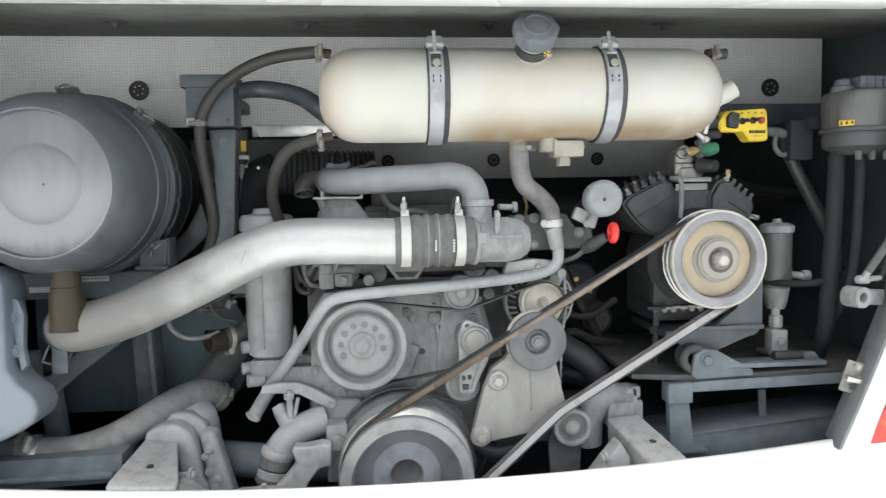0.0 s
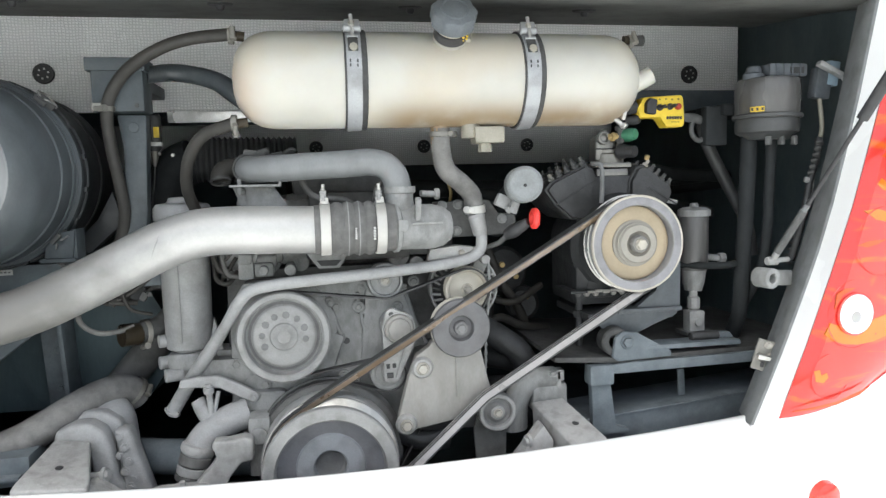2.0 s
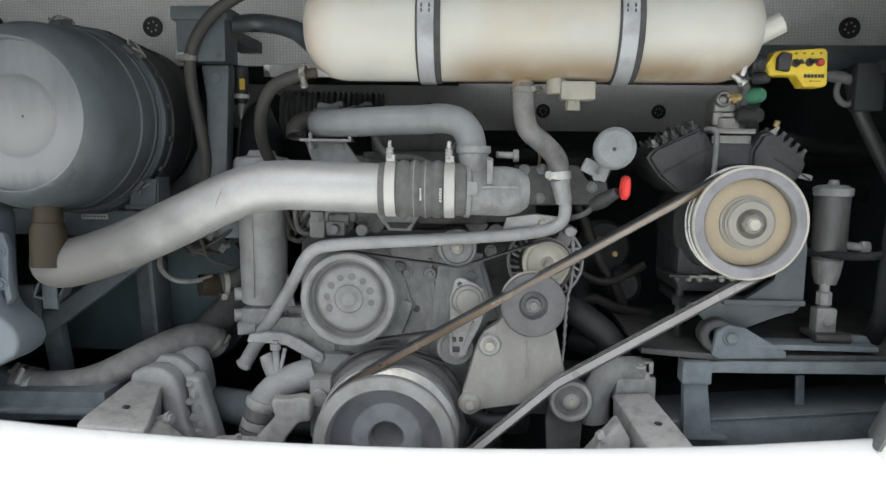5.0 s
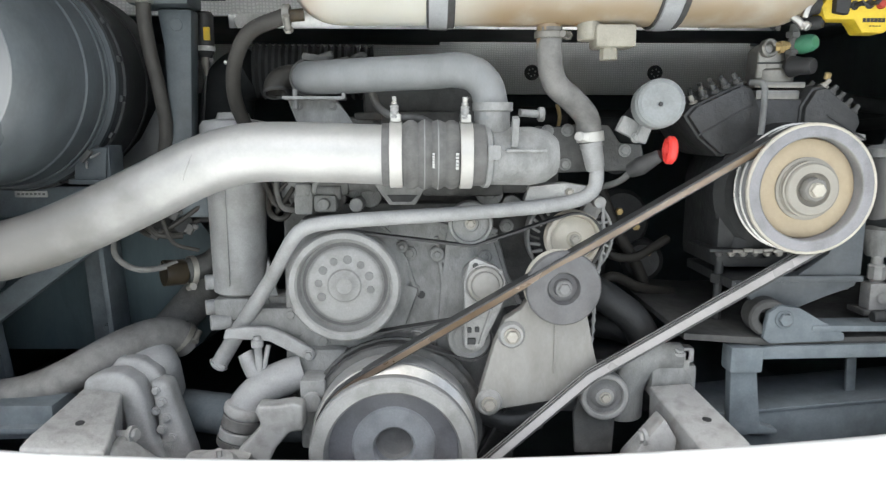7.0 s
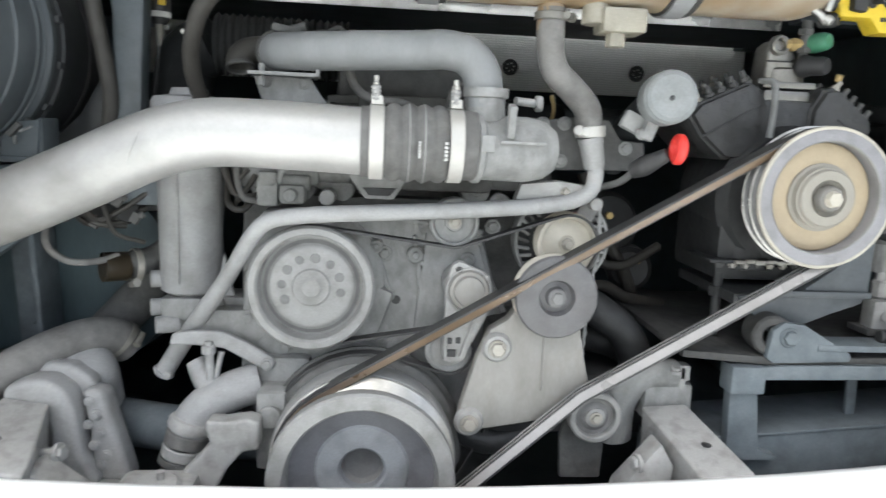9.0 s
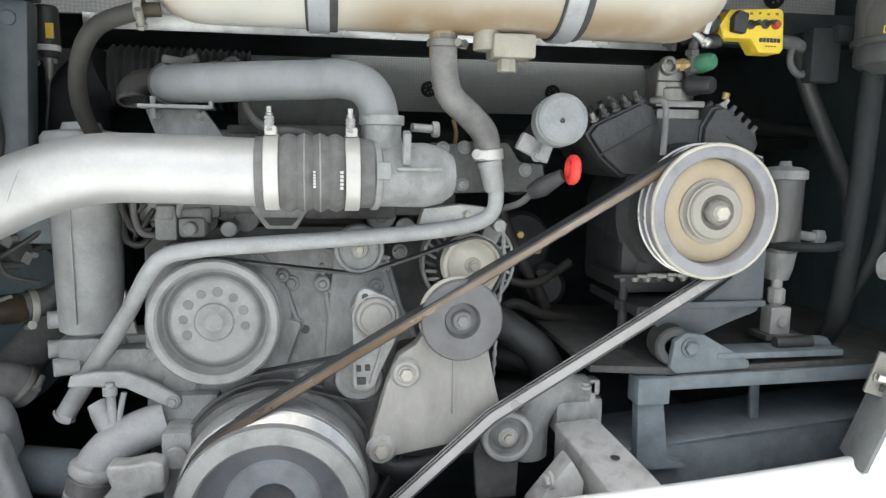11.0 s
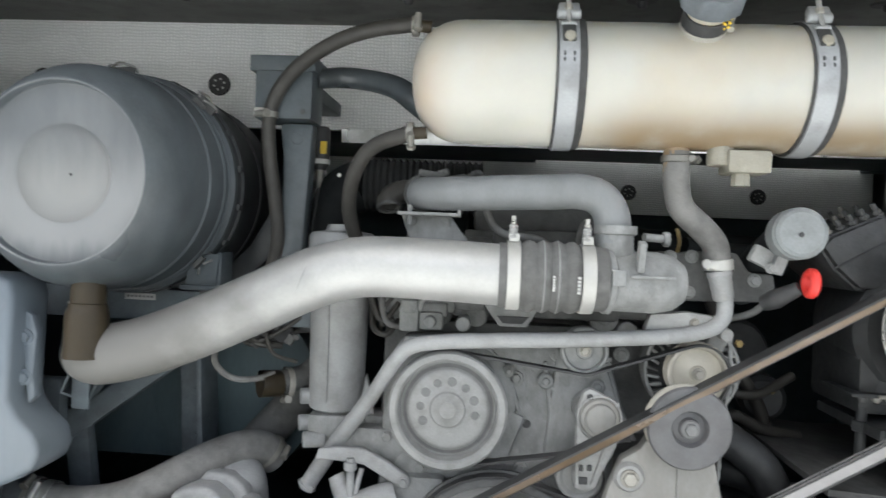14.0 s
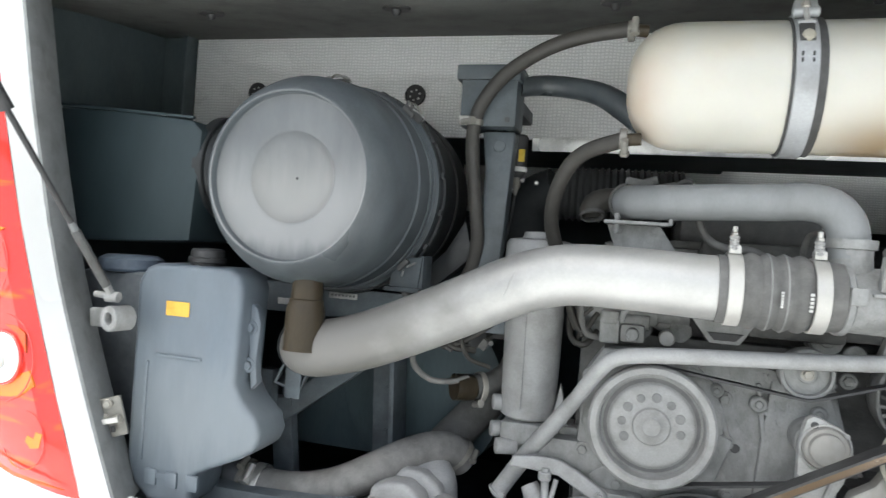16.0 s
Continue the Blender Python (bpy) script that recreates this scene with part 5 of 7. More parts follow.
part("fuel_line", tube([(-0.262, 1.40, 1.225), (-0.25, 1.385, 1.25), (-0.20, 1.38, 1.262), (-0.15, 1.39, 1.258), (-0.10, 1.42, 1.25)], 0.005, 8, 5), M_BLOCK, eng)
part("fuel_line", tube([(-0.30, 1.41, 1.19), (-0.325, 1.40, 1.20), (-0.335, 1.41, 1.25), (-0.31, 1.43, 1.31)], 0.0055, 8, 5), M_BELLOW, eng)
part("bolt_hole", disc(0.008, -0.004, 0.001, (-0.052, 1.404, 1.02), seg=14, bev=0.0005), M_BLKPL, eng)
for x in (-0.30, -0.262, -0.225, -0.19, -0.155):
    part("injector_housing", merge(disc(0.021, -0.09, 0.012, (x + 0.0, 1.46, 1.222 + 0.01 * math.sin(x * 90)), seg=16), hexbolt((x, 1.448, 1.225), 0.009)), M_BLOCK, eng)
part("pump_body", merge(box((-0.26, 1.47, 1.245), (0.13, 0.10, 0.055), 0.012), disc(0.026, -0.05, 0.05, (-0.19, 1.45, 1.25), (1, 0, 0), 20), box((-0.315, 1.46, 1.25), (0.035, 0.07, 0.075), 0.008)), M_BLOCK, eng)
part("bracket", prism([(-0.145, 1.252), (-0.035, 1.252), (-0.062, 1.207), (-0.112, 1.207)], 1.355, 1.367, 0.003), M_BLOCK, eng)
part("bracket_slot", prism([(-0.116, 1.226), (-0.058, 1.226), (-0.070, 1.213), (-0.105, 1.213)], 1.351, 1.3555, 0.001), M_BLKPL, eng)
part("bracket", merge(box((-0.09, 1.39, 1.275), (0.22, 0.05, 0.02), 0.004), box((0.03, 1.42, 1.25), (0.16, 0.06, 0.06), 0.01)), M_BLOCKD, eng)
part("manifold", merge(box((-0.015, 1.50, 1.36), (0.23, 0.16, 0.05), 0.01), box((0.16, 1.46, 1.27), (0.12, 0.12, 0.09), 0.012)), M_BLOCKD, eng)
part("lower_lug", merge(box((-0.262, 1.36, 0.80), (0.05, 0.08, 0.14), 0.008), disc(0.02, 0, 0.012, (-0.262, 1.318, 0.83), seg=16)), M_BLOCK, eng)
part("side_housing", merge(box((-0.345, 1.45, 0.965), (0.14, 0.1, 0.06), 0.012), disc(0.03, -0.06, 0.03, (-0.27, 1.43, 0.925), seg=20), box((-0.25, 1.42, 0.885), (0.10, 0.08, 0.06), 0.015)), M_BLOCK, eng)
part("wiring", tube([(-0.145, 1.36, 1.425), (-0.13, 1.36, 1.39), (-0.10, 1.36, 1.372), (-0.05, 1.36, 1.368), (-0.01, 1.37, 1.345), (0.02, 1.38, 1.325)], 0.007, 10, 5), M_RUBBERG, eng)
part("wiring", tube([(0.03, 1.37, 1.34), (0.025, 1.36, 1.37), (0.035, 1.37, 1.40), (0.06, 1.39, 1.41)], 0.005, 8, 5), M_RUBBERG, eng)
for a, b in (((-0.33, 1.43, 1.30), (-0.345, 1.42, 1.20)), ((-0.31, 1.43, 1.29), (-0.352, 1.41, 1.23)), ((-0.29, 1.43, 1.28), (-0.33, 1.40, 1.19))):
    m1 = (Vector(a) + Vector(b)) / 2 + Vector((-0.03, 0.01, 0.01))
    part("wiring", tube([a, m1, b], 0.004, 8, 6), M_HOSE, eng)
for pts, r in (([(-0.365, 1.44, 1.27), (-0.35, 1.41, 1.225), (-0.33, 1.405, 1.20), (-0.305, 1.42, 1.235)], 0.005),
               ([(-0.355, 1.44, 1.26), (-0.335, 1.41, 1.23), (-0.315, 1.41, 1.245)], 0.004),
               ([(-0.36, 1.45, 1.22), (-0.35, 1.41, 1.185), (-0.325, 1.405, 1.175), (-0.305, 1.43, 1.20)], 0.006),
               ([(-0.345, 1.43, 1.17), (-0.335, 1.41, 1.20), (-0.34, 1.42, 1.25)], 0.0035)):
    part("wiring", tube(pts, r, 8, 6), M_HOSE, eng)
# ribbed dark intake plenum behind the crossover pipe
plen = thing("intake_plenum", (-0.25, 1.6, 1.4), "black ribbed intake hose behind the engine head", "hose")
part("ribbed_wall", lathe([(0.0, 0)] + [(0.054 + 0.007 * (k % 2), 0.007 * k) for k in range(38)] + [(0, 0.266)], (-0.42, 1.62, 1.475), (1, 0.1, 0), 24), M_PLEN, plen)
part("bend", tube([(-0.42, 1.62, 1.475), (-0.47, 1.63, 1.45), (-0.49, 1.64, 1.39), (-0.49, 1.64, 1.30)], 0.058, 20, 5), M_DHOSE, plen)

oc = thing("oil_filter_housing", (-0.43, 1.47, 0.95), "dusty grey cylindrical oil filter housing", "filter")
OX, OY = -0.432, 1.475
part("body", lathe([(0, 0), (0.046, 0), (0.054, 0.006), (0.055, 0.02), (0.060, 0.30), (0.060, 0.33), (0, 0.33)], (OX, OY, 1.01), (0, 0, 1), 36), M_GREYPIPE, oc)
part("lid", lathe([(0.06, 0), (0.067, 0.003), (0.067, 0.03), (0.06, 0.04), (0.035, 0.044), (0.03, 0.056), (0, 0.058)], (OX, OY, 1.325), (0, 0, 1), 30), M_GREYPIPE, oc, "wide lid")
part("seam", box((OX - 0.008, OY - 0.058, 1.17), (0.003, 0.006, 0.27), 0.001), M_GREYPIPE, oc)
part("web", prism([(OX + 0.05, 1.01), (OX + 0.085, 1.0), (OX + 0.065, 1.09)], OY - 0.03, OY - 0.015, 0.003), M_GREYPIPE, oc)
part("base", merge(box((OX + 0.012, OY, 0.985), (0.115, 0.10, 0.045), 0.01), box((OX + 0.09, OY, 0.985), (0.10, 0.08, 0.05), 0.01), box((OX + 0.06, OY + 0.04, 0.955), (0.19, 0.06, 0.07), 0.012)), M_BLOCK, oc)
for at in ((OX - 0.058, OY - 0.02, 0.983), (OX - 0.058, OY - 0.015, 1.035), (OX - 0.04, OY - 0.05, 0.958)):
    part("plug", disc(0.016, -0.03, 0.012, at, (-1, -0.4, 0), 14), M_GREYPIPE, oc)


# ---- pulleys ----
def pulley(name, x, z, y, rows, label, bolt_r=0.0, bolt_mat=M_BOLT, category="pulley"):
    """Rows of (part name, profile of (radius, depth behind y), material, label)."""
    t = thing(name, (x, y, z), label, category)
    for pn, prof, mat, lab in rows:
        part(pn, lathe([(r, -d) for r, d in prof], (x, y, z), (0, -1, 0), 48), mat, t, lab, 30)
    if bolt_r:
        part("bolt", hexbolt((x, y, z), bolt_r), bolt_mat, t)
    return t


CX, CZ = -0.101, 0.767
pulley("crankshaft_pulley", CX, CZ, 1.20, [
    ("outer_ring", [(0.119, 0.03), (0.121, 0.006), (0.125, 0.0), (0.147, 0.0), (0.151, 0.004), (0.152, 0.02), (0.150, 0.026), (0.132, 0.046), (0.132, 0.058)], M_PULLEY, "dusty grey damper ring"),
    ("belt_groove", [(0.132, 0.046), (0.155, 0.066), (0.155, 0.07), (0.152, 0.072), (0.13, 0.072)], M_STEEL, "belt-polished groove"),
    ("web", [(0.079, 0.05), (0.10, 0.046), (0.122, 0.034), (0.122, 0.06)], M_WEB, "dark recessed web"),
    ("hub", [(0.036, 0.075), (0.036, 0.052), (0.04, 0.047), (0.075, 0.047), (0.079, 0.05), (0.079, 0.07)], M_PULLEYB, "blue grey hub"),
    ("hub_bore", [(0, 0.08), (0.03, 0.08), (0.036, 0.072), (0.037, 0.06)], M_PULLEYD, "dark bore"),
    ("middle_pulley", [(0.12, 0.075), (0.150, 0.073), (0.156, 0.075), (0.158, 0.08), (0.158, 0.122), (0.156, 0.13)], M_PULLEY, "dusty middle ring"),
    ("rear_pulley", [(0.156, 0.13)] + [(0.167 + 0.003 * (k % 2), 0.134 + 0.0026 * k) for k in range(9)] + [(0.178, 0.158), (0.178, 0.164), (0.1, 0.166)], M_BLOCKD, "rear multi-rib pulley"),
    ("shaft", [(0.09, 0.07), (0.09, 0.22)], M_BLOCK, ""),
], "large dusty crankshaft damper pulley with a belt groove")
PX, PZ = -0.197, 1.055
pp = pulley("coolant_pump_pulley", PX, PZ, 1.318, [
    ("rim", [(0.086, 0.03), (0.089, 0.004), (0.093, 0.0), (0.103, 0.0), (0.107, 0.004), (0.1075, 0.012), (0.101, 0.016), (0.101, 0.042), (0.107, 0.046), (0.107, 0.05), (0.09, 0.052)], M_PULLEY, "broad dusty rim"),
    ("web", [(0.026, 0.0125), (0.032, 0.014), (0.04, 0.017), (0.055, 0.018), (0.066, 0.017), (0.073, 0.02), (0.078, 0.026), (0.088, 0.028), (0.088, 0.034)], M_PULLEY, "dished web"),
    # dark ring paints the shade in the web's recess
    ("web_shadow", [(0.072, 0.0195), (0.076, 0.0235), (0.082, 0.0262)], M_PULLEYD, "groove shade painted as a dark ring"),
    ("hub", [(0, 0.007), (0.015, 0.007), (0.018, 0.009), (0.030, 0.011), (0.033, 0.0145)], M_PULLEY, ""),
    ("shaft", [(0.04, 0.03), (0.04, 0.1)], M_BLOCK, ""),
], "dusty grey coolant pump pulley with round holes")
for k in range(8):
    a = math.radians(-10 + k * 31)
    part("hole", disc(0.0085 if k % 2 else 0.0075, 0.0, 0.0015, (PX + 0.050 * math.cos(a), 1.3362, PZ + 0.050 * math.sin(a)), seg=14, bev=0.0006), M_PULLEYD, pp)
pulley("compressor_idler", 0.207, 1.066, 1.252, [
    ("front_flange", [(0, 0.0), (0.016, 0.0), (0.018, 0.010), (0.026, 0.012), (0.029, 0.006), (0.030, 0.0), (0.034, -0.001), (0.058, 0.001), (0.066, 0.002), (0.069, 0.006), (0.069, 0.01), (0.052, 0.02)], M_IDLER, "dark dusty flange"),
    ("groove", [(0.052, 0.02), (0.052, 0.024), (0.068, 0.034), (0.069, 0.038), (0.06, 0.04)], M_RIM, "belt-polished groove"),
    ("shaft", [(0.02, 0.03), (0.02, 0.06)], M_BLOCK, ""),
], "grooved dusty idler wheel on the bracket plate", 0.011, M_PULLEYD)
pulley("belt_roller", 0.296, 0.851, 1.275, [
    ("rim", [(0.034, 0.012), (0.035, 0.002), (0.037, 0.0), (0.043, 0.0), (0.046, 0.003), (0.046, 0.03), (0.04, 0.032)], M_PULLEY, "pale worn rim"),
    ("web", [(0.014, 0.003), (0.02, 0.005), (0.026, 0.011), (0.034, 0.012)], M_PULLEYD, "dark web"),
    ("hub", [(0, 0.0), (0.012, 0.0), (0.017, 0.002), (0.018, 0.008), (0.018, 0.06)], M_PULLEY, ""),
], "small steel belt roller", 0.0085)
pulley("upper_idler", 0.043, 1.172, 1.345, [
    ("rim", [(0.034, 0.01), (0.036, 0.0), (0.041, 0.0), (0.043, 0.003), (0.043, 0.028), (0.036, 0.03)], M_BLOCK, ""),
    ("web", [(0.012, 0.002), (0.02, 0.006), (0.034, 0.008)], M_BLOCK, ""),
    ("hub", [(0, 0), (0.014, 0), (0.016, 0.003), (0.016, 0.06)], M_BLOCK, ""),
], "small dusty idler pulley above the belt", 0.008)
tn = pulley("belt_tensioner", 0.043, 0.948, 1.335, [
    ("wheel", [(0.0, 0.001), (0.02, 0.001), (0.03, 0.004), (0.036, 0.001), (0.0415, 0.002), (0.043, 0.006), (0.043, 0.03), (0.03, 0.032)], M_PULLEY, "pale tensioner wheel"),
    ("axle", [(0.014, 0.02), (0.014, 0.075)], M_BLOCK, ""),
], "cast aluminium belt tensioner with a slotted arm")
part("arm", prism([(0.030, 1.062), (0.034, 1.085), (0.040, 1.105), (0.050, 1.112), (0.062, 1.108), (0.075, 1.101), (0.095, 1.093), (0.107, 1.073), (0.110, 1.045), (0.100, 1.010), (0.086, 0.982), (0.073, 0.955), (0.068, 0.938), (0.050, 0.930), (0.030, 0.936), (0.027, 0.955), (0.030, 1.0)], 1.312, 1.334, 0.006), M_CAST, tn, "ribbed cast arm")
part("arm_boss", lathe([(0, 0.021), (0.020, 0.021), (0.025, 0.018), (0.027, 0.011), (0.032, 0.010), (0.0345, 0.006), (0.0355, -0.004)], (0.069, 1.314, 1.062), seg=32), M_PLATE, tn, "round spring housing")
part("arm_lip", ring(0.035, 0.0395, -0.006, 0.003, (0.069, 1.312, 1.062), seg=32), M_CAST, tn)
for x0, x1 in ((0.032, 0.034), (0.082, 0.060)):
    part("arm_rib", beam((x0, 1.310, 1.015), (x1, 1.310, 0.945), 0.006, 0.010, 0.002), M_CAST, tn)
part("arm_slot", merge(box((0.044, 1.3112, 0.951), (0.017, 0.005, 0.013), 0.002), box((0.040, 1.3112, 0.973), (0.009, 0.005, 0.011), 0.002), box((0.055, 1.3112, 0.974), (0.009, 0.005, 0.011), 0.002)), M_BLKPL, tn)
part("arm_hole", disc(0.006, 0, 0.002, (0.051, 1.3113, 1.097), seg=12, bev=0.0005), M_BLKPL, tn)
part("arm_pin", disc(0.005, 0, 0.004, (0.098, 1.312, 1.085), seg=10), M_CAST, tn)
part("arm_base", disc(0.034, -0.08, 0.0, (0.062, 1.335, 1.062), seg=24), M_BLOCK, tn)

alt = pulley("alternator", 0.243, 1.141, 1.345, [
    ("pulley_rim", [(0.043, 0.014), (0.046, 0.002), (0.049, 0.0), (0.054, 0.0), (0.056, 0.003), (0.056, 0.006), (0.05, 0.010), (0.05, 0.03), (0.055, 0.034), (0.05, 0.036)], M_RIM, "worn tan pulley rim"),
    ("pulley_web", [(0, 0.004), (0.012, 0.004), (0.015, 0.008), (0.026, 0.010), (0.036, 0.014), (0.044, 0.014)], M_BOWL, "cream metal pulley web"),
    ("fan", [(0.03, 0.052), (0.075, 0.053), (0.080, 0.056), (0.072, 0.105), (0.03, 0.106)], M_BLKPL, ""),
    ("body", [(0.05, 0.098), (0.079, 0.100), (0.082, 0.105), (0.082, 0.19), (0.07, 0.21), (0, 0.21)], M_BLOCK, "finned alternator body"),
], "alternator with a worn tan pulley", 0.008)
part("cage_ring", ring(0.080, 0.0865, -0.075, -0.036, (0.241, 1.345, 1.141)), M_BLOCK, alt, "bare cage ring")
for k in range(30):
    a = 2 * math.pi * k / 30
    part("cage_bar", box((0.241 + 0.070 * math.cos(a), 1.388, 1.141 + 0.070 * math.sin(a)), (0.022, 0.012, 0.0055), 0.0015, (0, math.degrees(-a) + 18, 0)), M_BLOCK if k % 3 else M_BLOCKD, alt)
part("ear", merge(box((0.285, 1.40, 1.20), (0.035, 0.05, 0.05), 0.008, (0, 30, 0)), disc(0.012, 0, 0.03, (0.29, 1.38, 1.212), seg=14)), M_CAST, alt)

# bracket plate below the idler wheel
bp = thing("idler_bracket", (0.17, 1.29, 0.82), "large dusty cast bracket plate with two bolts", "bracket")
part("plate", prism([(0.055, 0.818), (0.06, 0.86), (0.085, 0.95), (0.105, 1.0), (0.135, 1.02), (0.17, 1.075), (0.245, 1.07), (0.262, 1.0), (0.274, 0.945), (0.284, 0.905), (0.24, 0.868), (0.205, 0.84), (0.10, 0.822), (0.08, 0.806)], 1.288, 1.32, 0.008), M_PLATE, bp)
part("rib", box((0.2, 1.2875, 0.955), (0.005, 0.006, 0.12), 0.002), M_PLATE, bp)
for x, z in ((0.118, 0.971), (0.077, 0.838)):
    part("boss", lathe([(0, 0.010), (0.021, 0.010), (0.025, 0.004), (0.026, 0)], (x, 1.288, z), seg=20), M_CAST, bp)
    part("bolt", hexbolt((x, 1.277, z), 0.0125, washer=1.25), M_BOLT, bp)
part("roller_arm", prism([(0.245, 0.80), (0.262, 0.87), (0.30, 0.89), (0.33, 0.85), (0.325, 0.72), (0.25, 0.72)], 1.315, 1.33, 0.006), M_BLOCKD, bp)
part("foot", merge(box((0.19, 1.42, 0.90), (0.16, 0.20, 0.2), 0.02), tube([(0.06, 1.36, 0.80), (0.12, 1.35, 0.775), (0.18, 1.36, 0.79), (0.22, 1.38, 0.83)], 0.025, 14, 5)), M_COMP, bp)
part("chain_cable", tube([(0.296, 1.355, 1.215), (0.300, 1.355, 1.13), (0.289, 1.355, 1.05), (0.286, 1.352, 0.97), (0.281, 1.35, 0.90)], [0.0025, 0.0048] * 16 + [0.0025], 8, 8), M_BLOCK, bp, "crinkled metal-wrapped cable")

# belts
CPX, CPZ, CPR = 0.635, 1.246, 0.115
line = belt_line([(CX, CZ, 0.135, 1), (CPX, CPZ, 0.097, 1), (0.296, 0.851, 0.068, -1)], 14)
bl = thing("compressor_belt", (0.2, 1.262, 1.0), "worn brown drive belt of the compressor", "belt")


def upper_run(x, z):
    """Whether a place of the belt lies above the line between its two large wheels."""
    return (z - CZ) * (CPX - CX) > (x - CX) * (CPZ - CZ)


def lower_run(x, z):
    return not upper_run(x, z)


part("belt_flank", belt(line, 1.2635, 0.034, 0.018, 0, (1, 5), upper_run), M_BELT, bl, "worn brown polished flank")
# lower run gets a paler copy of the flank: sky sheen in its colour
part("belt_flank", belt(line, 1.2635, 0.034, 0.018, 0, (1, 5), lower_run), M_BELTLOW, bl, "polished flank, greyed by painted sky sheen")
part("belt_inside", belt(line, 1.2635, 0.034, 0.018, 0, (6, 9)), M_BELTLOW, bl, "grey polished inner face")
part("belt_back", belt(line, 1.2635, 0.0342, 0.0182, 0, (2, 3, 4)), M_BELTIN, bl, "black outer cover")
# face 0 is a dark facet, painted as the shadow line beside the flank
part("belt_groove", belt(line, 1.2635, 0.034, 0.018, 0, (0, 7, 8)), M_BELTIN, bl, "black groove and painted shadow line along the inner face")
line2 = belt_line([(PX, PZ, 0.102, 1), (0.043, 1.172, 0.0435, -1), (0.243, 1.141, 0.050, 1), (CX, CZ, 0.170, 1), (0.043, 0.948, 0.0435, -1)], 14)
b2 = thing("ribbed_belt", (-0.1, 1.345, 0.95), "black ribbed belt round pump and alternator", "belt")
part("belt", belt(line2, 1.3445, 0.024, 0.004, 1), M_BELTIN, b2)

# ---- oil filler and dipstick ----
of = thing("oil_filler", (0.35, 1.28, 1.30), "dusty grey oil filler cap on a bent dark tube", "oil filler")
part("filler_cap", lathe([(0, 0.062), (0.033, 0.060), (0.0385, 0.056), (0.039, 0.052), (0.042, 0.048), (0.0425, 0.006), (0.037, 0.0)], (0.364, 1.285, 1.391), (-0.12, -1, 0.05), 26), M_GREYCAP, of, "faceted grey cap", 18)
part("cap_dot", disc(0.004, 0, 0.003, (0.3545, 1.2225, 1.391), (-0.12, -1, 0.05), 10), M_BLKPL, of)
part("tube", tube([(0.362, 1.295, 1.388), (0.36, 1.34, 1.375), (0.35, 1.40, 1.34), (0.34, 1.46, 1.28)], 0.028, 16, 5), M_DHOSE, of)
part("clip", merge(box((0.325, 1.295, 1.352), (0.045, 0.02, 0.03), 0.005, (0, 25, 0)), box((0.345, 1.28, 1.345), (0.02, 0.02, 0.04), 0.004, (0, 20, 0)), hexbolt((0.332, 1.277, 1.335), 0.007)), M_BLOCK, of)
dp = thing("dipstick", (0.36, 1.27, 1.27), "dipstick tube with a bright red pull ring", "dipstick")
part("pull_ring", ring(0.012, 0.0245, -0.008, 0.008, (0.384, 1.25, 1.314), (-0.985, 0.02, 0.05), 24, 0.004), M_RED, dp, "red plastic ring")
part("stick_seat", tube([(0.372, 1.262, 1.305), (0.345, 1.285, 1.285), (0.33, 1.30, 1.275)], [0.011, 0.017, 0.013], 12, 3), M_BLKPL, dp)
part("guide_tube", tube([(0.335, 1.295, 1.278), (0.315, 1.315, 1.255), (0.285, 1.34, 1.242), (0.24, 1.37, 1.225)], 0.006, 10, 4), M_BLOCKD, dp)
nd = thing("wire_tag", (0.225, 1.5, 1.38), "small yellow cable tie on a wire", "cable")
part("tag", tube([(0.222, 1.46, 1.40), (0.228, 1.46, 1.375), (0.226, 1.47, 1.35)], 0.004, 8, 4), M_BRASS, nd)

# ---- service switch box ----
yb = thing("service_panel", (0.76, 1.37, 1.53), "yellow service switch box with black knobs", "control box")
part("housing", prism([(0.71, 1.603), (0.812, 1.609), (0.818, 1.60), (0.822, 1.535), (0.815, 1.528), (0.772, 1.528), (0.755, 1.552), (0.7, 1.552), (0.692, 1.575)], 1.367, 1.41, 0.006), M_YELLOW, yb)
part("cover_cap", prism([(0.71, 1.562), (0.736, 1.558), (0.74, 1.595), (0.72, 1.60), (0.71, 1.588)], 1.35, 1.368, 0.005), M_BLKPL, yb, "black flip cover")
for x, z, a in ((0.752, 1.577, 50), (0.78, 1.579, -35)):
    part("knob", merge(disc(0.0085, 0, 0.006, (x, 1.367, z), seg=16), tube([(x, 1.362, z), (x + 0.005, 1.348, z + 0.001)], [0.004, 0.005], 10, 1), box((x + 0.005, 1.346, z + 0.001), (0.011, 0.006, 0.005), 0.002, (0, a, 0))), M_BLKPL, yb, "black toggle knob")
part("stop_button", lathe([(0, 0.010), (0.006, 0.009), (0.0085, 0.005), (0.0085, 0)], (0.802, 1.367, 1.579), seg=16), M_STOP, yb, "dull red push button")
part("logo_bar", merge(*[box((0.774 + 0.0072 * k, 1.3662, 1.551), (0.0056, 0.002, 0.0075), 0.0005) for k in range(6)]), M_BLKPL, yb, "dark maker's mark bars")
part("print_marks", merge(*[box((0.752 + 0.017 * k, 1.3662, 1.597 + 0.001 * (k % 2)), (0.005, 0.002, 0.004), 0.0005) for k in range(4)], *[box((0.786 + 0.006 * k, 1.3662, 1.5405), (0.004, 0.002, 0.002), 0.0004) for k in range(4)]), M_OLIVE, yb, "faded printed marks")
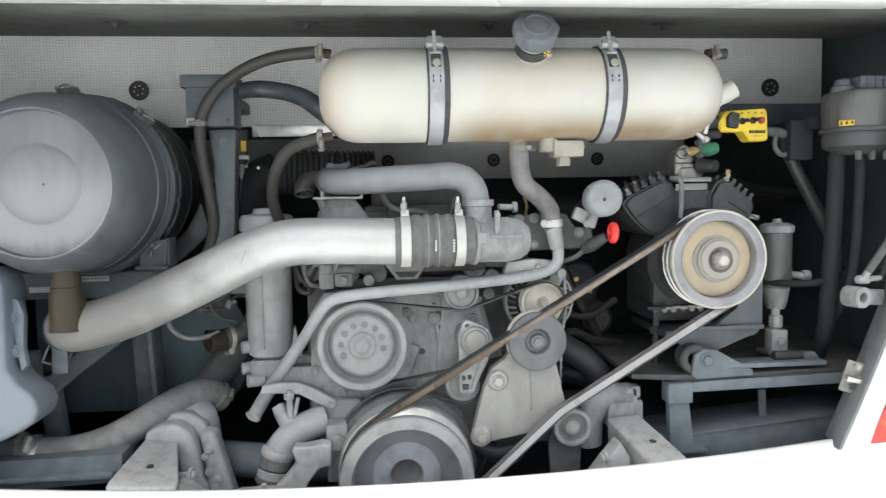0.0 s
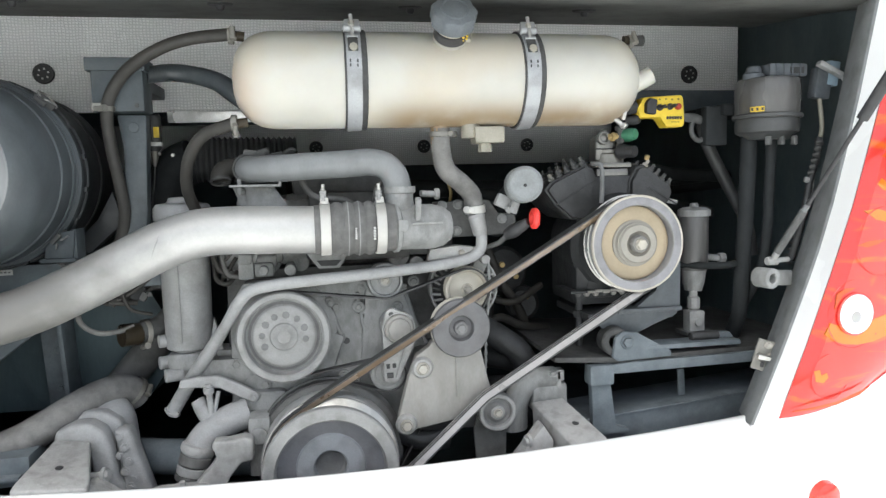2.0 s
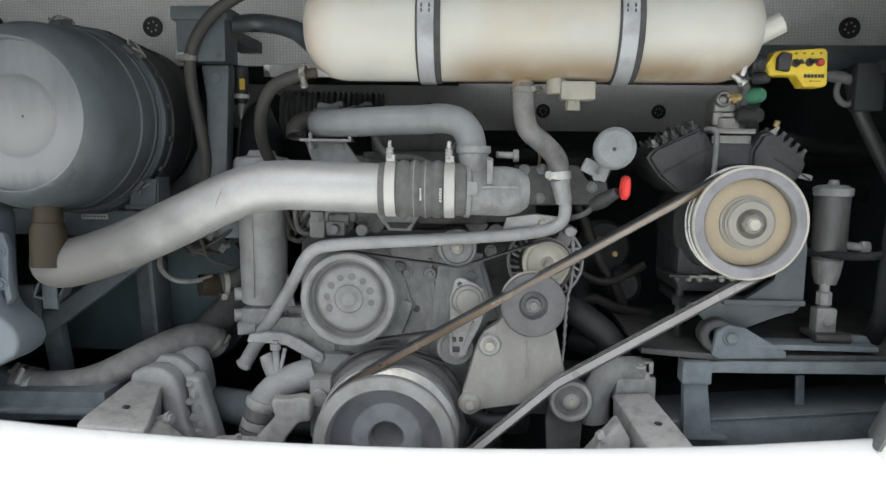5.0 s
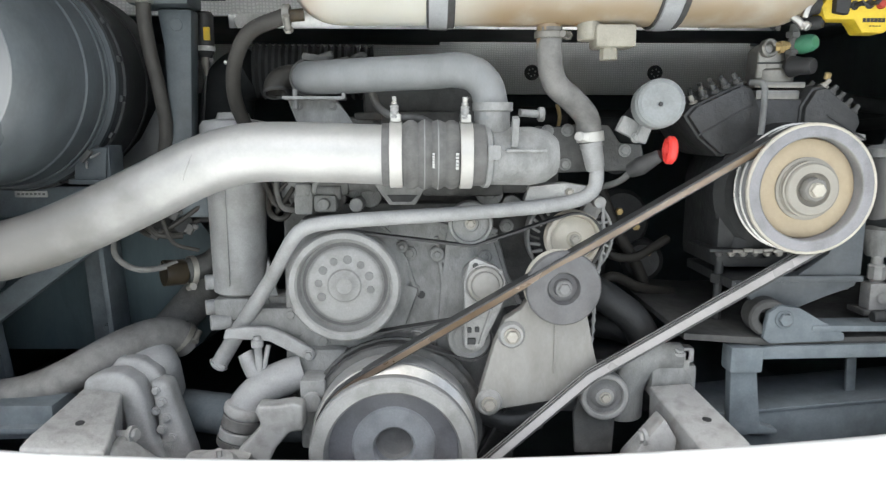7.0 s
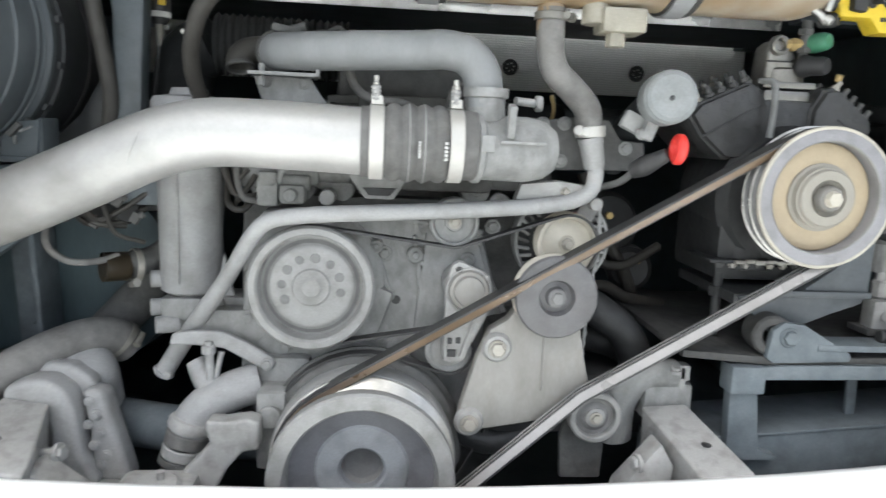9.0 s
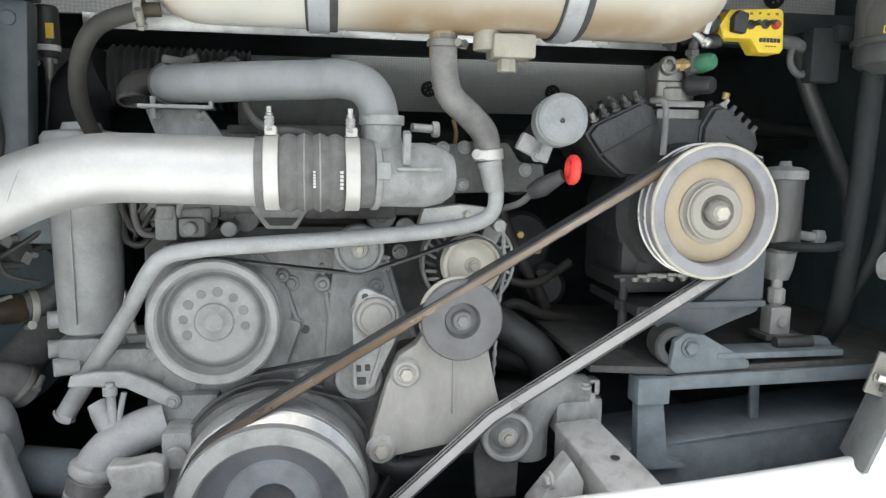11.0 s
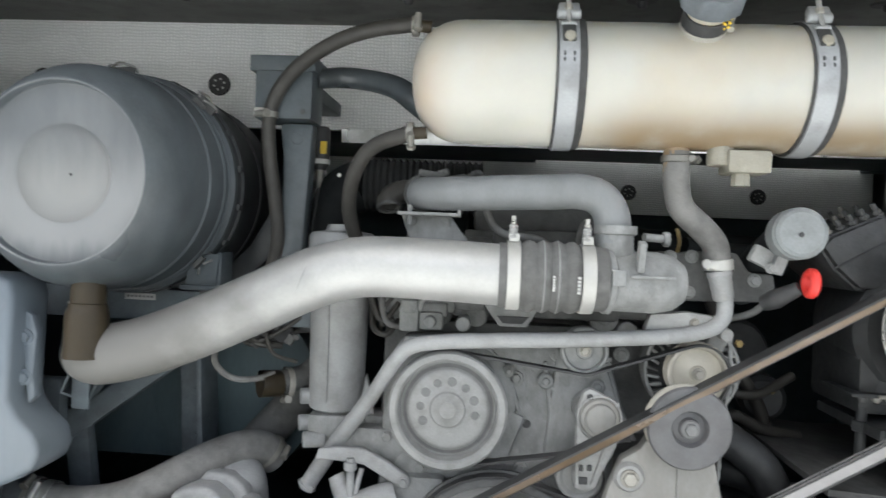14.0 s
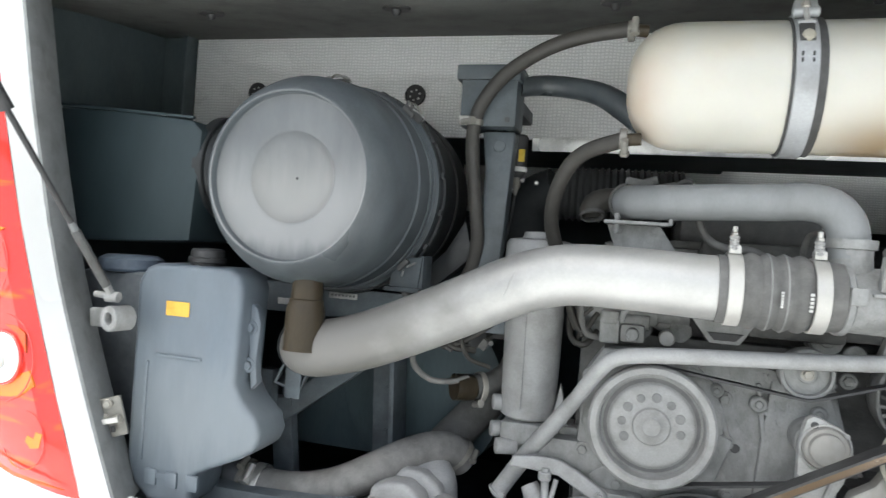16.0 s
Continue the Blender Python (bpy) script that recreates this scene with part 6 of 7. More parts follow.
part("plug", merge(tube([(0.695, 1.385, 1.58), (0.665, 1.385, 1.577)], 0.017, 12, 1), disc(0.019, 0, 0.012, (0.685, 1.385, 1.579), (-1, 0, 0), 14)), M_BLKPL, yb, "black round connector")
part("cable_gland", tube([(0.822, 1.39, 1.555), (0.86, 1.395, 1.552), (0.89, 1.40, 1.545)], [0.011, 0.013, 0.010], 12, 3), M_BLOCKD, yb)
part("cable", tube([(0.86, 1.395, 1.55), (0.852, 1.39, 1.52), (0.86, 1.385, 1.50), (0.88, 1.39, 1.495), (0.905, 1.40, 1.515)], 0.0065, 10, 5), M_BLOCKD, yb, "looped grey sleeve")
part("mount_bar", box((1.0, 1.60, 1.612), (0.50, 0.05, 0.072), 0.006), M_BRACK, yb, "dark mounting rail")
part("mount_arm", merge(box((0.79, 1.50, 1.60), (0.06, 0.22, 0.02), 0.004), box((0.935, 1.45, 1.55), (0.06, 0.04, 0.07), 0.012)), M_DHOSE, yb)

# ---- compressor ----
cp = thing("compressor", (0.66, 1.45, 1.05), "dark two-bank air conditioning compressor with finned heads", "compressor")
part("crankcase", merge(lathe([(0, 0), (0.09, 0), (0.11, 0.012), (0.13, 0.03), (0.135, 0.20), (0.12, 0.22), (0, 0.22)], (0.66, 1.60, 1.23), (0, -1, 0), 32), box((0.655, 1.49, 1.15), (0.24, 0.2, 0.15), 0.02)), M_COMP, cp, "dark oily crankcase")
part("neck", prism([(0.56, 1.26), (0.75, 1.26), (0.72, 1.38), (0.70, 1.41), (0.60, 1.41), (0.585, 1.38)], 1.405, 1.58, 0.012), M_HEAD, cp)
for poly, p0, p1, nrm in (([(0.455, 1.376), (0.472, 1.396), (0.565, 1.44), (0.59, 1.432), (0.606, 1.395), (0.618, 1.335), (0.60, 1.295), (0.528, 1.297), (0.487, 1.332)], (0.478, 1.392), (0.572, 1.441), (-0.46, 0, 0.89)),
                          ([(0.684, 1.395), (0.705, 1.432), (0.728, 1.437), (0.80, 1.380), (0.806, 1.362), (0.795, 1.335), (0.74, 1.29), (0.68, 1.30)], (0.728, 1.433), (0.80, 1.376), (0.62, 0, 0.78))):
    head = part("cylinder_head", merge(prism(poly, 1.40, 1.60, 0.012), prism([(x * 0.9 + 0.1 * sum(q[0] for q in poly) / len(poly), z * 0.9 + 0.1 * sum(q[1] for q in poly) / len(poly)) for x, z in poly], 1.388, 1.41, 0.006)), M_HEAD, cp, "sloping cylinder head")
    nrm = Vector(nrm)
    for row in range(3):
        for k in range(5):
            p = Vector((p0[0], 1.415 + 0.06 * row, p0[1])).lerp(Vector((p1[0], 1.415 + 0.06 * row, p1[1])), (k + 0.3) / 4.6)
            part("head_bolt", merge(hexbolt(p, 0.0085, nrm, high=1.2), tube([p, p + nrm * 0.022], 0.005, 8, 1)), M_BLOCKD if (3 * k + row) % 7 else M_BOLT, head)
    part("head_seam", beam(Vector((p0[0] + 0.004, 1.386, p0[1] - 0.055)), Vector((p1[0] + 0.012, 1.386, p1[1] - 0.045)), 0.004, 0.003, 0.001), M_BLKPL, head)
vb = part("valve_block", merge(box((0.647, 1.45, 1.413), (0.088, 0.07, 0.028), 0.005), box((0.647, 1.45, 1.436), (0.100, 0.082, 0.012), 0.003), lathe([(0, 0), (0.043, 0), (0.043, 0.022), (0.039, 0.026), (0.039, 0.034), (0, 0.036)], (0.647, 1.452, 1.442), (0, 0, 1), 24), prism([(0.603, 1.446), (0.66, 1.446), (0.66, 1.492), (0.645, 1.512), (0.622, 1.518), (0.606, 1.505)], 1.422, 1.475, 0.008, 3)), M_VALVE, cp, "bare worn metal service valve block")
part("seam", box((0.632, 1.4205, 1.478), (0.056, 0.003, 0.003), 0.0008), M_BLKPL, vb)
part("green_cap", lathe([(0, 0.032), (0.012, 0.031), (0.016, 0.024), (0.0185, 0.004), (0.0165, -0.006), (0.012, -0.02)], (0.681, 1.412, 1.511), (0.5, -0.85, 0.1), 18), M_GREEN, vb, "green valve cap")
part("black_cap", lathe([(0, 0.034), (0.0135, 0.033), (0.0165, 0.026), (0.0165, 0.004), (0.019, 0.0), (0.020, -0.012), (0.013, -0.02), (0.011, -0.04)], (0.672, 1.40, 1.470), (0.5, -0.85, -0.05), 18), M_BLKPL, vb, "black valve cap")
part("port_cap", lathe([(0, 0.02), (0.010, 0.019), (0.013, 0.012), (0.013, -0.012)], (0.69, 1.392, 1.549), (0.7, -0.7, 0), 16), M_BLKPL, vb, "small black port cap")
part("valve_stem", merge(tube([(0.665, 1.415, 1.475), (0.667, 1.41, 1.55)], 0.009, 10, 1), disc(0.014, -0.006, 0.006, (0.666, 1.412, 1.53), (0, 0, 1), 6), disc(0.013, -0.005, 0.005, (0.666, 1.412, 1.498), (0, 0, 1), 6)), M_BLOCKD, vb, "dark valve stem")
part("tag_plate", box((0.812, 1.42, 1.338), (0.034, 0.012, 0.012), 0.002, (0, 12, 0)), M_CAST, cp, "small bare tag plate")
part("brass_fitting", merge(tube([(0.636, 1.42, 1.508), (0.662, 1.415, 1.509)], 0.010, 8, 1), disc(0.013, -0.005, 0.005, (0.648, 1.418, 1.508), (1, 0, 0), 6)), M_BRASS, vb)
part("lifting_eye", ring(0.010, 0.018, -0.008, 0.008, (0.624, 1.420, 1.506), (0.15, -1, 0.1), 20, 0.004), M_VALVE, vb, "bare lifting eye")
part("pressure_pipe", tube([(0.585, 1.40, 1.44), (0.598, 1.375, 1.435), (0.60, 1.37, 1.40), (0.598, 1.37, 1.34)], 0.006, 10, 5), M_BLOCK, cp)
part("brass_tip", disc(0.007, 0, 0.014, (0.742, 1.42, 1.447), (0.2, -0.3, 1), 8), M_BRASS, cp)
part("sight_hose", tube([(0.72, 1.48, 1.42), (0.80, 1.55, 1.43), (0.95, 1.65, 1.41), (1.15, 1.7, 1.40)], 0.018, 12, 5), M_DHOSE, cp, "black refrigerant hose")
part("sight_hose", tube([(0.66, 1.5, 1.40), (0.74, 1.6, 1.40), (0.9, 1.75, 1.33), (1.15, 1.8, 1.28)], 0.022, 12, 5), M_DHOSE, cp, "black refrigerant hose")
part("oil_flange", merge(disc(0.05, -0.05, 0.0, (0.60, 1.42, 1.09), (0, -0.2, -1), 20), box((0.60, 1.43, 1.115), (0.17, 0.12, 0.007), 0.003)), M_COMP, cp, "dark oily flange")
for k in range(7):
    part("flange_bolt", hexbolt((0.535 + 0.024 * k, 1.375, 1.108), 0.006, (0, 0, -1)), M_VALVE if k % 3 else M_BLOCKD, cp)
for k in range(6):
    part("flange_lip", box((0.568 + 0.02 * k, 1.366, 1.1155 + 0.002 * (k % 2)), (0.0196, 0.006, 0.007 + 0.001 * (k % 3)), 0.002), M_VALVE, cp, "scraped bright lip")
part("pipe_stub", merge(tube([(0.548, 1.40, 1.09), (0.548, 1.40, 0.97)], 0.009, 10, 1), disc(0.016, 0, 0.02, (0.548, 1.40, 1.045), (0, 0, 1), 6)), M_COMP, cp)
M_HUB = material("dusty_hub", (0.30, 0.282, 0.245), 0.5, 0.2, dust=0.3, dust_color=(0.34, 0.32, 0.275), grain=0.15, scale=40, grime=0.4)
pr = [
    ("front_rim", [(0.0905, 0.032), (0.0915, 0.003), (0.093, 0.0008), (0.1105, 0.0008), (0.111, 0.001)], M_RIMGREY, "grey pulley rim"),
    ("inner_edge", [(0.0902, 0.006), (0.0912, 0.0015), (0.0928, 0.0004)], M_PULLEY, ""),
    ("rim_edge", [(0.1105, 0.0006), (0.112, -0.0004), (0.1145, 0.0), (0.116, 0.002), (0.116, 0.006), (0.113, 0.008)], M_RIM, "worn pale edge"),
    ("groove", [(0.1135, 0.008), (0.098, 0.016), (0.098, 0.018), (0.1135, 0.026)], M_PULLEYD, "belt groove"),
    ("ridge", [(0.1125, 0.0265), (0.1162, 0.0275), (0.1162, 0.0305), (0.1125, 0.0315)], M_STEEL, "polished ridge"),
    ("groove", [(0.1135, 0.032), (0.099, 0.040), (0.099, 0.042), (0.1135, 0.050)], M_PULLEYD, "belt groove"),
    ("ridge", [(0.1125, 0.0505), (0.1162, 0.0515), (0.1162, 0.0545), (0.10, 0.060)], M_STEEL, "polished ridge"),
    ("face", [(0.042, 0.021), (0.055, 0.0215), (0.080, 0.0225), (0.088, 0.025), (0.091, 0.030)], M_TAN, "dusty tan face"),
    ("hub", [(0.028, 0.0), (0.030, -0.004), (0.044, -0.004), (0.0465, -0.001), (0.047, 0.003), (0.050, 0.004), (0.050, 0.012), (0.051, 0.0125), (0.051, 0.016), (0.056, 0.017), (0.056, 0.024)], M_HUB, "turned hub"),
    ("hub_dish", [(0, 0.007), (0.020, 0.006), (0.026, 0.003), (0.029, -0.001)], M_HUB, ""),
    ("shaft", [(0.035, 0.03), (0.05, 0.05), (0.05, 0.2)], M_BLOCKD, ""),
]
py = 1.240
cpul = pulley("compressor_pulley", CPX, CPZ, py, pr, "double-groove clutch pulley with a dusty tan face", 0.0)
part("hub_nut", lathe([(0, 0.012), (0.019, 0.012), (0.0215, 0.009), (0.0215, -0.006)], (CPX, py - 0.002, CPZ), (0, -1, 0), 8), M_PLATE, cpul)
part("bolt", hexbolt((CPX, py - 0.014, CPZ), 0.013, washer=1.05), M_RIM, cpul, "yellow passivated bolt")

cr = thing("compressor_cradle", (0.66, 1.4, 0.95), "dark steel cradle plate under the compressor", "bracket")
part("front_plate", prism([(0.55, 1.06), (0.60, 1.005), (0.625, 0.995), (0.72, 1.035), (0.775, 1.055), (0.785, 1.08), (0.785, 1.19), (0.77, 1.26), (0.745, 1.26), (0.72, 1.12), (0.66, 1.075)], 1.315, 1.335, 0.004), M_CRADLE, cr)
part("base", box((0.66, 1.45, 1.055), (0.23, 0.24, 0.02), 0.004), M_COMP, cr)
part("ledge", box((0.70, 1.33, 1.072), (0.17, 0.05, 0.012), 0.003), M_CRADLE, cr)
part("bush_eye", ring(0.017, 0.036, -0.03, 0.02, (0.60, 1.30, 1.002), (-0.1, -1, 0), 28, 0.004), M_RUBBER, cr, "black rubber bush")
tb = thing("compressor_table", (0.75, 1.5, 0.75), "dark blue grey steel table that carries the compressor", "stand")
part("tabletop", prism([(0.44, 0.962), (0.62, 0.948), (1.15, 0.962), (1.15, 0.975), (0.62, 0.963), (0.44, 0.975)], 1.28, 1.8, 0.003), M_RUBBER, tb, "oily dark table top")
part("front_flange", prism([(0.53, 0.925), (1.15, 0.935), (1.15, 0.962), (0.62, 0.952), (0.53, 0.945)], 1.27, 1.282, 0.003), M_FRAME, tb)
part("swing_arm", prism([(0.585, 0.965), (0.592, 1.015), (0.612, 1.03), (0.65, 1.025), (0.69, 1.002), (0.74, 0.975), (0.74, 0.96), (0.60, 0.955)], 1.272, 1.288, 0.006), M_FRAME, tb, "rounded lug round the bush")
part("pivot_bolt", hexbolt((0.622, 1.272, 1.003), 0.013), M_FRAME, tb)
part("rim_plate", merge(box((0.80, 1.30, 0.985), (0.25, 0.06, 0.012), 0.003), prism([(0.82, 0.985), (0.93, 0.985), (0.915, 1.005), (0.84, 1.01)], 1.30, 1.32, 0.004)), M_FRAME, tb)
for x, z in ((0.825, 1.0), (0.86, 1.0)):
    part("stop_bolt", merge(disc(0.012, -0.02, 0.02, (x, 1.30, z), (1, 0, 0), 12)), M_BLKPL, tb)
part("corner_block", box((0.557, 1.29, 0.925), (0.062, 0.045, 0.05), 0.006), M_FRAME, tb)
part("leg", prism([(0.535, 0.905), (0.585, 0.905), (0.60, 0.79), (0.635, 0.78), (0.635, 0.77), (0.54, 0.77)], 1.285, 1.31, 0.004), M_FRAME, tb)
part("leg", prism([(1.05, 0.93), (1.10, 0.93), (1.10, 0.80), (1.05, 0.80)], 1.30, 1.33, 0.004), M_FRAME, tb)
part("brace", beam((0.81, 1.36, 0.90), (0.815, 1.36, 0.81), 0.02, 0.01), M_FRAME, tb)
part("rail", prism([(0.42, 0.70), (1.24, 0.76), (1.24, 0.865), (0.42, 0.79)], 1.31, 1.40, 0.006), M_FRAME, tb, "heavy lower frame rail")
part("rail_top", prism([(0.48, 0.795), (1.24, 0.862), (1.24, 0.869), (0.48, 0.802)], 1.305, 1.47, 0.003), M_FRAME, tb)

dr = thing("pressure_cylinder", (0.868, 1.4, 0.99), "dusty grey hydraulic cylinder with a threaded rod", "cylinder")
part("body", lathe([(0, 0), (0.034, 0), (0.037, 0.01), (0.037, 0.15), (0.032, 0.158), (0, 0.158)], (0.868, 1.40, 1.155), (0, 0, 1), 26), M_RES, dr)
part("lid", lathe([(0.035, -0.012), (0.042, -0.01), (0.042, 0.006), (0.03, 0.012), (0.012, 0.014), (0.01, 0.024), (0, 0.024)], (0.868, 1.40, 1.308), (0, 0, 1), 10), M_BLOCK, dr)
part("lower_block", merge(lathe([(0, 0), (0.022, 0), (0.028, 0.02), (0.034, 0.06), (0, 0.06)], (0.868, 1.40, 1.10), (0, 0, 1), 20), tube([(0.89, 1.385, 1.19), (0.935, 1.375, 1.185)], 0.009, 10, 1), disc(0.015, 0, 0.018, (0.925, 1.377, 1.186), (1, -0.1, 0), 6)), M_BLOCK, dr)
part("rod", tube([(0.862, 1.39, 1.11), (0.862, 1.388, 1.0)], 0.011, 12, 1), M_CAST, dr)
part("nut", merge(box((0.862, 1.385, 1.022), (0.044, 0.036, 0.055), 0.005), disc(0.011, 0, 0.004, (0.864, 1.366, 1.02), seg=12), lathe([(0.012, 0), (0.017, 0.004), (0.017, 0.03), (0.012, 0.034)], (0.862, 1.388, 1.052), (0, 0, 1), 8)), M_CAST, dr, "bare clevis nut")
part("foot", box((0.868, 1.39, 0.99), (0.08, 0.06, 0.012), 0.003), M_BLOCKD, dr)

rs = thing("steering_reservoir", (0.985, 1.3, 1.48), "grey plastic steering fluid reservoir with a flat cap", "reservoir")
RX, RY = 1.003, 1.295
part("upper_bowl", lathe([(0, 0), (0.074, 0), (0.076, 0.006), (0.0755, 0.03), (0.0765, 0.034), (0.0765, 0.066), (0.0745, 0.081), (0.070, 0.088), (0.06, 0.091), (0, 0.091)], (RX, RY, 1.547), (0, 0, 1), 40), M_RES, rs, "smoked grey upper bowl")
part("rim", ring(0.07, 0.0815, -0.006, 0.005, (RX, RY, 1.545), (0, 0, 1), 40), M_RESD, rs)
part("lower_bowl", lathe([(0, 0), (0.052, 0), (0.060, 0.010), (0.068, 0.014), (0.074, 0.018), (0.0755, 0.036), (0.073, 0.054), (0, 0.054)], (RX, RY, 1.488), (0, 0, 1), 40), M_RESD, rs, "dark dusty lower bowl")
part("cap", merge(box((RX + 0.024, RY, 1.653), (0.102, 0.095, 0.032), 0.007), *[box((RX - 0.010 + 0.021 * k, RY - 0.0475, 1.653), (0.004, 0.006, 0.03), 0.0015) for k in range(4)], lathe([(0, 0), (0.026, 0), (0.026, 0.012), (0.019, 0.016), (0.017, 0.028), (0.012, 0.032), (0, 0.032)], (RX - 0.046, RY - 0.01, 1.634), (0, 0, 1), 18)), M_BLUEBLK, rs, "flat blue grey cap")
part("cap_recess", box((RX + 0.045, RY - 0.0485, 1.652), (0.036, 0.003, 0.016), 0.001), M_BLKPL, rs)
part("label", box((RX - 0.0592, RY - 0.048, 1.559), (0.033, 0.003, 0.013), 0.001, (0, 0, -51)), M_YLAB, rs, "small yellow sticker with dark marks")
part("label_marks", merge(*[box((RX - 0.0675 + 0.0075 * k, RY - 0.0400 - 0.0093 * k, 1.559), (0.005, 0.002, 0.007), 0.0005, (0, 0, -51)) for k in range(3)]), M_BLKPL, rs)
for k in range(3):
    part("port", disc(0.008, -0.01, 0.012, (RX - 0.03 + 0.035 * k, RY - 0.05, 1.485), (0, 0, -1), 8), M_BLOCKD, rs)
part("bracket", merge(box((RX - 0.09, RY + 0.09, 1.53), (0.06, 0.03, 0.10), 0.006), box((RX - 0.03, RY + 0.16, 1.57), (0.10, 0.20, 0.03), 0.006)), M_DHOSE, rs)
part("suction_hose", tube([(0.965, 1.31, 1.50), (0.962, 1.31, 1.40), (0.958, 1.31, 1.28), (0.955, 1.315, 1.17), (0.965, 1.34, 1.05), (0.97, 1.38, 0.98)], 0.0195, 16, 4), M_DHOSE, rs, "thick black hose")
part("return_hose", tube([(1.012, 1.29, 1.49), (1.01, 1.29, 1.38), (1.008, 1.295, 1.25), (1.0, 1.31, 1.15), (0.98, 1.36, 1.05)], 0.0125, 12, 4), M_DHOSE, rs)
hose("slanting_hose", [(0.905, 1.44, 1.56), (0.918, 1.445, 1.525), (0.938, 1.455, 1.485), (0.98, 1.462, 1.415), (1.03, 1.468, 1.335), (1.07, 1.475, 1.27), (1.10, 1.49, 1.18)], 0.0165, M_RESD, "dusty grey slanting hose")
hose("rail_hose", [(0.95, 1.32, 1.18), (0.905, 1.31, 1.175), (0.86, 1.36, 1.17), (0.80, 1.45, 1.17)], 0.009, M_DHOSE, "thin black hose beside the reservoir")

# ---- air filter and its duct ----
FX, FZ = -0.838, 1.443
af = thing("air_filter", (FX, 1.45, 1.25), "large dusty round air filter housing with a dished lid", "air filter")
part("canister", lathe([(0, -0.29), (0.16, -0.29), (0.195, -0.28), (0.206, -0.25), (0.208, -0.05), (0.212, -0.03), (0.212, 0.0), (0.19, 0.004)], (FX, 1.40, FZ), (0, -1, 0), 64), M_FILTERD, af, "dark canister")
part("lid", lathe([(0.19, -0.012), (0.210, -0.008), (0.213, 0.0), (0.212, 0.010), (0.205, 0.016), (0.203, 0.05), (0.201, 0.095), (0.198, 0.098), (0.196, 0.13), (0.193, 0.16), (0.190, 0.178), (0.180, 0.20), (0.158, 0.234), (0.153, 0.2385), (0.150, 0.238), (0.148, 0.235), (0.1475, 0.222)], (FX, 1.40, FZ), (0, -1, 0), 64), M_FILTER, af, "grey plastic lid")
part("face_dish", lathe([(0, 0.194), (0.045, 0.1955), (0.066, 0.2005), (0.078, 0.2085), (0.082, 0.2135)], (FX, 1.40, FZ), (0, -1, 0), 64), M_FACE, af, "dished centre under pale dust")
part("lid_face", lathe([(0.082, 0.2135), (0.087, 0.2165), (0.12, 0.219), (0.142, 0.220), (0.1465, 0.221), (0.1475, 0.223)], (FX, 1.40, FZ), (0, -1, 0), 64), M_FACERING, af, "darker ring round the dish")
part("face_dot", disc(0.0025, 0, 0.002, (FX, 1.206, FZ), seg=8, bev=0.0005), M_BLKPL, af)
# thin paler ring paints the light that catches on the lid's lip
part("lip_highlight", ring(0.1488, 0.1522, 0.2365, 0.2396, (FX, 1.40, FZ), seg=64, bev=0.001), M_FACERING, af, "pale lip ring with caught light painted on")
def filter_clip(a):
    """A wire toggle clip across the lid's seam at the angle a."""
    out, along, fore = Vector((math.cos(a), 0, math.sin(a))), Vector((-math.sin(a), 0, math.cos(a))), Vector((0, -1, 0))
    p = Vector((FX, 1.39, FZ)) + out * 0.213
    plate = part("clip", merge(beam(p - along * 0.024 + out * 0.003, p + along * 0.024 + out * 0.003, 0.020, 0.006, 0.002), beam(p - along * 0.014 + fore * 0.022, p + along * 0.014 + fore * 0.022, 0.010, 0.010, 0.003)), M_BLOCKD, af, "dull wire clip")
    for s in (-1, 1):
        part("clip_wire", tube([p + along * 0.02 * s - fore * 0.018 + out * 0.004, p + along * 0.023 * s + out * 0.011, p + along * 0.017 * s + fore * 0.018 + out * 0.013, p + along * 0.005 * s + fore * 0.028 + out * 0.010], 0.0021, 8, 5), M_CAST, plate)
    part("clip_lever", tube([p - along * 0.02 + fore * 0.004 + out * 0.012, p + fore * 0.012 + out * 0.018, p + along * 0.02 + fore * 0.004 + out * 0.012], 0.0026, 8, 4), M_CLAMP, plate)
    for s in (-1, 1):
        part("clip_rivet", disc(0.0035, 0, 0.004, p + along * 0.012 * s - fore * 0.006 + out * 0.006, out, 8), M_CAST, plate)


for a in (-43, 47, 95, 150, 205):
    filter_clip(math.radians(a))
for k in range(2):
    part("rim_ridge", ring(0.2, 0.209 - 0.002 * k, 0.022 + 0.017 * k, 0.026 + 0.017 * k, (FX, 1.40, FZ), seg=64, bev=0.0015), M_FILTER, af, "dusty moulded ridge")
for k in range(9):
    a = math.radians(-70 + 20 * k)
    part("rim_tab", box((FX + 0.213 * math.cos(a), 1.417, FZ + 0.213 * math.sin(a)), (0.008, 0.014, 0.012), 0.002, (0, -math.degrees(a), 0)), M_FILTERD, af)
part("band", ring(0.208, 0.216, -0.034, -0.024, (FX, 1.40, FZ), seg=64), M_FILTERD, af)
part("hoop", ring(0.206, 0.2105, -0.16, -0.145, (FX, 1.40, FZ), seg=64), M_BLKPL, af)
dv = part("dust_valve", lathe([(0.026, -0.02), (0.029, 0.004), (0.029, 0.024), (0.0315, 0.026), (0.0315, 0.032), (0.0335, 0.036), (0.0355, 0.044), (0.0355, 0.108), (0.0365, 0.118), (0.0325, 0.118), (0.031, 0.09), (0, 0.075)], (-0.815, 1.232, 1.25), (0, -0.05, -1), 28), M_BROWN, af, "brown rubber dust valve")
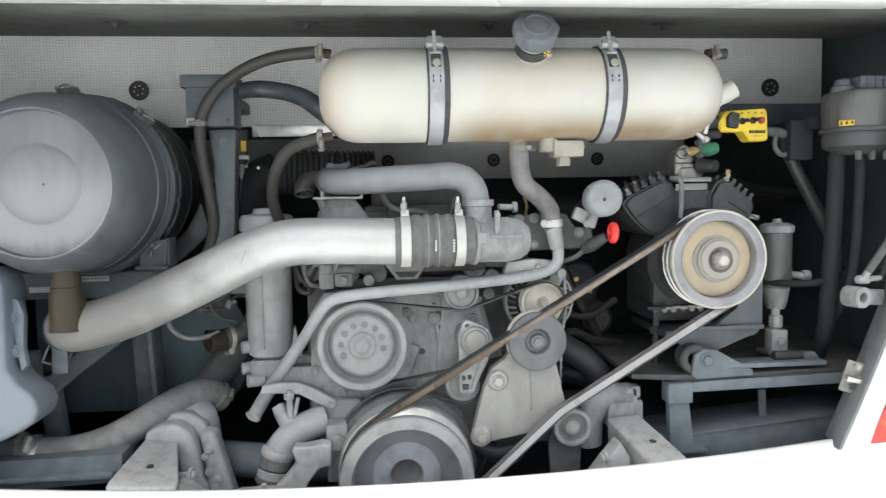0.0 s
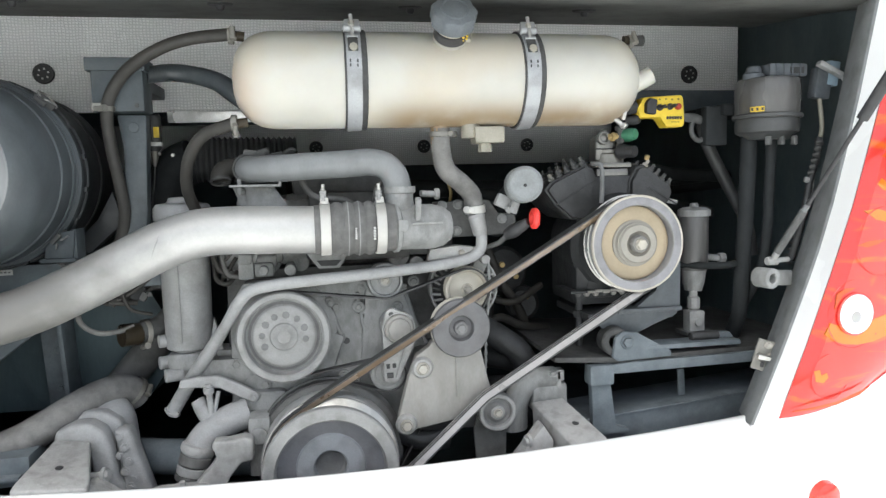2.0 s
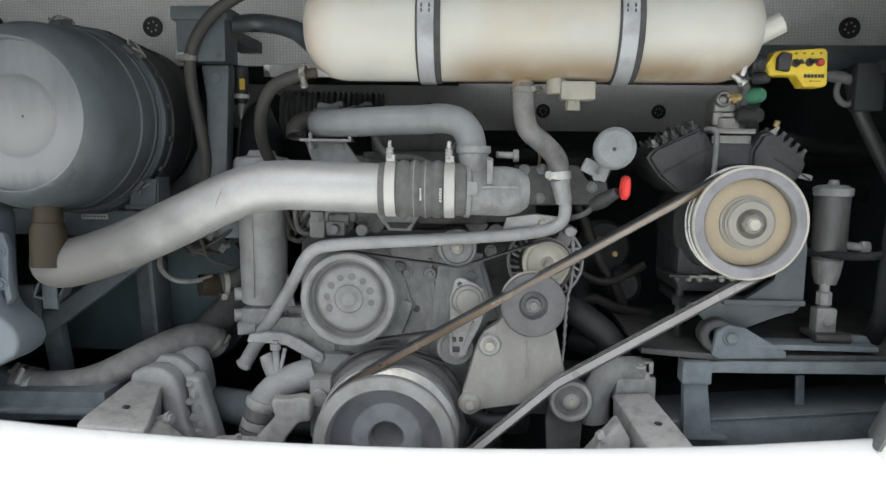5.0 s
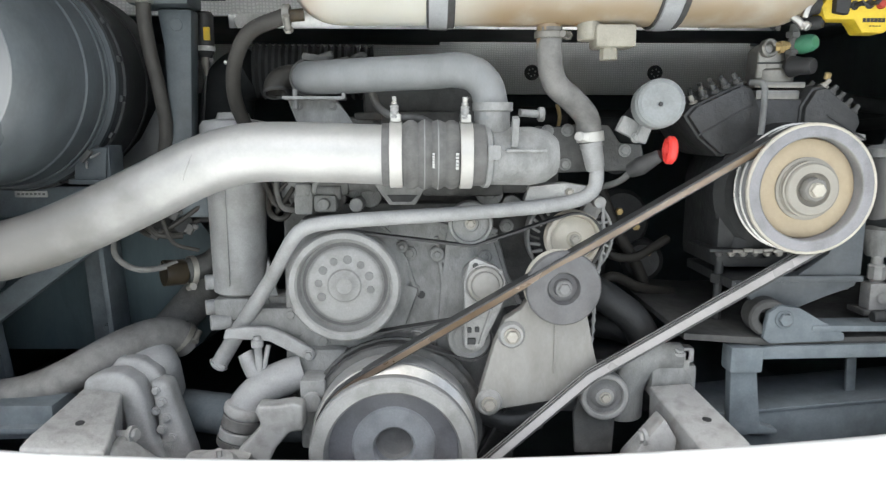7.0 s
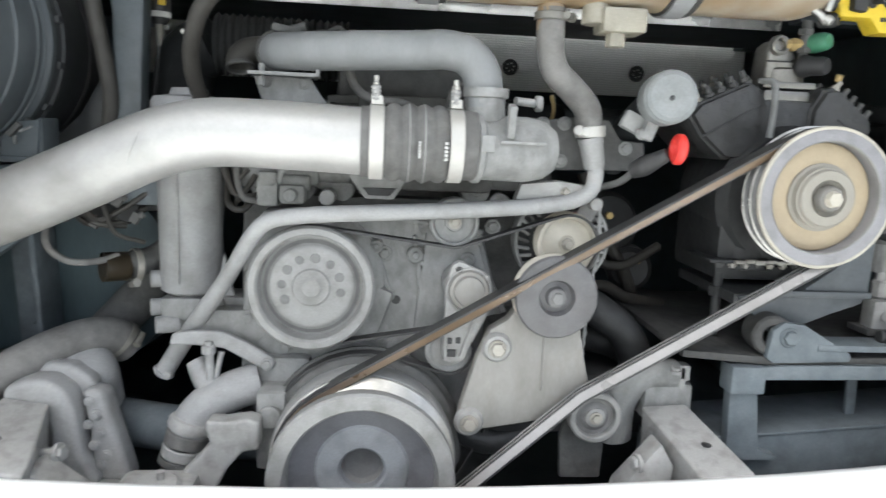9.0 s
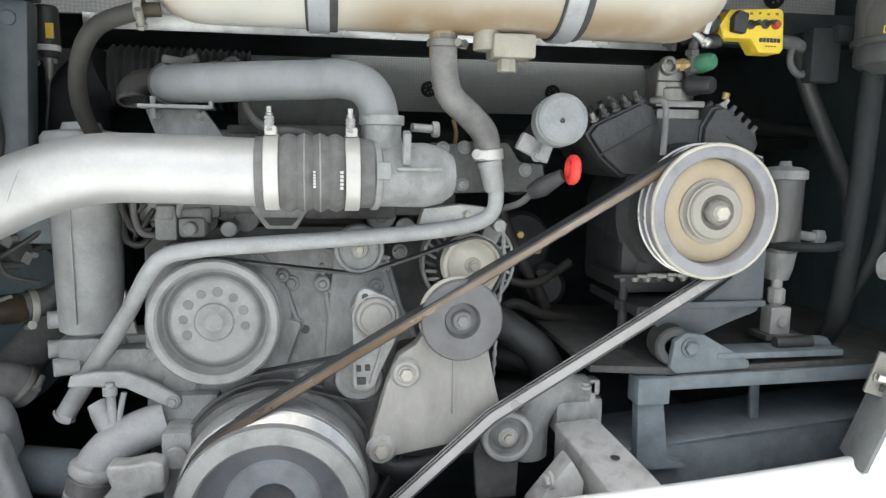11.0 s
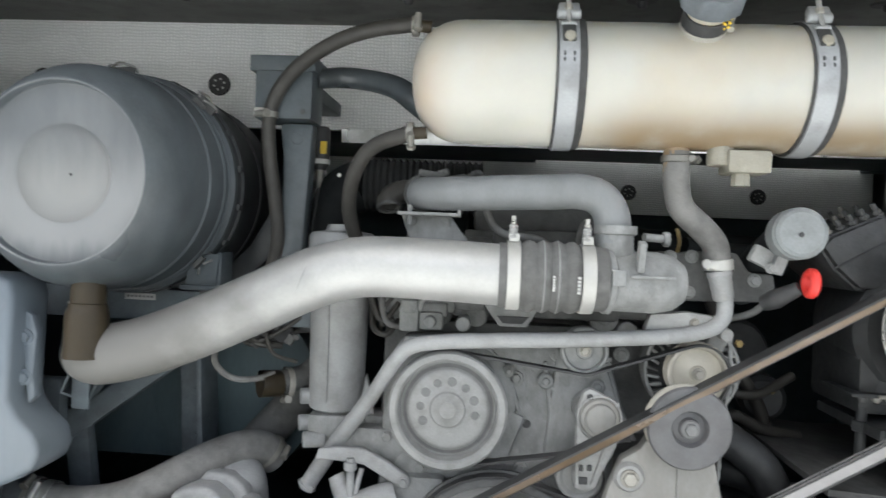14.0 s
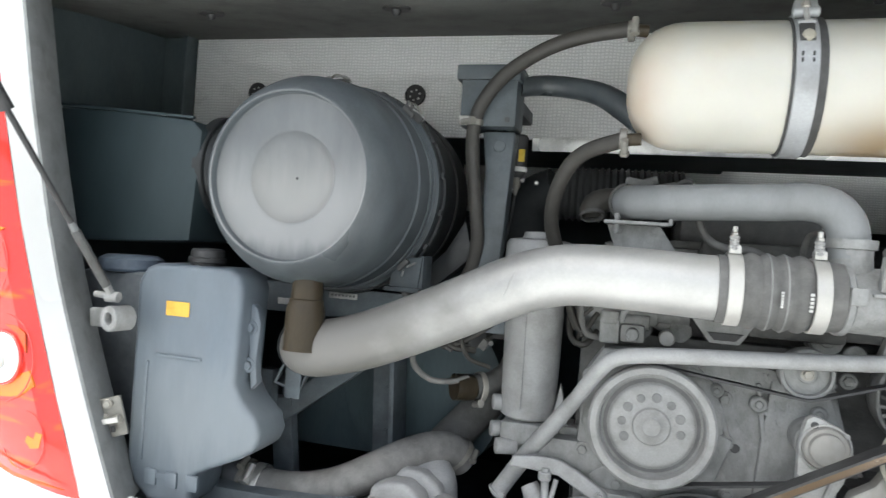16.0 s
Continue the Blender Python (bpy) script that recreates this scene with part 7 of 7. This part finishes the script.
part("foot", merge(prism([(-0.712, 1.25), (-0.705, 1.31), (-0.645, 1.315), (-0.652, 1.25)], 1.375, 1.386, 0.003), box((-0.683, 1.40, 1.249), (0.075, 0.06, 0.010), 0.003), box((-0.648, 1.41, 1.285), (0.008, 0.06, 0.065), 0.002)), M_BRACK, af, "bent sheet steel foot")
part("foot_bolt", merge(hexbolt((-0.68, 1.395, 1.243), 0.010, (0, 0, -1)), tube([(-0.68, 1.395, 1.243), (-0.68, 1.395, 1.20)], 0.006, 8, 1)), M_BLOCKD, af)
part("cradle", prism([(-0.70, 1.27), (-0.66, 1.25), (-0.58, 1.32), (-0.60, 1.40), (-0.64, 1.33)], 1.52, 1.56, 0.005), M_FILTERD, af)
part("inlet", tube([(-1.01, 1.47, 1.47), (-1.08, 1.45, 1.475), (-1.12, 1.44, 1.48)], [0.10, 0.098, 0.098], 32, 2), M_FILTERD, af)
part("inlet_rings", lathe([(0.09, 0)] + [(0.101 + 0.006 * (k % 2), 0.008 * k) for k in range(9)] + [(0.09, 0.07)], (-1.075, 1.45, 1.475), (-1, 0, 0.03), 36), M_FILTERD, af, "ribbed rubber sleeve")
ib = thing("intake_box", (-1.3, 1.45, 1.31), "dark blue grey plastic intake box", "intake box")
part("body", prism([(-1.548, 1.295), (-1.392, 1.298), (-1.15, 1.312), (-1.135, 1.545), (-1.16, 1.567), (-1.30, 1.582), (-1.548, 1.592)], 1.335, 1.62, 0.008), M_IBOX, ib)
part("panel", merge(box((-1.505, 1.735, 1.72), (0.088, 0.03, 0.30), 0.006), box((-1.462, 1.715, 1.72), (0.012, 0.05, 0.30), 0.003)), M_SIDE, ib, "dark panel above the box")
part("seam", box((-1.345, 1.3345, 1.5855), (0.38, 0.01, 0.006), 0.002, (0, 4, 0)), M_IBOX, ib, "moulded edge seam")
part("collar", ring(0.09, 0.116, -0.012, 0.012, (-1.145, 1.45, 1.477), (-1, 0, 0.03), 36), M_FILTERD, ib)

lr = thing("washer_tank", (-1.0, 1.27, 0.84), "smoke grey plastic tank with an orange sticker", "tank")
tank_body = prism([(-1.152, 1.235), (-1.135, 1.262), (-1.11, 1.27), (-0.955, 1.27), (-0.932, 1.258), (-0.925, 1.235), (-0.93, 1.06), (-0.912, 1.03), (-0.878, 1.0), (-0.870, 0.97), (-0.88, 0.945), (-0.91, 0.925), (-0.955, 0.905), (-0.998, 0.885), (-1.01, 0.825), (-1.10, 0.822), (-1.135, 0.85), (-1.152, 0.90)], 1.192, 1.295, 0.028, 4)
part("body", tank_body, M_LRES, lr)
part("panel", merge(box((-1.118, 1.192, 0.99), (0.008, 0.008, 0.19), 0.003), *[box((-1.092 + 0.045 * k, 1.191, 0.868), (0.026, 0.008, 0.03), 0.0035) for k in range(3)], box((-1.05, 1.191, 1.098), (0.10, 0.006, 0.006), 0.002), box((-1.06, 1.192, 0.872), (0.05, 0.006, 0.012), 0.003)), M_LRES, lr)
part("neck", lathe([(0.03, 0), (0.032, 0.002), (0.032, 0.012), (0.0365, 0.014), (0.0365, 0.022), (0.033, 0.024), (0.032, 0.036), (0.028, 0.04), (0, 0.042)], (-1.045, 1.255, 1.262), (0, 0, 1), 24), M_BLKPL, lr, "black screw neck")
part("sticker", box((-1.058, 1.1905, 1.1875), (0.050, 0.002, 0.027), 0.0008), M_OLAB, lr, "blank orange sticker")
rim = part("rim_bracket", prism([(-0.932, 1.21), (-0.915, 1.20), (-0.905, 1.17), (-0.91, 1.10), (-0.905, 1.06), (-0.918, 1.045), (-0.925, 1.10), (-0.93, 1.16)], 1.23, 1.25, 0.004), M_LRES, lr)
part("back_plate", box((-0.874, 1.315, 1.10), (0.034, 0.008, 0.16), 0.003), M_FRAME, lr, "grey mounting plate")
for z in (1.162, 1.092):
    part("screw", hexbolt((-0.925, 1.23, z), 0.009, washer=1.6), M_LRES, rim)
part("stay", merge(box((-1.05, 1.385, 1.0), (0.20, 0.03, 0.12), 0.006), box((-1.05, 1.34, 1.0), (0.05, 0.10, 0.05), 0.004)), M_FRAME, lr)
part("outlet", tube([(-1.10, 1.345, 0.845), (-1.03, 1.345, 0.84), (-0.965, 1.345, 0.833)], 0.035, 18, 2), M_BLUEBLK, lr, "blue grey outlet stub")
l2 = thing("fluid_reservoir", (-1.29, 1.37, 0.9), "dark blue plastic reservoir with a flat blue cap", "reservoir")
part("body", box((-1.29, 1.37, 1.07), (0.19, 0.16, 0.34), 0.02), M_BLUEBLK, l2)
part("lid", lathe([(0, 0), (0.064, 0), (0.068, 0.006), (0.066, 0.026), (0.052, 0.034), (0, 0.036)], (-1.30, 1.35, 1.238), (0, 0, 1), 28), M_BLUECAP, l2, "flat blue grey lid")

# ---- bracket, sensor and steel frame on the west side ----
kb = thing("hose_bracket", (-0.54, 1.42, 1.57), "dark blue grey sheet steel bracket with a column", "bracket")
part("box", merge(box((-0.54, 1.435, 1.635), (0.112, 0.085, 0.115), 0.006)), M_BRACK, kb)
part("top_plate", prism([(-0.606, 1.668), (-0.478, 1.668), (-0.478, 1.698), (-0.606, 1.698)], 1.388, 1.48, 0.004), M_BRACK, kb)
part("hole", disc(0.005, 0, 0.002, (-0.50, 1.3915, 1.591), seg=12, bev=0.0005), M_BLKPL, kb)
part("latch_clip", box((-0.572, 1.388, 1.588), (0.045, 0.008, 0.018), 0.003), M_BOLT, kb)
part("column", prism([(-0.555, 1.575), (-0.488, 1.575), (-0.492, 1.50), (-0.50, 1.34), (-0.515, 1.24), (-0.555, 1.24), (-0.545, 1.34), (-0.545, 1.50)], 1.425, 1.47, 0.008), M_BRACK, kb)
part("column_dimple", disc(0.012, 0, 0.002, (-0.518, 1.424, 1.545), seg=16), M_BRACK, kb)
part("wall_arm", box((-0.54, 1.61, 1.66), (0.06, 0.28, 0.03), 0.004), M_BRACK, kb)
hose("tank_hose", [(-0.49, 1.44, 1.665), (-0.44, 1.47, 1.676), (-0.38, 1.46, 1.668), (-0.33, 1.43, 1.65), (-0.29, 1.40, 1.622), (-0.25, 1.38, 1.59)], [0.019, 0.021, 0.021, 0.022, 0.024, 0.024], M_FILTER, "grey moulded hose curving behind the tank")
sn = thing("filter_indicator", (-0.5, 1.52, 1.5), "small black filter indicator with a yellow band", "sensor")
part("body", lathe([(0, 0), (0.012, 0.0), (0.019, 0.01), (0.02, 0.03), (0.02, 0.085), (0.016, 0.09), (0, 0.09)], (-0.499, 1.53, 1.495), (0, 0, 1), 20), M_BLKPL, sn)
part("band", box((-0.488, 1.5115, 1.54), (0.013, 0.005, 0.026), 0.001), M_YLAB, sn, "yellow band")
part("print_band", ring(0.0195, 0.021, -0.005, 0.005, (-0.499, 1.53, 1.512), (0, 0, 1), 20, 0.0005), M_WLAB, sn, "white printed band")
part("stem", tube([(-0.499, 1.53, 1.497), (-0.499, 1.53, 1.478), (-0.50, 1.53, 1.458)], [0.010, 0.0085, 0.003], 10, 3), M_CLAMP, sn)
part("wire", tube([(-0.50, 1.53, 1.46), (-0.504, 1.53, 1.42), (-0.512, 1.535, 1.36), (-0.508, 1.54, 1.29)], 0.0025, 8, 5), M_BLKPL, sn, "thin black wire")
part("holder", box((-0.52, 1.55, 1.50), (0.05, 0.04, 0.012), 0.003), M_FRAME, sn)
for k in range(3):
    part("nut", disc(0.005, 0, 0.006, (-0.515 + 0.03 * k, 1.525, 1.485 + 0.004 * (k % 2)), seg=6), M_STEEL, sn)
fr = thing("chassis_frame", (-0.9, 1.55, 0.75), "dark blue grey welded steel chassis frame", "frame")
part("cross_member", box((-0.78, 1.51, 1.20), (0.58, 0.06, 0.065), 0.006), M_FRAME, fr)
part("post", box((-0.785, 1.62, 0.97), (0.055, 0.05, 0.48), 0.006, (0, -3, 0)), M_FRAME, fr)
part("post_flange", box((-0.752, 1.60, 0.97), (0.012, 0.09, 0.48), 0.003, (0, -3, 0)), M_FRAME, fr)
for z in (1.08, 1.0, 0.9):
    part("rivet", hexbolt((-0.775, 1.594, z), 0.007), M_FRAME, fr)
part("diagonal", beam((-1.0, 1.47, 0.93), (-0.72, 1.56, 1.15), 0.045, 0.03), M_FRAME, fr)
part("diagonal", beam((-0.96, 1.50, 0.72), (-0.98, 1.48, 0.98), 0.05, 0.03), M_FRAME, fr)
part("side_rail", prism([(-1.30, 0.76), (-0.735, 0.778), (-0.735, 0.843), (-1.30, 0.835)], 1.27, 1.37, 0.006), M_FRAME, fr, "low frame rail")
part("rail_deck", box((-1.0, 1.33, 0.80), (0.5, 0.16, 0.012), 0.003), M_FRAME, fr)
part("label_plate", box((-0.853, 1.478, 1.216), (0.066, 0.003, 0.013), 0.0008), M_WLAB, fr, "white label strip with fine print")
part("label_plate", box((-0.985, 1.478, 1.192), (0.05, 0.003, 0.014), 0.0008), M_WLAB, fr)
part("label_print", merge(*[box((-0.878 + 0.0085 * k, 1.4758, 1.2165), (0.005, 0.001, 0.004), 0.0003) for k in range(7)]), M_LINING, fr)
sq = merge(*[box((0.021 * math.cos(a), 0, 0.021 * math.sin(a)), (0.004, 0.12, 0.046), 0.0012, (0, -math.degrees(a), 0)) for a in (0, math.pi / 2, math.pi, math.pi * 1.5)])
sq.transform(Matrix.Translation((-0.906, 1.39, 1.062)) @ pose(0, 0, 0, 0, 22, 20) @ Matrix.Scale(1.18, 4))
part("square_tube", sq, M_FRAME, fr, "open square tube end")
sl = thing("silencer", (-0.75, 1.9, 0.8), "dark round silencer drum beside a steel box", "silencer")
part("drum", lathe([(0, 0), (0.17, 0), (0.20, 0.015), (0.205, 0.04), (0.205, 0.35), (0, 0.36)], (-0.68, 2.0, 1.0), (-0.1, -1, 0), 40), M_CASE, sl)
part("case", box((-0.93, 1.80, 0.99), (0.33, 0.25, 0.34), 0.012), M_CASE, sl, "blue grey steel case")
cs = thing("wiring_connector", (-0.55, 1.45, 1.1), "grey connector with a looped wire", "connector")
part("shell", merge(box((-0.60, 1.54, 1.165), (0.11, 0.07, 0.06), 0.02, (0, -12, 0)), box((-0.515, 1.55, 1.185), (0.07, 0.07, 0.07), 0.02), disc(0.022, -0.03, 0.03, (-0.56, 1.51, 1.15), (0.4, -1, 0.2), 16)), M_COMP, cs)
for a, b, sag, r in (((-0.68, 1.50, 1.20), (-0.52, 1.50, 1.16), 0.05, 0.006), ((-0.66, 1.48, 1.22), (-0.50, 1.49, 1.20), 0.07, 0.005), ((-0.64, 1.49, 1.19), (-0.55, 1.48, 1.13), 0.02, 0.007), ((-0.60, 1.47, 1.22), (-0.515, 1.47, 1.10), 0.03, 0.0045), ((-0.70, 1.50, 1.17), (-0.585, 1.50, 1.19), 0.04, 0.005)):
    a, b = Vector(a), Vector(b)
    part("wire", tube([a, a.lerp(b, 0.3) - Vector((0, 0.02, sag)), a.lerp(b, 0.65) - Vector((0.01, 0.025, sag * 0.8)), b], r, 8, 5), M_HOSE, cs)
for x, z in ((-0.645, 1.165), (-0.60, 1.135), (-0.56, 1.175), (-0.53, 1.145)):
    part("clip", merge(box((x, 1.47, z), (0.016, 0.014, 0.022), 0.003, (0, 30, 0)), disc(0.006, -0.01, 0.01, (x + 0.012, 1.465, z + 0.006), (0.5, -1, 0), 10)), M_BLOCKD, cs, "dusty cable clip")
part("stub", lathe([(0, 0.0), (0.024, 0.0), (0.027, 0.005), (0.027, 0.045), (0, 0.045)], (-0.545, 1.47, 1.055), (-0.75, -0.6, 0.05), 20), M_BROWN, cs, "rusty pipe stub")
part("stub_clamp", clamp_ring((-0.535, 1.478, 1.055), 0.029, (-0.75, -0.6, 0.05), side=(0, -0.4, -1)), M_BOLT, cs)
part("stub_pipe", tube([(-0.545, 1.47, 1.055), (-0.50, 1.51, 1.07), (-0.46, 1.55, 1.12)], 0.025, 16, 4), M_BLOCKD, cs)
part("wire", tube([(-0.665, 1.42, 1.135), (-0.655, 1.40, 1.10), (-0.62, 1.40, 1.075), (-0.58, 1.42, 1.072), (-0.555, 1.45, 1.078)], 0.006, 10, 5), M_RUBBERG, cs)
part("wire_tip", tube([(-0.668, 1.42, 1.13), (-0.66, 1.41, 1.15)], 0.007, 8, 1), M_WLAB, cs)


# ---- engine mounts ----
def tapered_beam(rows):
    """A cast beam through sections of (y, left x, right x, top z at left, top z at right, depth)."""
    bm = bmesh.new()
    vs = [[bm.verts.new(p) for p in ((a + 0.008, y, za - low), (a, y, za), (b, y, zb), (b - 0.008, y, zb - low))] for y, a, b, za, zb, low in rows]
    for q, r in zip(vs, vs[1:]):
        for k in range(4):
            j = (k + 1) % 4
            bm.faces.new((q[k], q[j], r[j], r[k]))
    bm.faces.new(vs[0])
    bm.faces.new(vs[-1])
    bmesh.ops.recalc_face_normals(bm, faces=bm.faces)
    return soften(bm, 0.006, 3)


ml = thing("engine_mount", (-0.65, 1.25, 0.72), "dusty cast engine mount with a rounded yoke and bolts", "engine mount", "engine mounts")
part("beam", tapered_beam([(1.135, -0.722, -0.580, 0.823, 0.814, 0.08), (1.16, -0.722, -0.582, 0.829, 0.82, 0.10), (1.32, -0.700, -0.626, 0.858, 0.848, 0.12)]), M_CAST, ml, "pale dusty cast beam")
part("hole", disc(0.008, 0, 0.0015, (-0.655, 1.21, 0.8335), (0.05, -0.16, 1), 14, 0.0004), M_BLKPL, ml)
part("yoke", prism([(-0.705, 0.84), (-0.70, 0.872), (-0.665, 0.886), (-0.63, 0.887), (-0.60, 0.866), (-0.587, 0.833), (-0.58, 0.76), (-0.55, 0.70), (-0.62, 0.69), (-0.63, 0.80), (-0.64, 0.835)], 1.32, 1.375, 0.012, 3), M_GREYPIPE, ml, "rounded grey yoke")
part("yoke_step", prism([(-0.69, 0.86), (-0.655, 0.90), (-0.61, 0.897), (-0.575, 0.87), (-0.56, 0.80), (-0.53, 0.70), (-0.69, 0.70)], 1.37, 1.41, 0.012, 3), M_GREYPIPE, ml)
part("yoke_cap", lathe([(0, 0.06), (0.02, 0.0585), (0.038, 0.052), (0.052, 0.040), (0.060, 0.022), (0.064, 0.0), (0.066, -0.06)], (-0.625, 1.445, 0.85), (0.05, -0.35, 0.9), 32), M_GREYPIPE, ml, "round cap")
part("side_ridge", prism([(-0.586, 0.862), (-0.55, 0.856), (-0.535, 0.80), (-0.505, 0.69), (-0.57, 0.69), (-0.575, 0.78)], 1.345, 1.40, 0.014, 3), M_GREYPIPE, ml)
for x, z, r in ((-0.572, 0.842, 0.006), (-0.562, 0.818, 0.0075), (-0.575, 0.80, 0.006), (-0.555, 0.785, 0.0065), (-0.565, 0.762, 0.007), (-0.546, 0.745, 0.006), (-0.556, 0.725, 0.007)):
    part("ridge_bolt", hexbolt((x, 1.343, z), r, (0.1, -1, 0), 1.45), M_GREYPIPE, ml)
part("gusset", prism([(-0.60, 0.80), (-0.585, 0.80), (-0.50, 0.735), (-0.49, 0.68), (-0.63, 0.68)], 1.165, 1.235, 0.010, 3), M_CAST, ml, "cast gusset")
part("gusset_bolt", merge(tube([(-0.61, 1.245, 0.795), (-0.57, 1.235, 0.80)], 0.009, 10, 1), hexbolt((-0.575, 1.236, 0.80), 0.012, (1, -0.2, 0.1))), M_CAST, ml)
part("foot", box((-0.62, 1.26, 0.66), (0.20, 0.18, 0.08), 0.01), M_BLOCK, ml)
mr = thing("engine_mount", (0.43, 1.25, 0.72), "dusty cast engine mount beam with a drilled hole", "engine mount", "engine mounts")
part("beam", tapered_beam([(1.145, 0.434, 0.521, 0.806, 0.814, 0.05), (1.17, 0.427, 0.514, 0.815, 0.822, 0.10), (1.32, 0.392, 0.473, 0.857, 0.863, 0.16)]), M_CAST, mr, "dusty cast beam")
part("hole", disc(0.0085, 0, 0.0015, (0.467, 1.216, 0.8315), (0, -0.12, 1), 14, 0.0004), M_BLKPL, mr)
part("gusset", prism([(0.385, 0.84), (0.32, 0.76), (0.30, 0.68), (0.40, 0.68), (0.41, 0.80)], 1.20, 1.25, 0.008), M_CAST, mr)
part("gusset_bolt", merge(tube([(0.385, 1.22, 0.80), (0.345, 1.21, 0.80)], 0.009, 10, 1), hexbolt((0.35, 1.212, 0.80), 0.012, (-1, -0.2, 0))), M_CAST, mr)
part("yoke", merge(tube([(0.36, 1.36, 0.78), (0.365, 1.36, 0.85), (0.40, 1.36, 0.895), (0.46, 1.36, 0.90)], 0.042, 16, 4, squash=0.7), box((0.445, 1.36, 0.86), (0.09, 0.06, 0.07), 0.01)), M_BLOCK, mr, "dusty rounded yoke")
part("stud", merge(box((0.462, 1.345, 0.915), (0.04, 0.03, 0.03), 0.005), box((0.468, 1.34, 0.905), (0.012, 0.02, 0.05), 0.003), hexbolt((0.452, 1.33, 0.922), 0.009, (0, -0.3, 1))), M_CAST, mr)
part("housing", merge(tube([(0.30, 1.50, 1.02), (0.35, 1.47, 0.99), (0.40, 1.46, 0.95), (0.43, 1.46, 0.88), (0.43, 1.46, 0.76)], 0.034, 16, 5), tube([(0.33, 1.55, 0.92), (0.40, 1.52, 0.91), (0.48, 1.54, 0.86)], 0.03, 14, 4), box((0.36, 1.5, 0.80), (0.12, 0.1, 0.14), 0.02)), M_COMP, mr)
part("foot", box((0.43, 1.24, 0.66), (0.14, 0.14, 0.08), 0.01), M_BLOCK, mr)

lb = thing("front_bracket", (-0.38, 1.25, 0.72), "dusty cast bracket arm with clustered bolts", "bracket")
part("arm", merge(prism([(-0.362, 0.828), (-0.357, 0.84), (-0.33, 0.838), (-0.292, 0.844), (-0.272, 0.838), (-0.272, 0.79), (-0.300, 0.785), (-0.325, 0.755), (-0.352, 0.70), (-0.43, 0.70), (-0.40, 0.745), (-0.372, 0.775), (-0.352, 0.80)], 1.27, 1.31, 0.008, 3), box((-0.43, 1.235, 0.722), (0.125, 0.11, 0.055), 0.016), lathe([(0, 0.012), (0.032, 0.011), (0.04, 0.004), (0.042, -0.05)], (-0.425, 1.225, 0.745), (0, -0.15, 1), 24)), M_CAST, lb)
for x, y, z in ((-0.40, 1.20, 0.742), (-0.445, 1.195, 0.738), (-0.42, 1.235, 0.748), (-0.47, 1.21, 0.728)):
    part("bolt", merge(hexbolt((x, y, z), 0.013, (0, -0.15, 1), 1.5), tube([(x, y, z), (x, y - 0.003, z + 0.024)], 0.006, 8, 1)), M_CAST, lb)
part("support", box((-0.40, 1.27, 0.62), (0.14, 0.12, 0.16), 0.01), M_BLOCKD, lb)
hose("sump_tray", [(-0.58, 1.5, 0.74), (-0.48, 1.48, 0.735), (-0.36, 1.46, 0.73), (-0.2, 1.46, 0.72)], 0.045, M_FRAME, "dark cross pipe low behind the mount", seg=14, category="pipe")
hose("back_hose", [(-0.2, 1.9, 1.40), (0.15, 1.95, 1.385), (0.5, 2.0, 1.375), (0.85, 1.95, 1.36), (1.2, 1.8, 1.39)], 0.03, M_DHOSE, "black hose deep in the tunnel")
hose("back_hose", [(0.30, 1.7, 1.37), (0.45, 1.75, 1.36), (0.75, 1.8, 1.37), (1.1, 1.75, 1.40)], 0.018, M_DHOSE, "thin black hose deep in the tunnel")
sp = thing("fuel_unit", (0.45, 1.75, 1.05), "dark valve unit with small brass fittings", "valve unit")
part("body", merge(disc(0.075, -0.06, 0.05, (0.42, 1.74, 1.13), (0.2, -1, 0.15), 24, 0.012), disc(0.05, -0.04, 0.04, (0.48, 1.70, 1.04), (-0.2, -1, 0), 20, 0.010), tube([(0.37, 1.72, 1.08), (0.36, 1.69, 1.0), (0.40, 1.66, 0.93), (0.47, 1.66, 0.90)], 0.034, 14, 5)), M_COMP, sp)
for pts, r in (([(0.35, 1.66, 1.25), (0.40, 1.63, 1.12), (0.46, 1.64, 1.02), (0.5, 1.66, 0.9)], 0.014), ([(0.31, 1.62, 1.16), (0.36, 1.60, 1.08), (0.43, 1.60, 1.06), (0.52, 1.63, 1.10)], 0.010), ([(0.33, 1.60, 0.98), (0.38, 1.58, 1.02), (0.45, 1.60, 0.99), (0.54, 1.64, 0.97)], 0.012)):
    part("feed_hose", tube(pts, r, 10, 5), M_HOSE, sp, "dusty black feed hose")
for x, z in ((0.40, 1.165), (0.44, 1.13), (0.47, 1.07)):
    part("fitting", disc(0.009, 0, 0.012, (x, 1.62, z), seg=6), M_BRASS, sp)
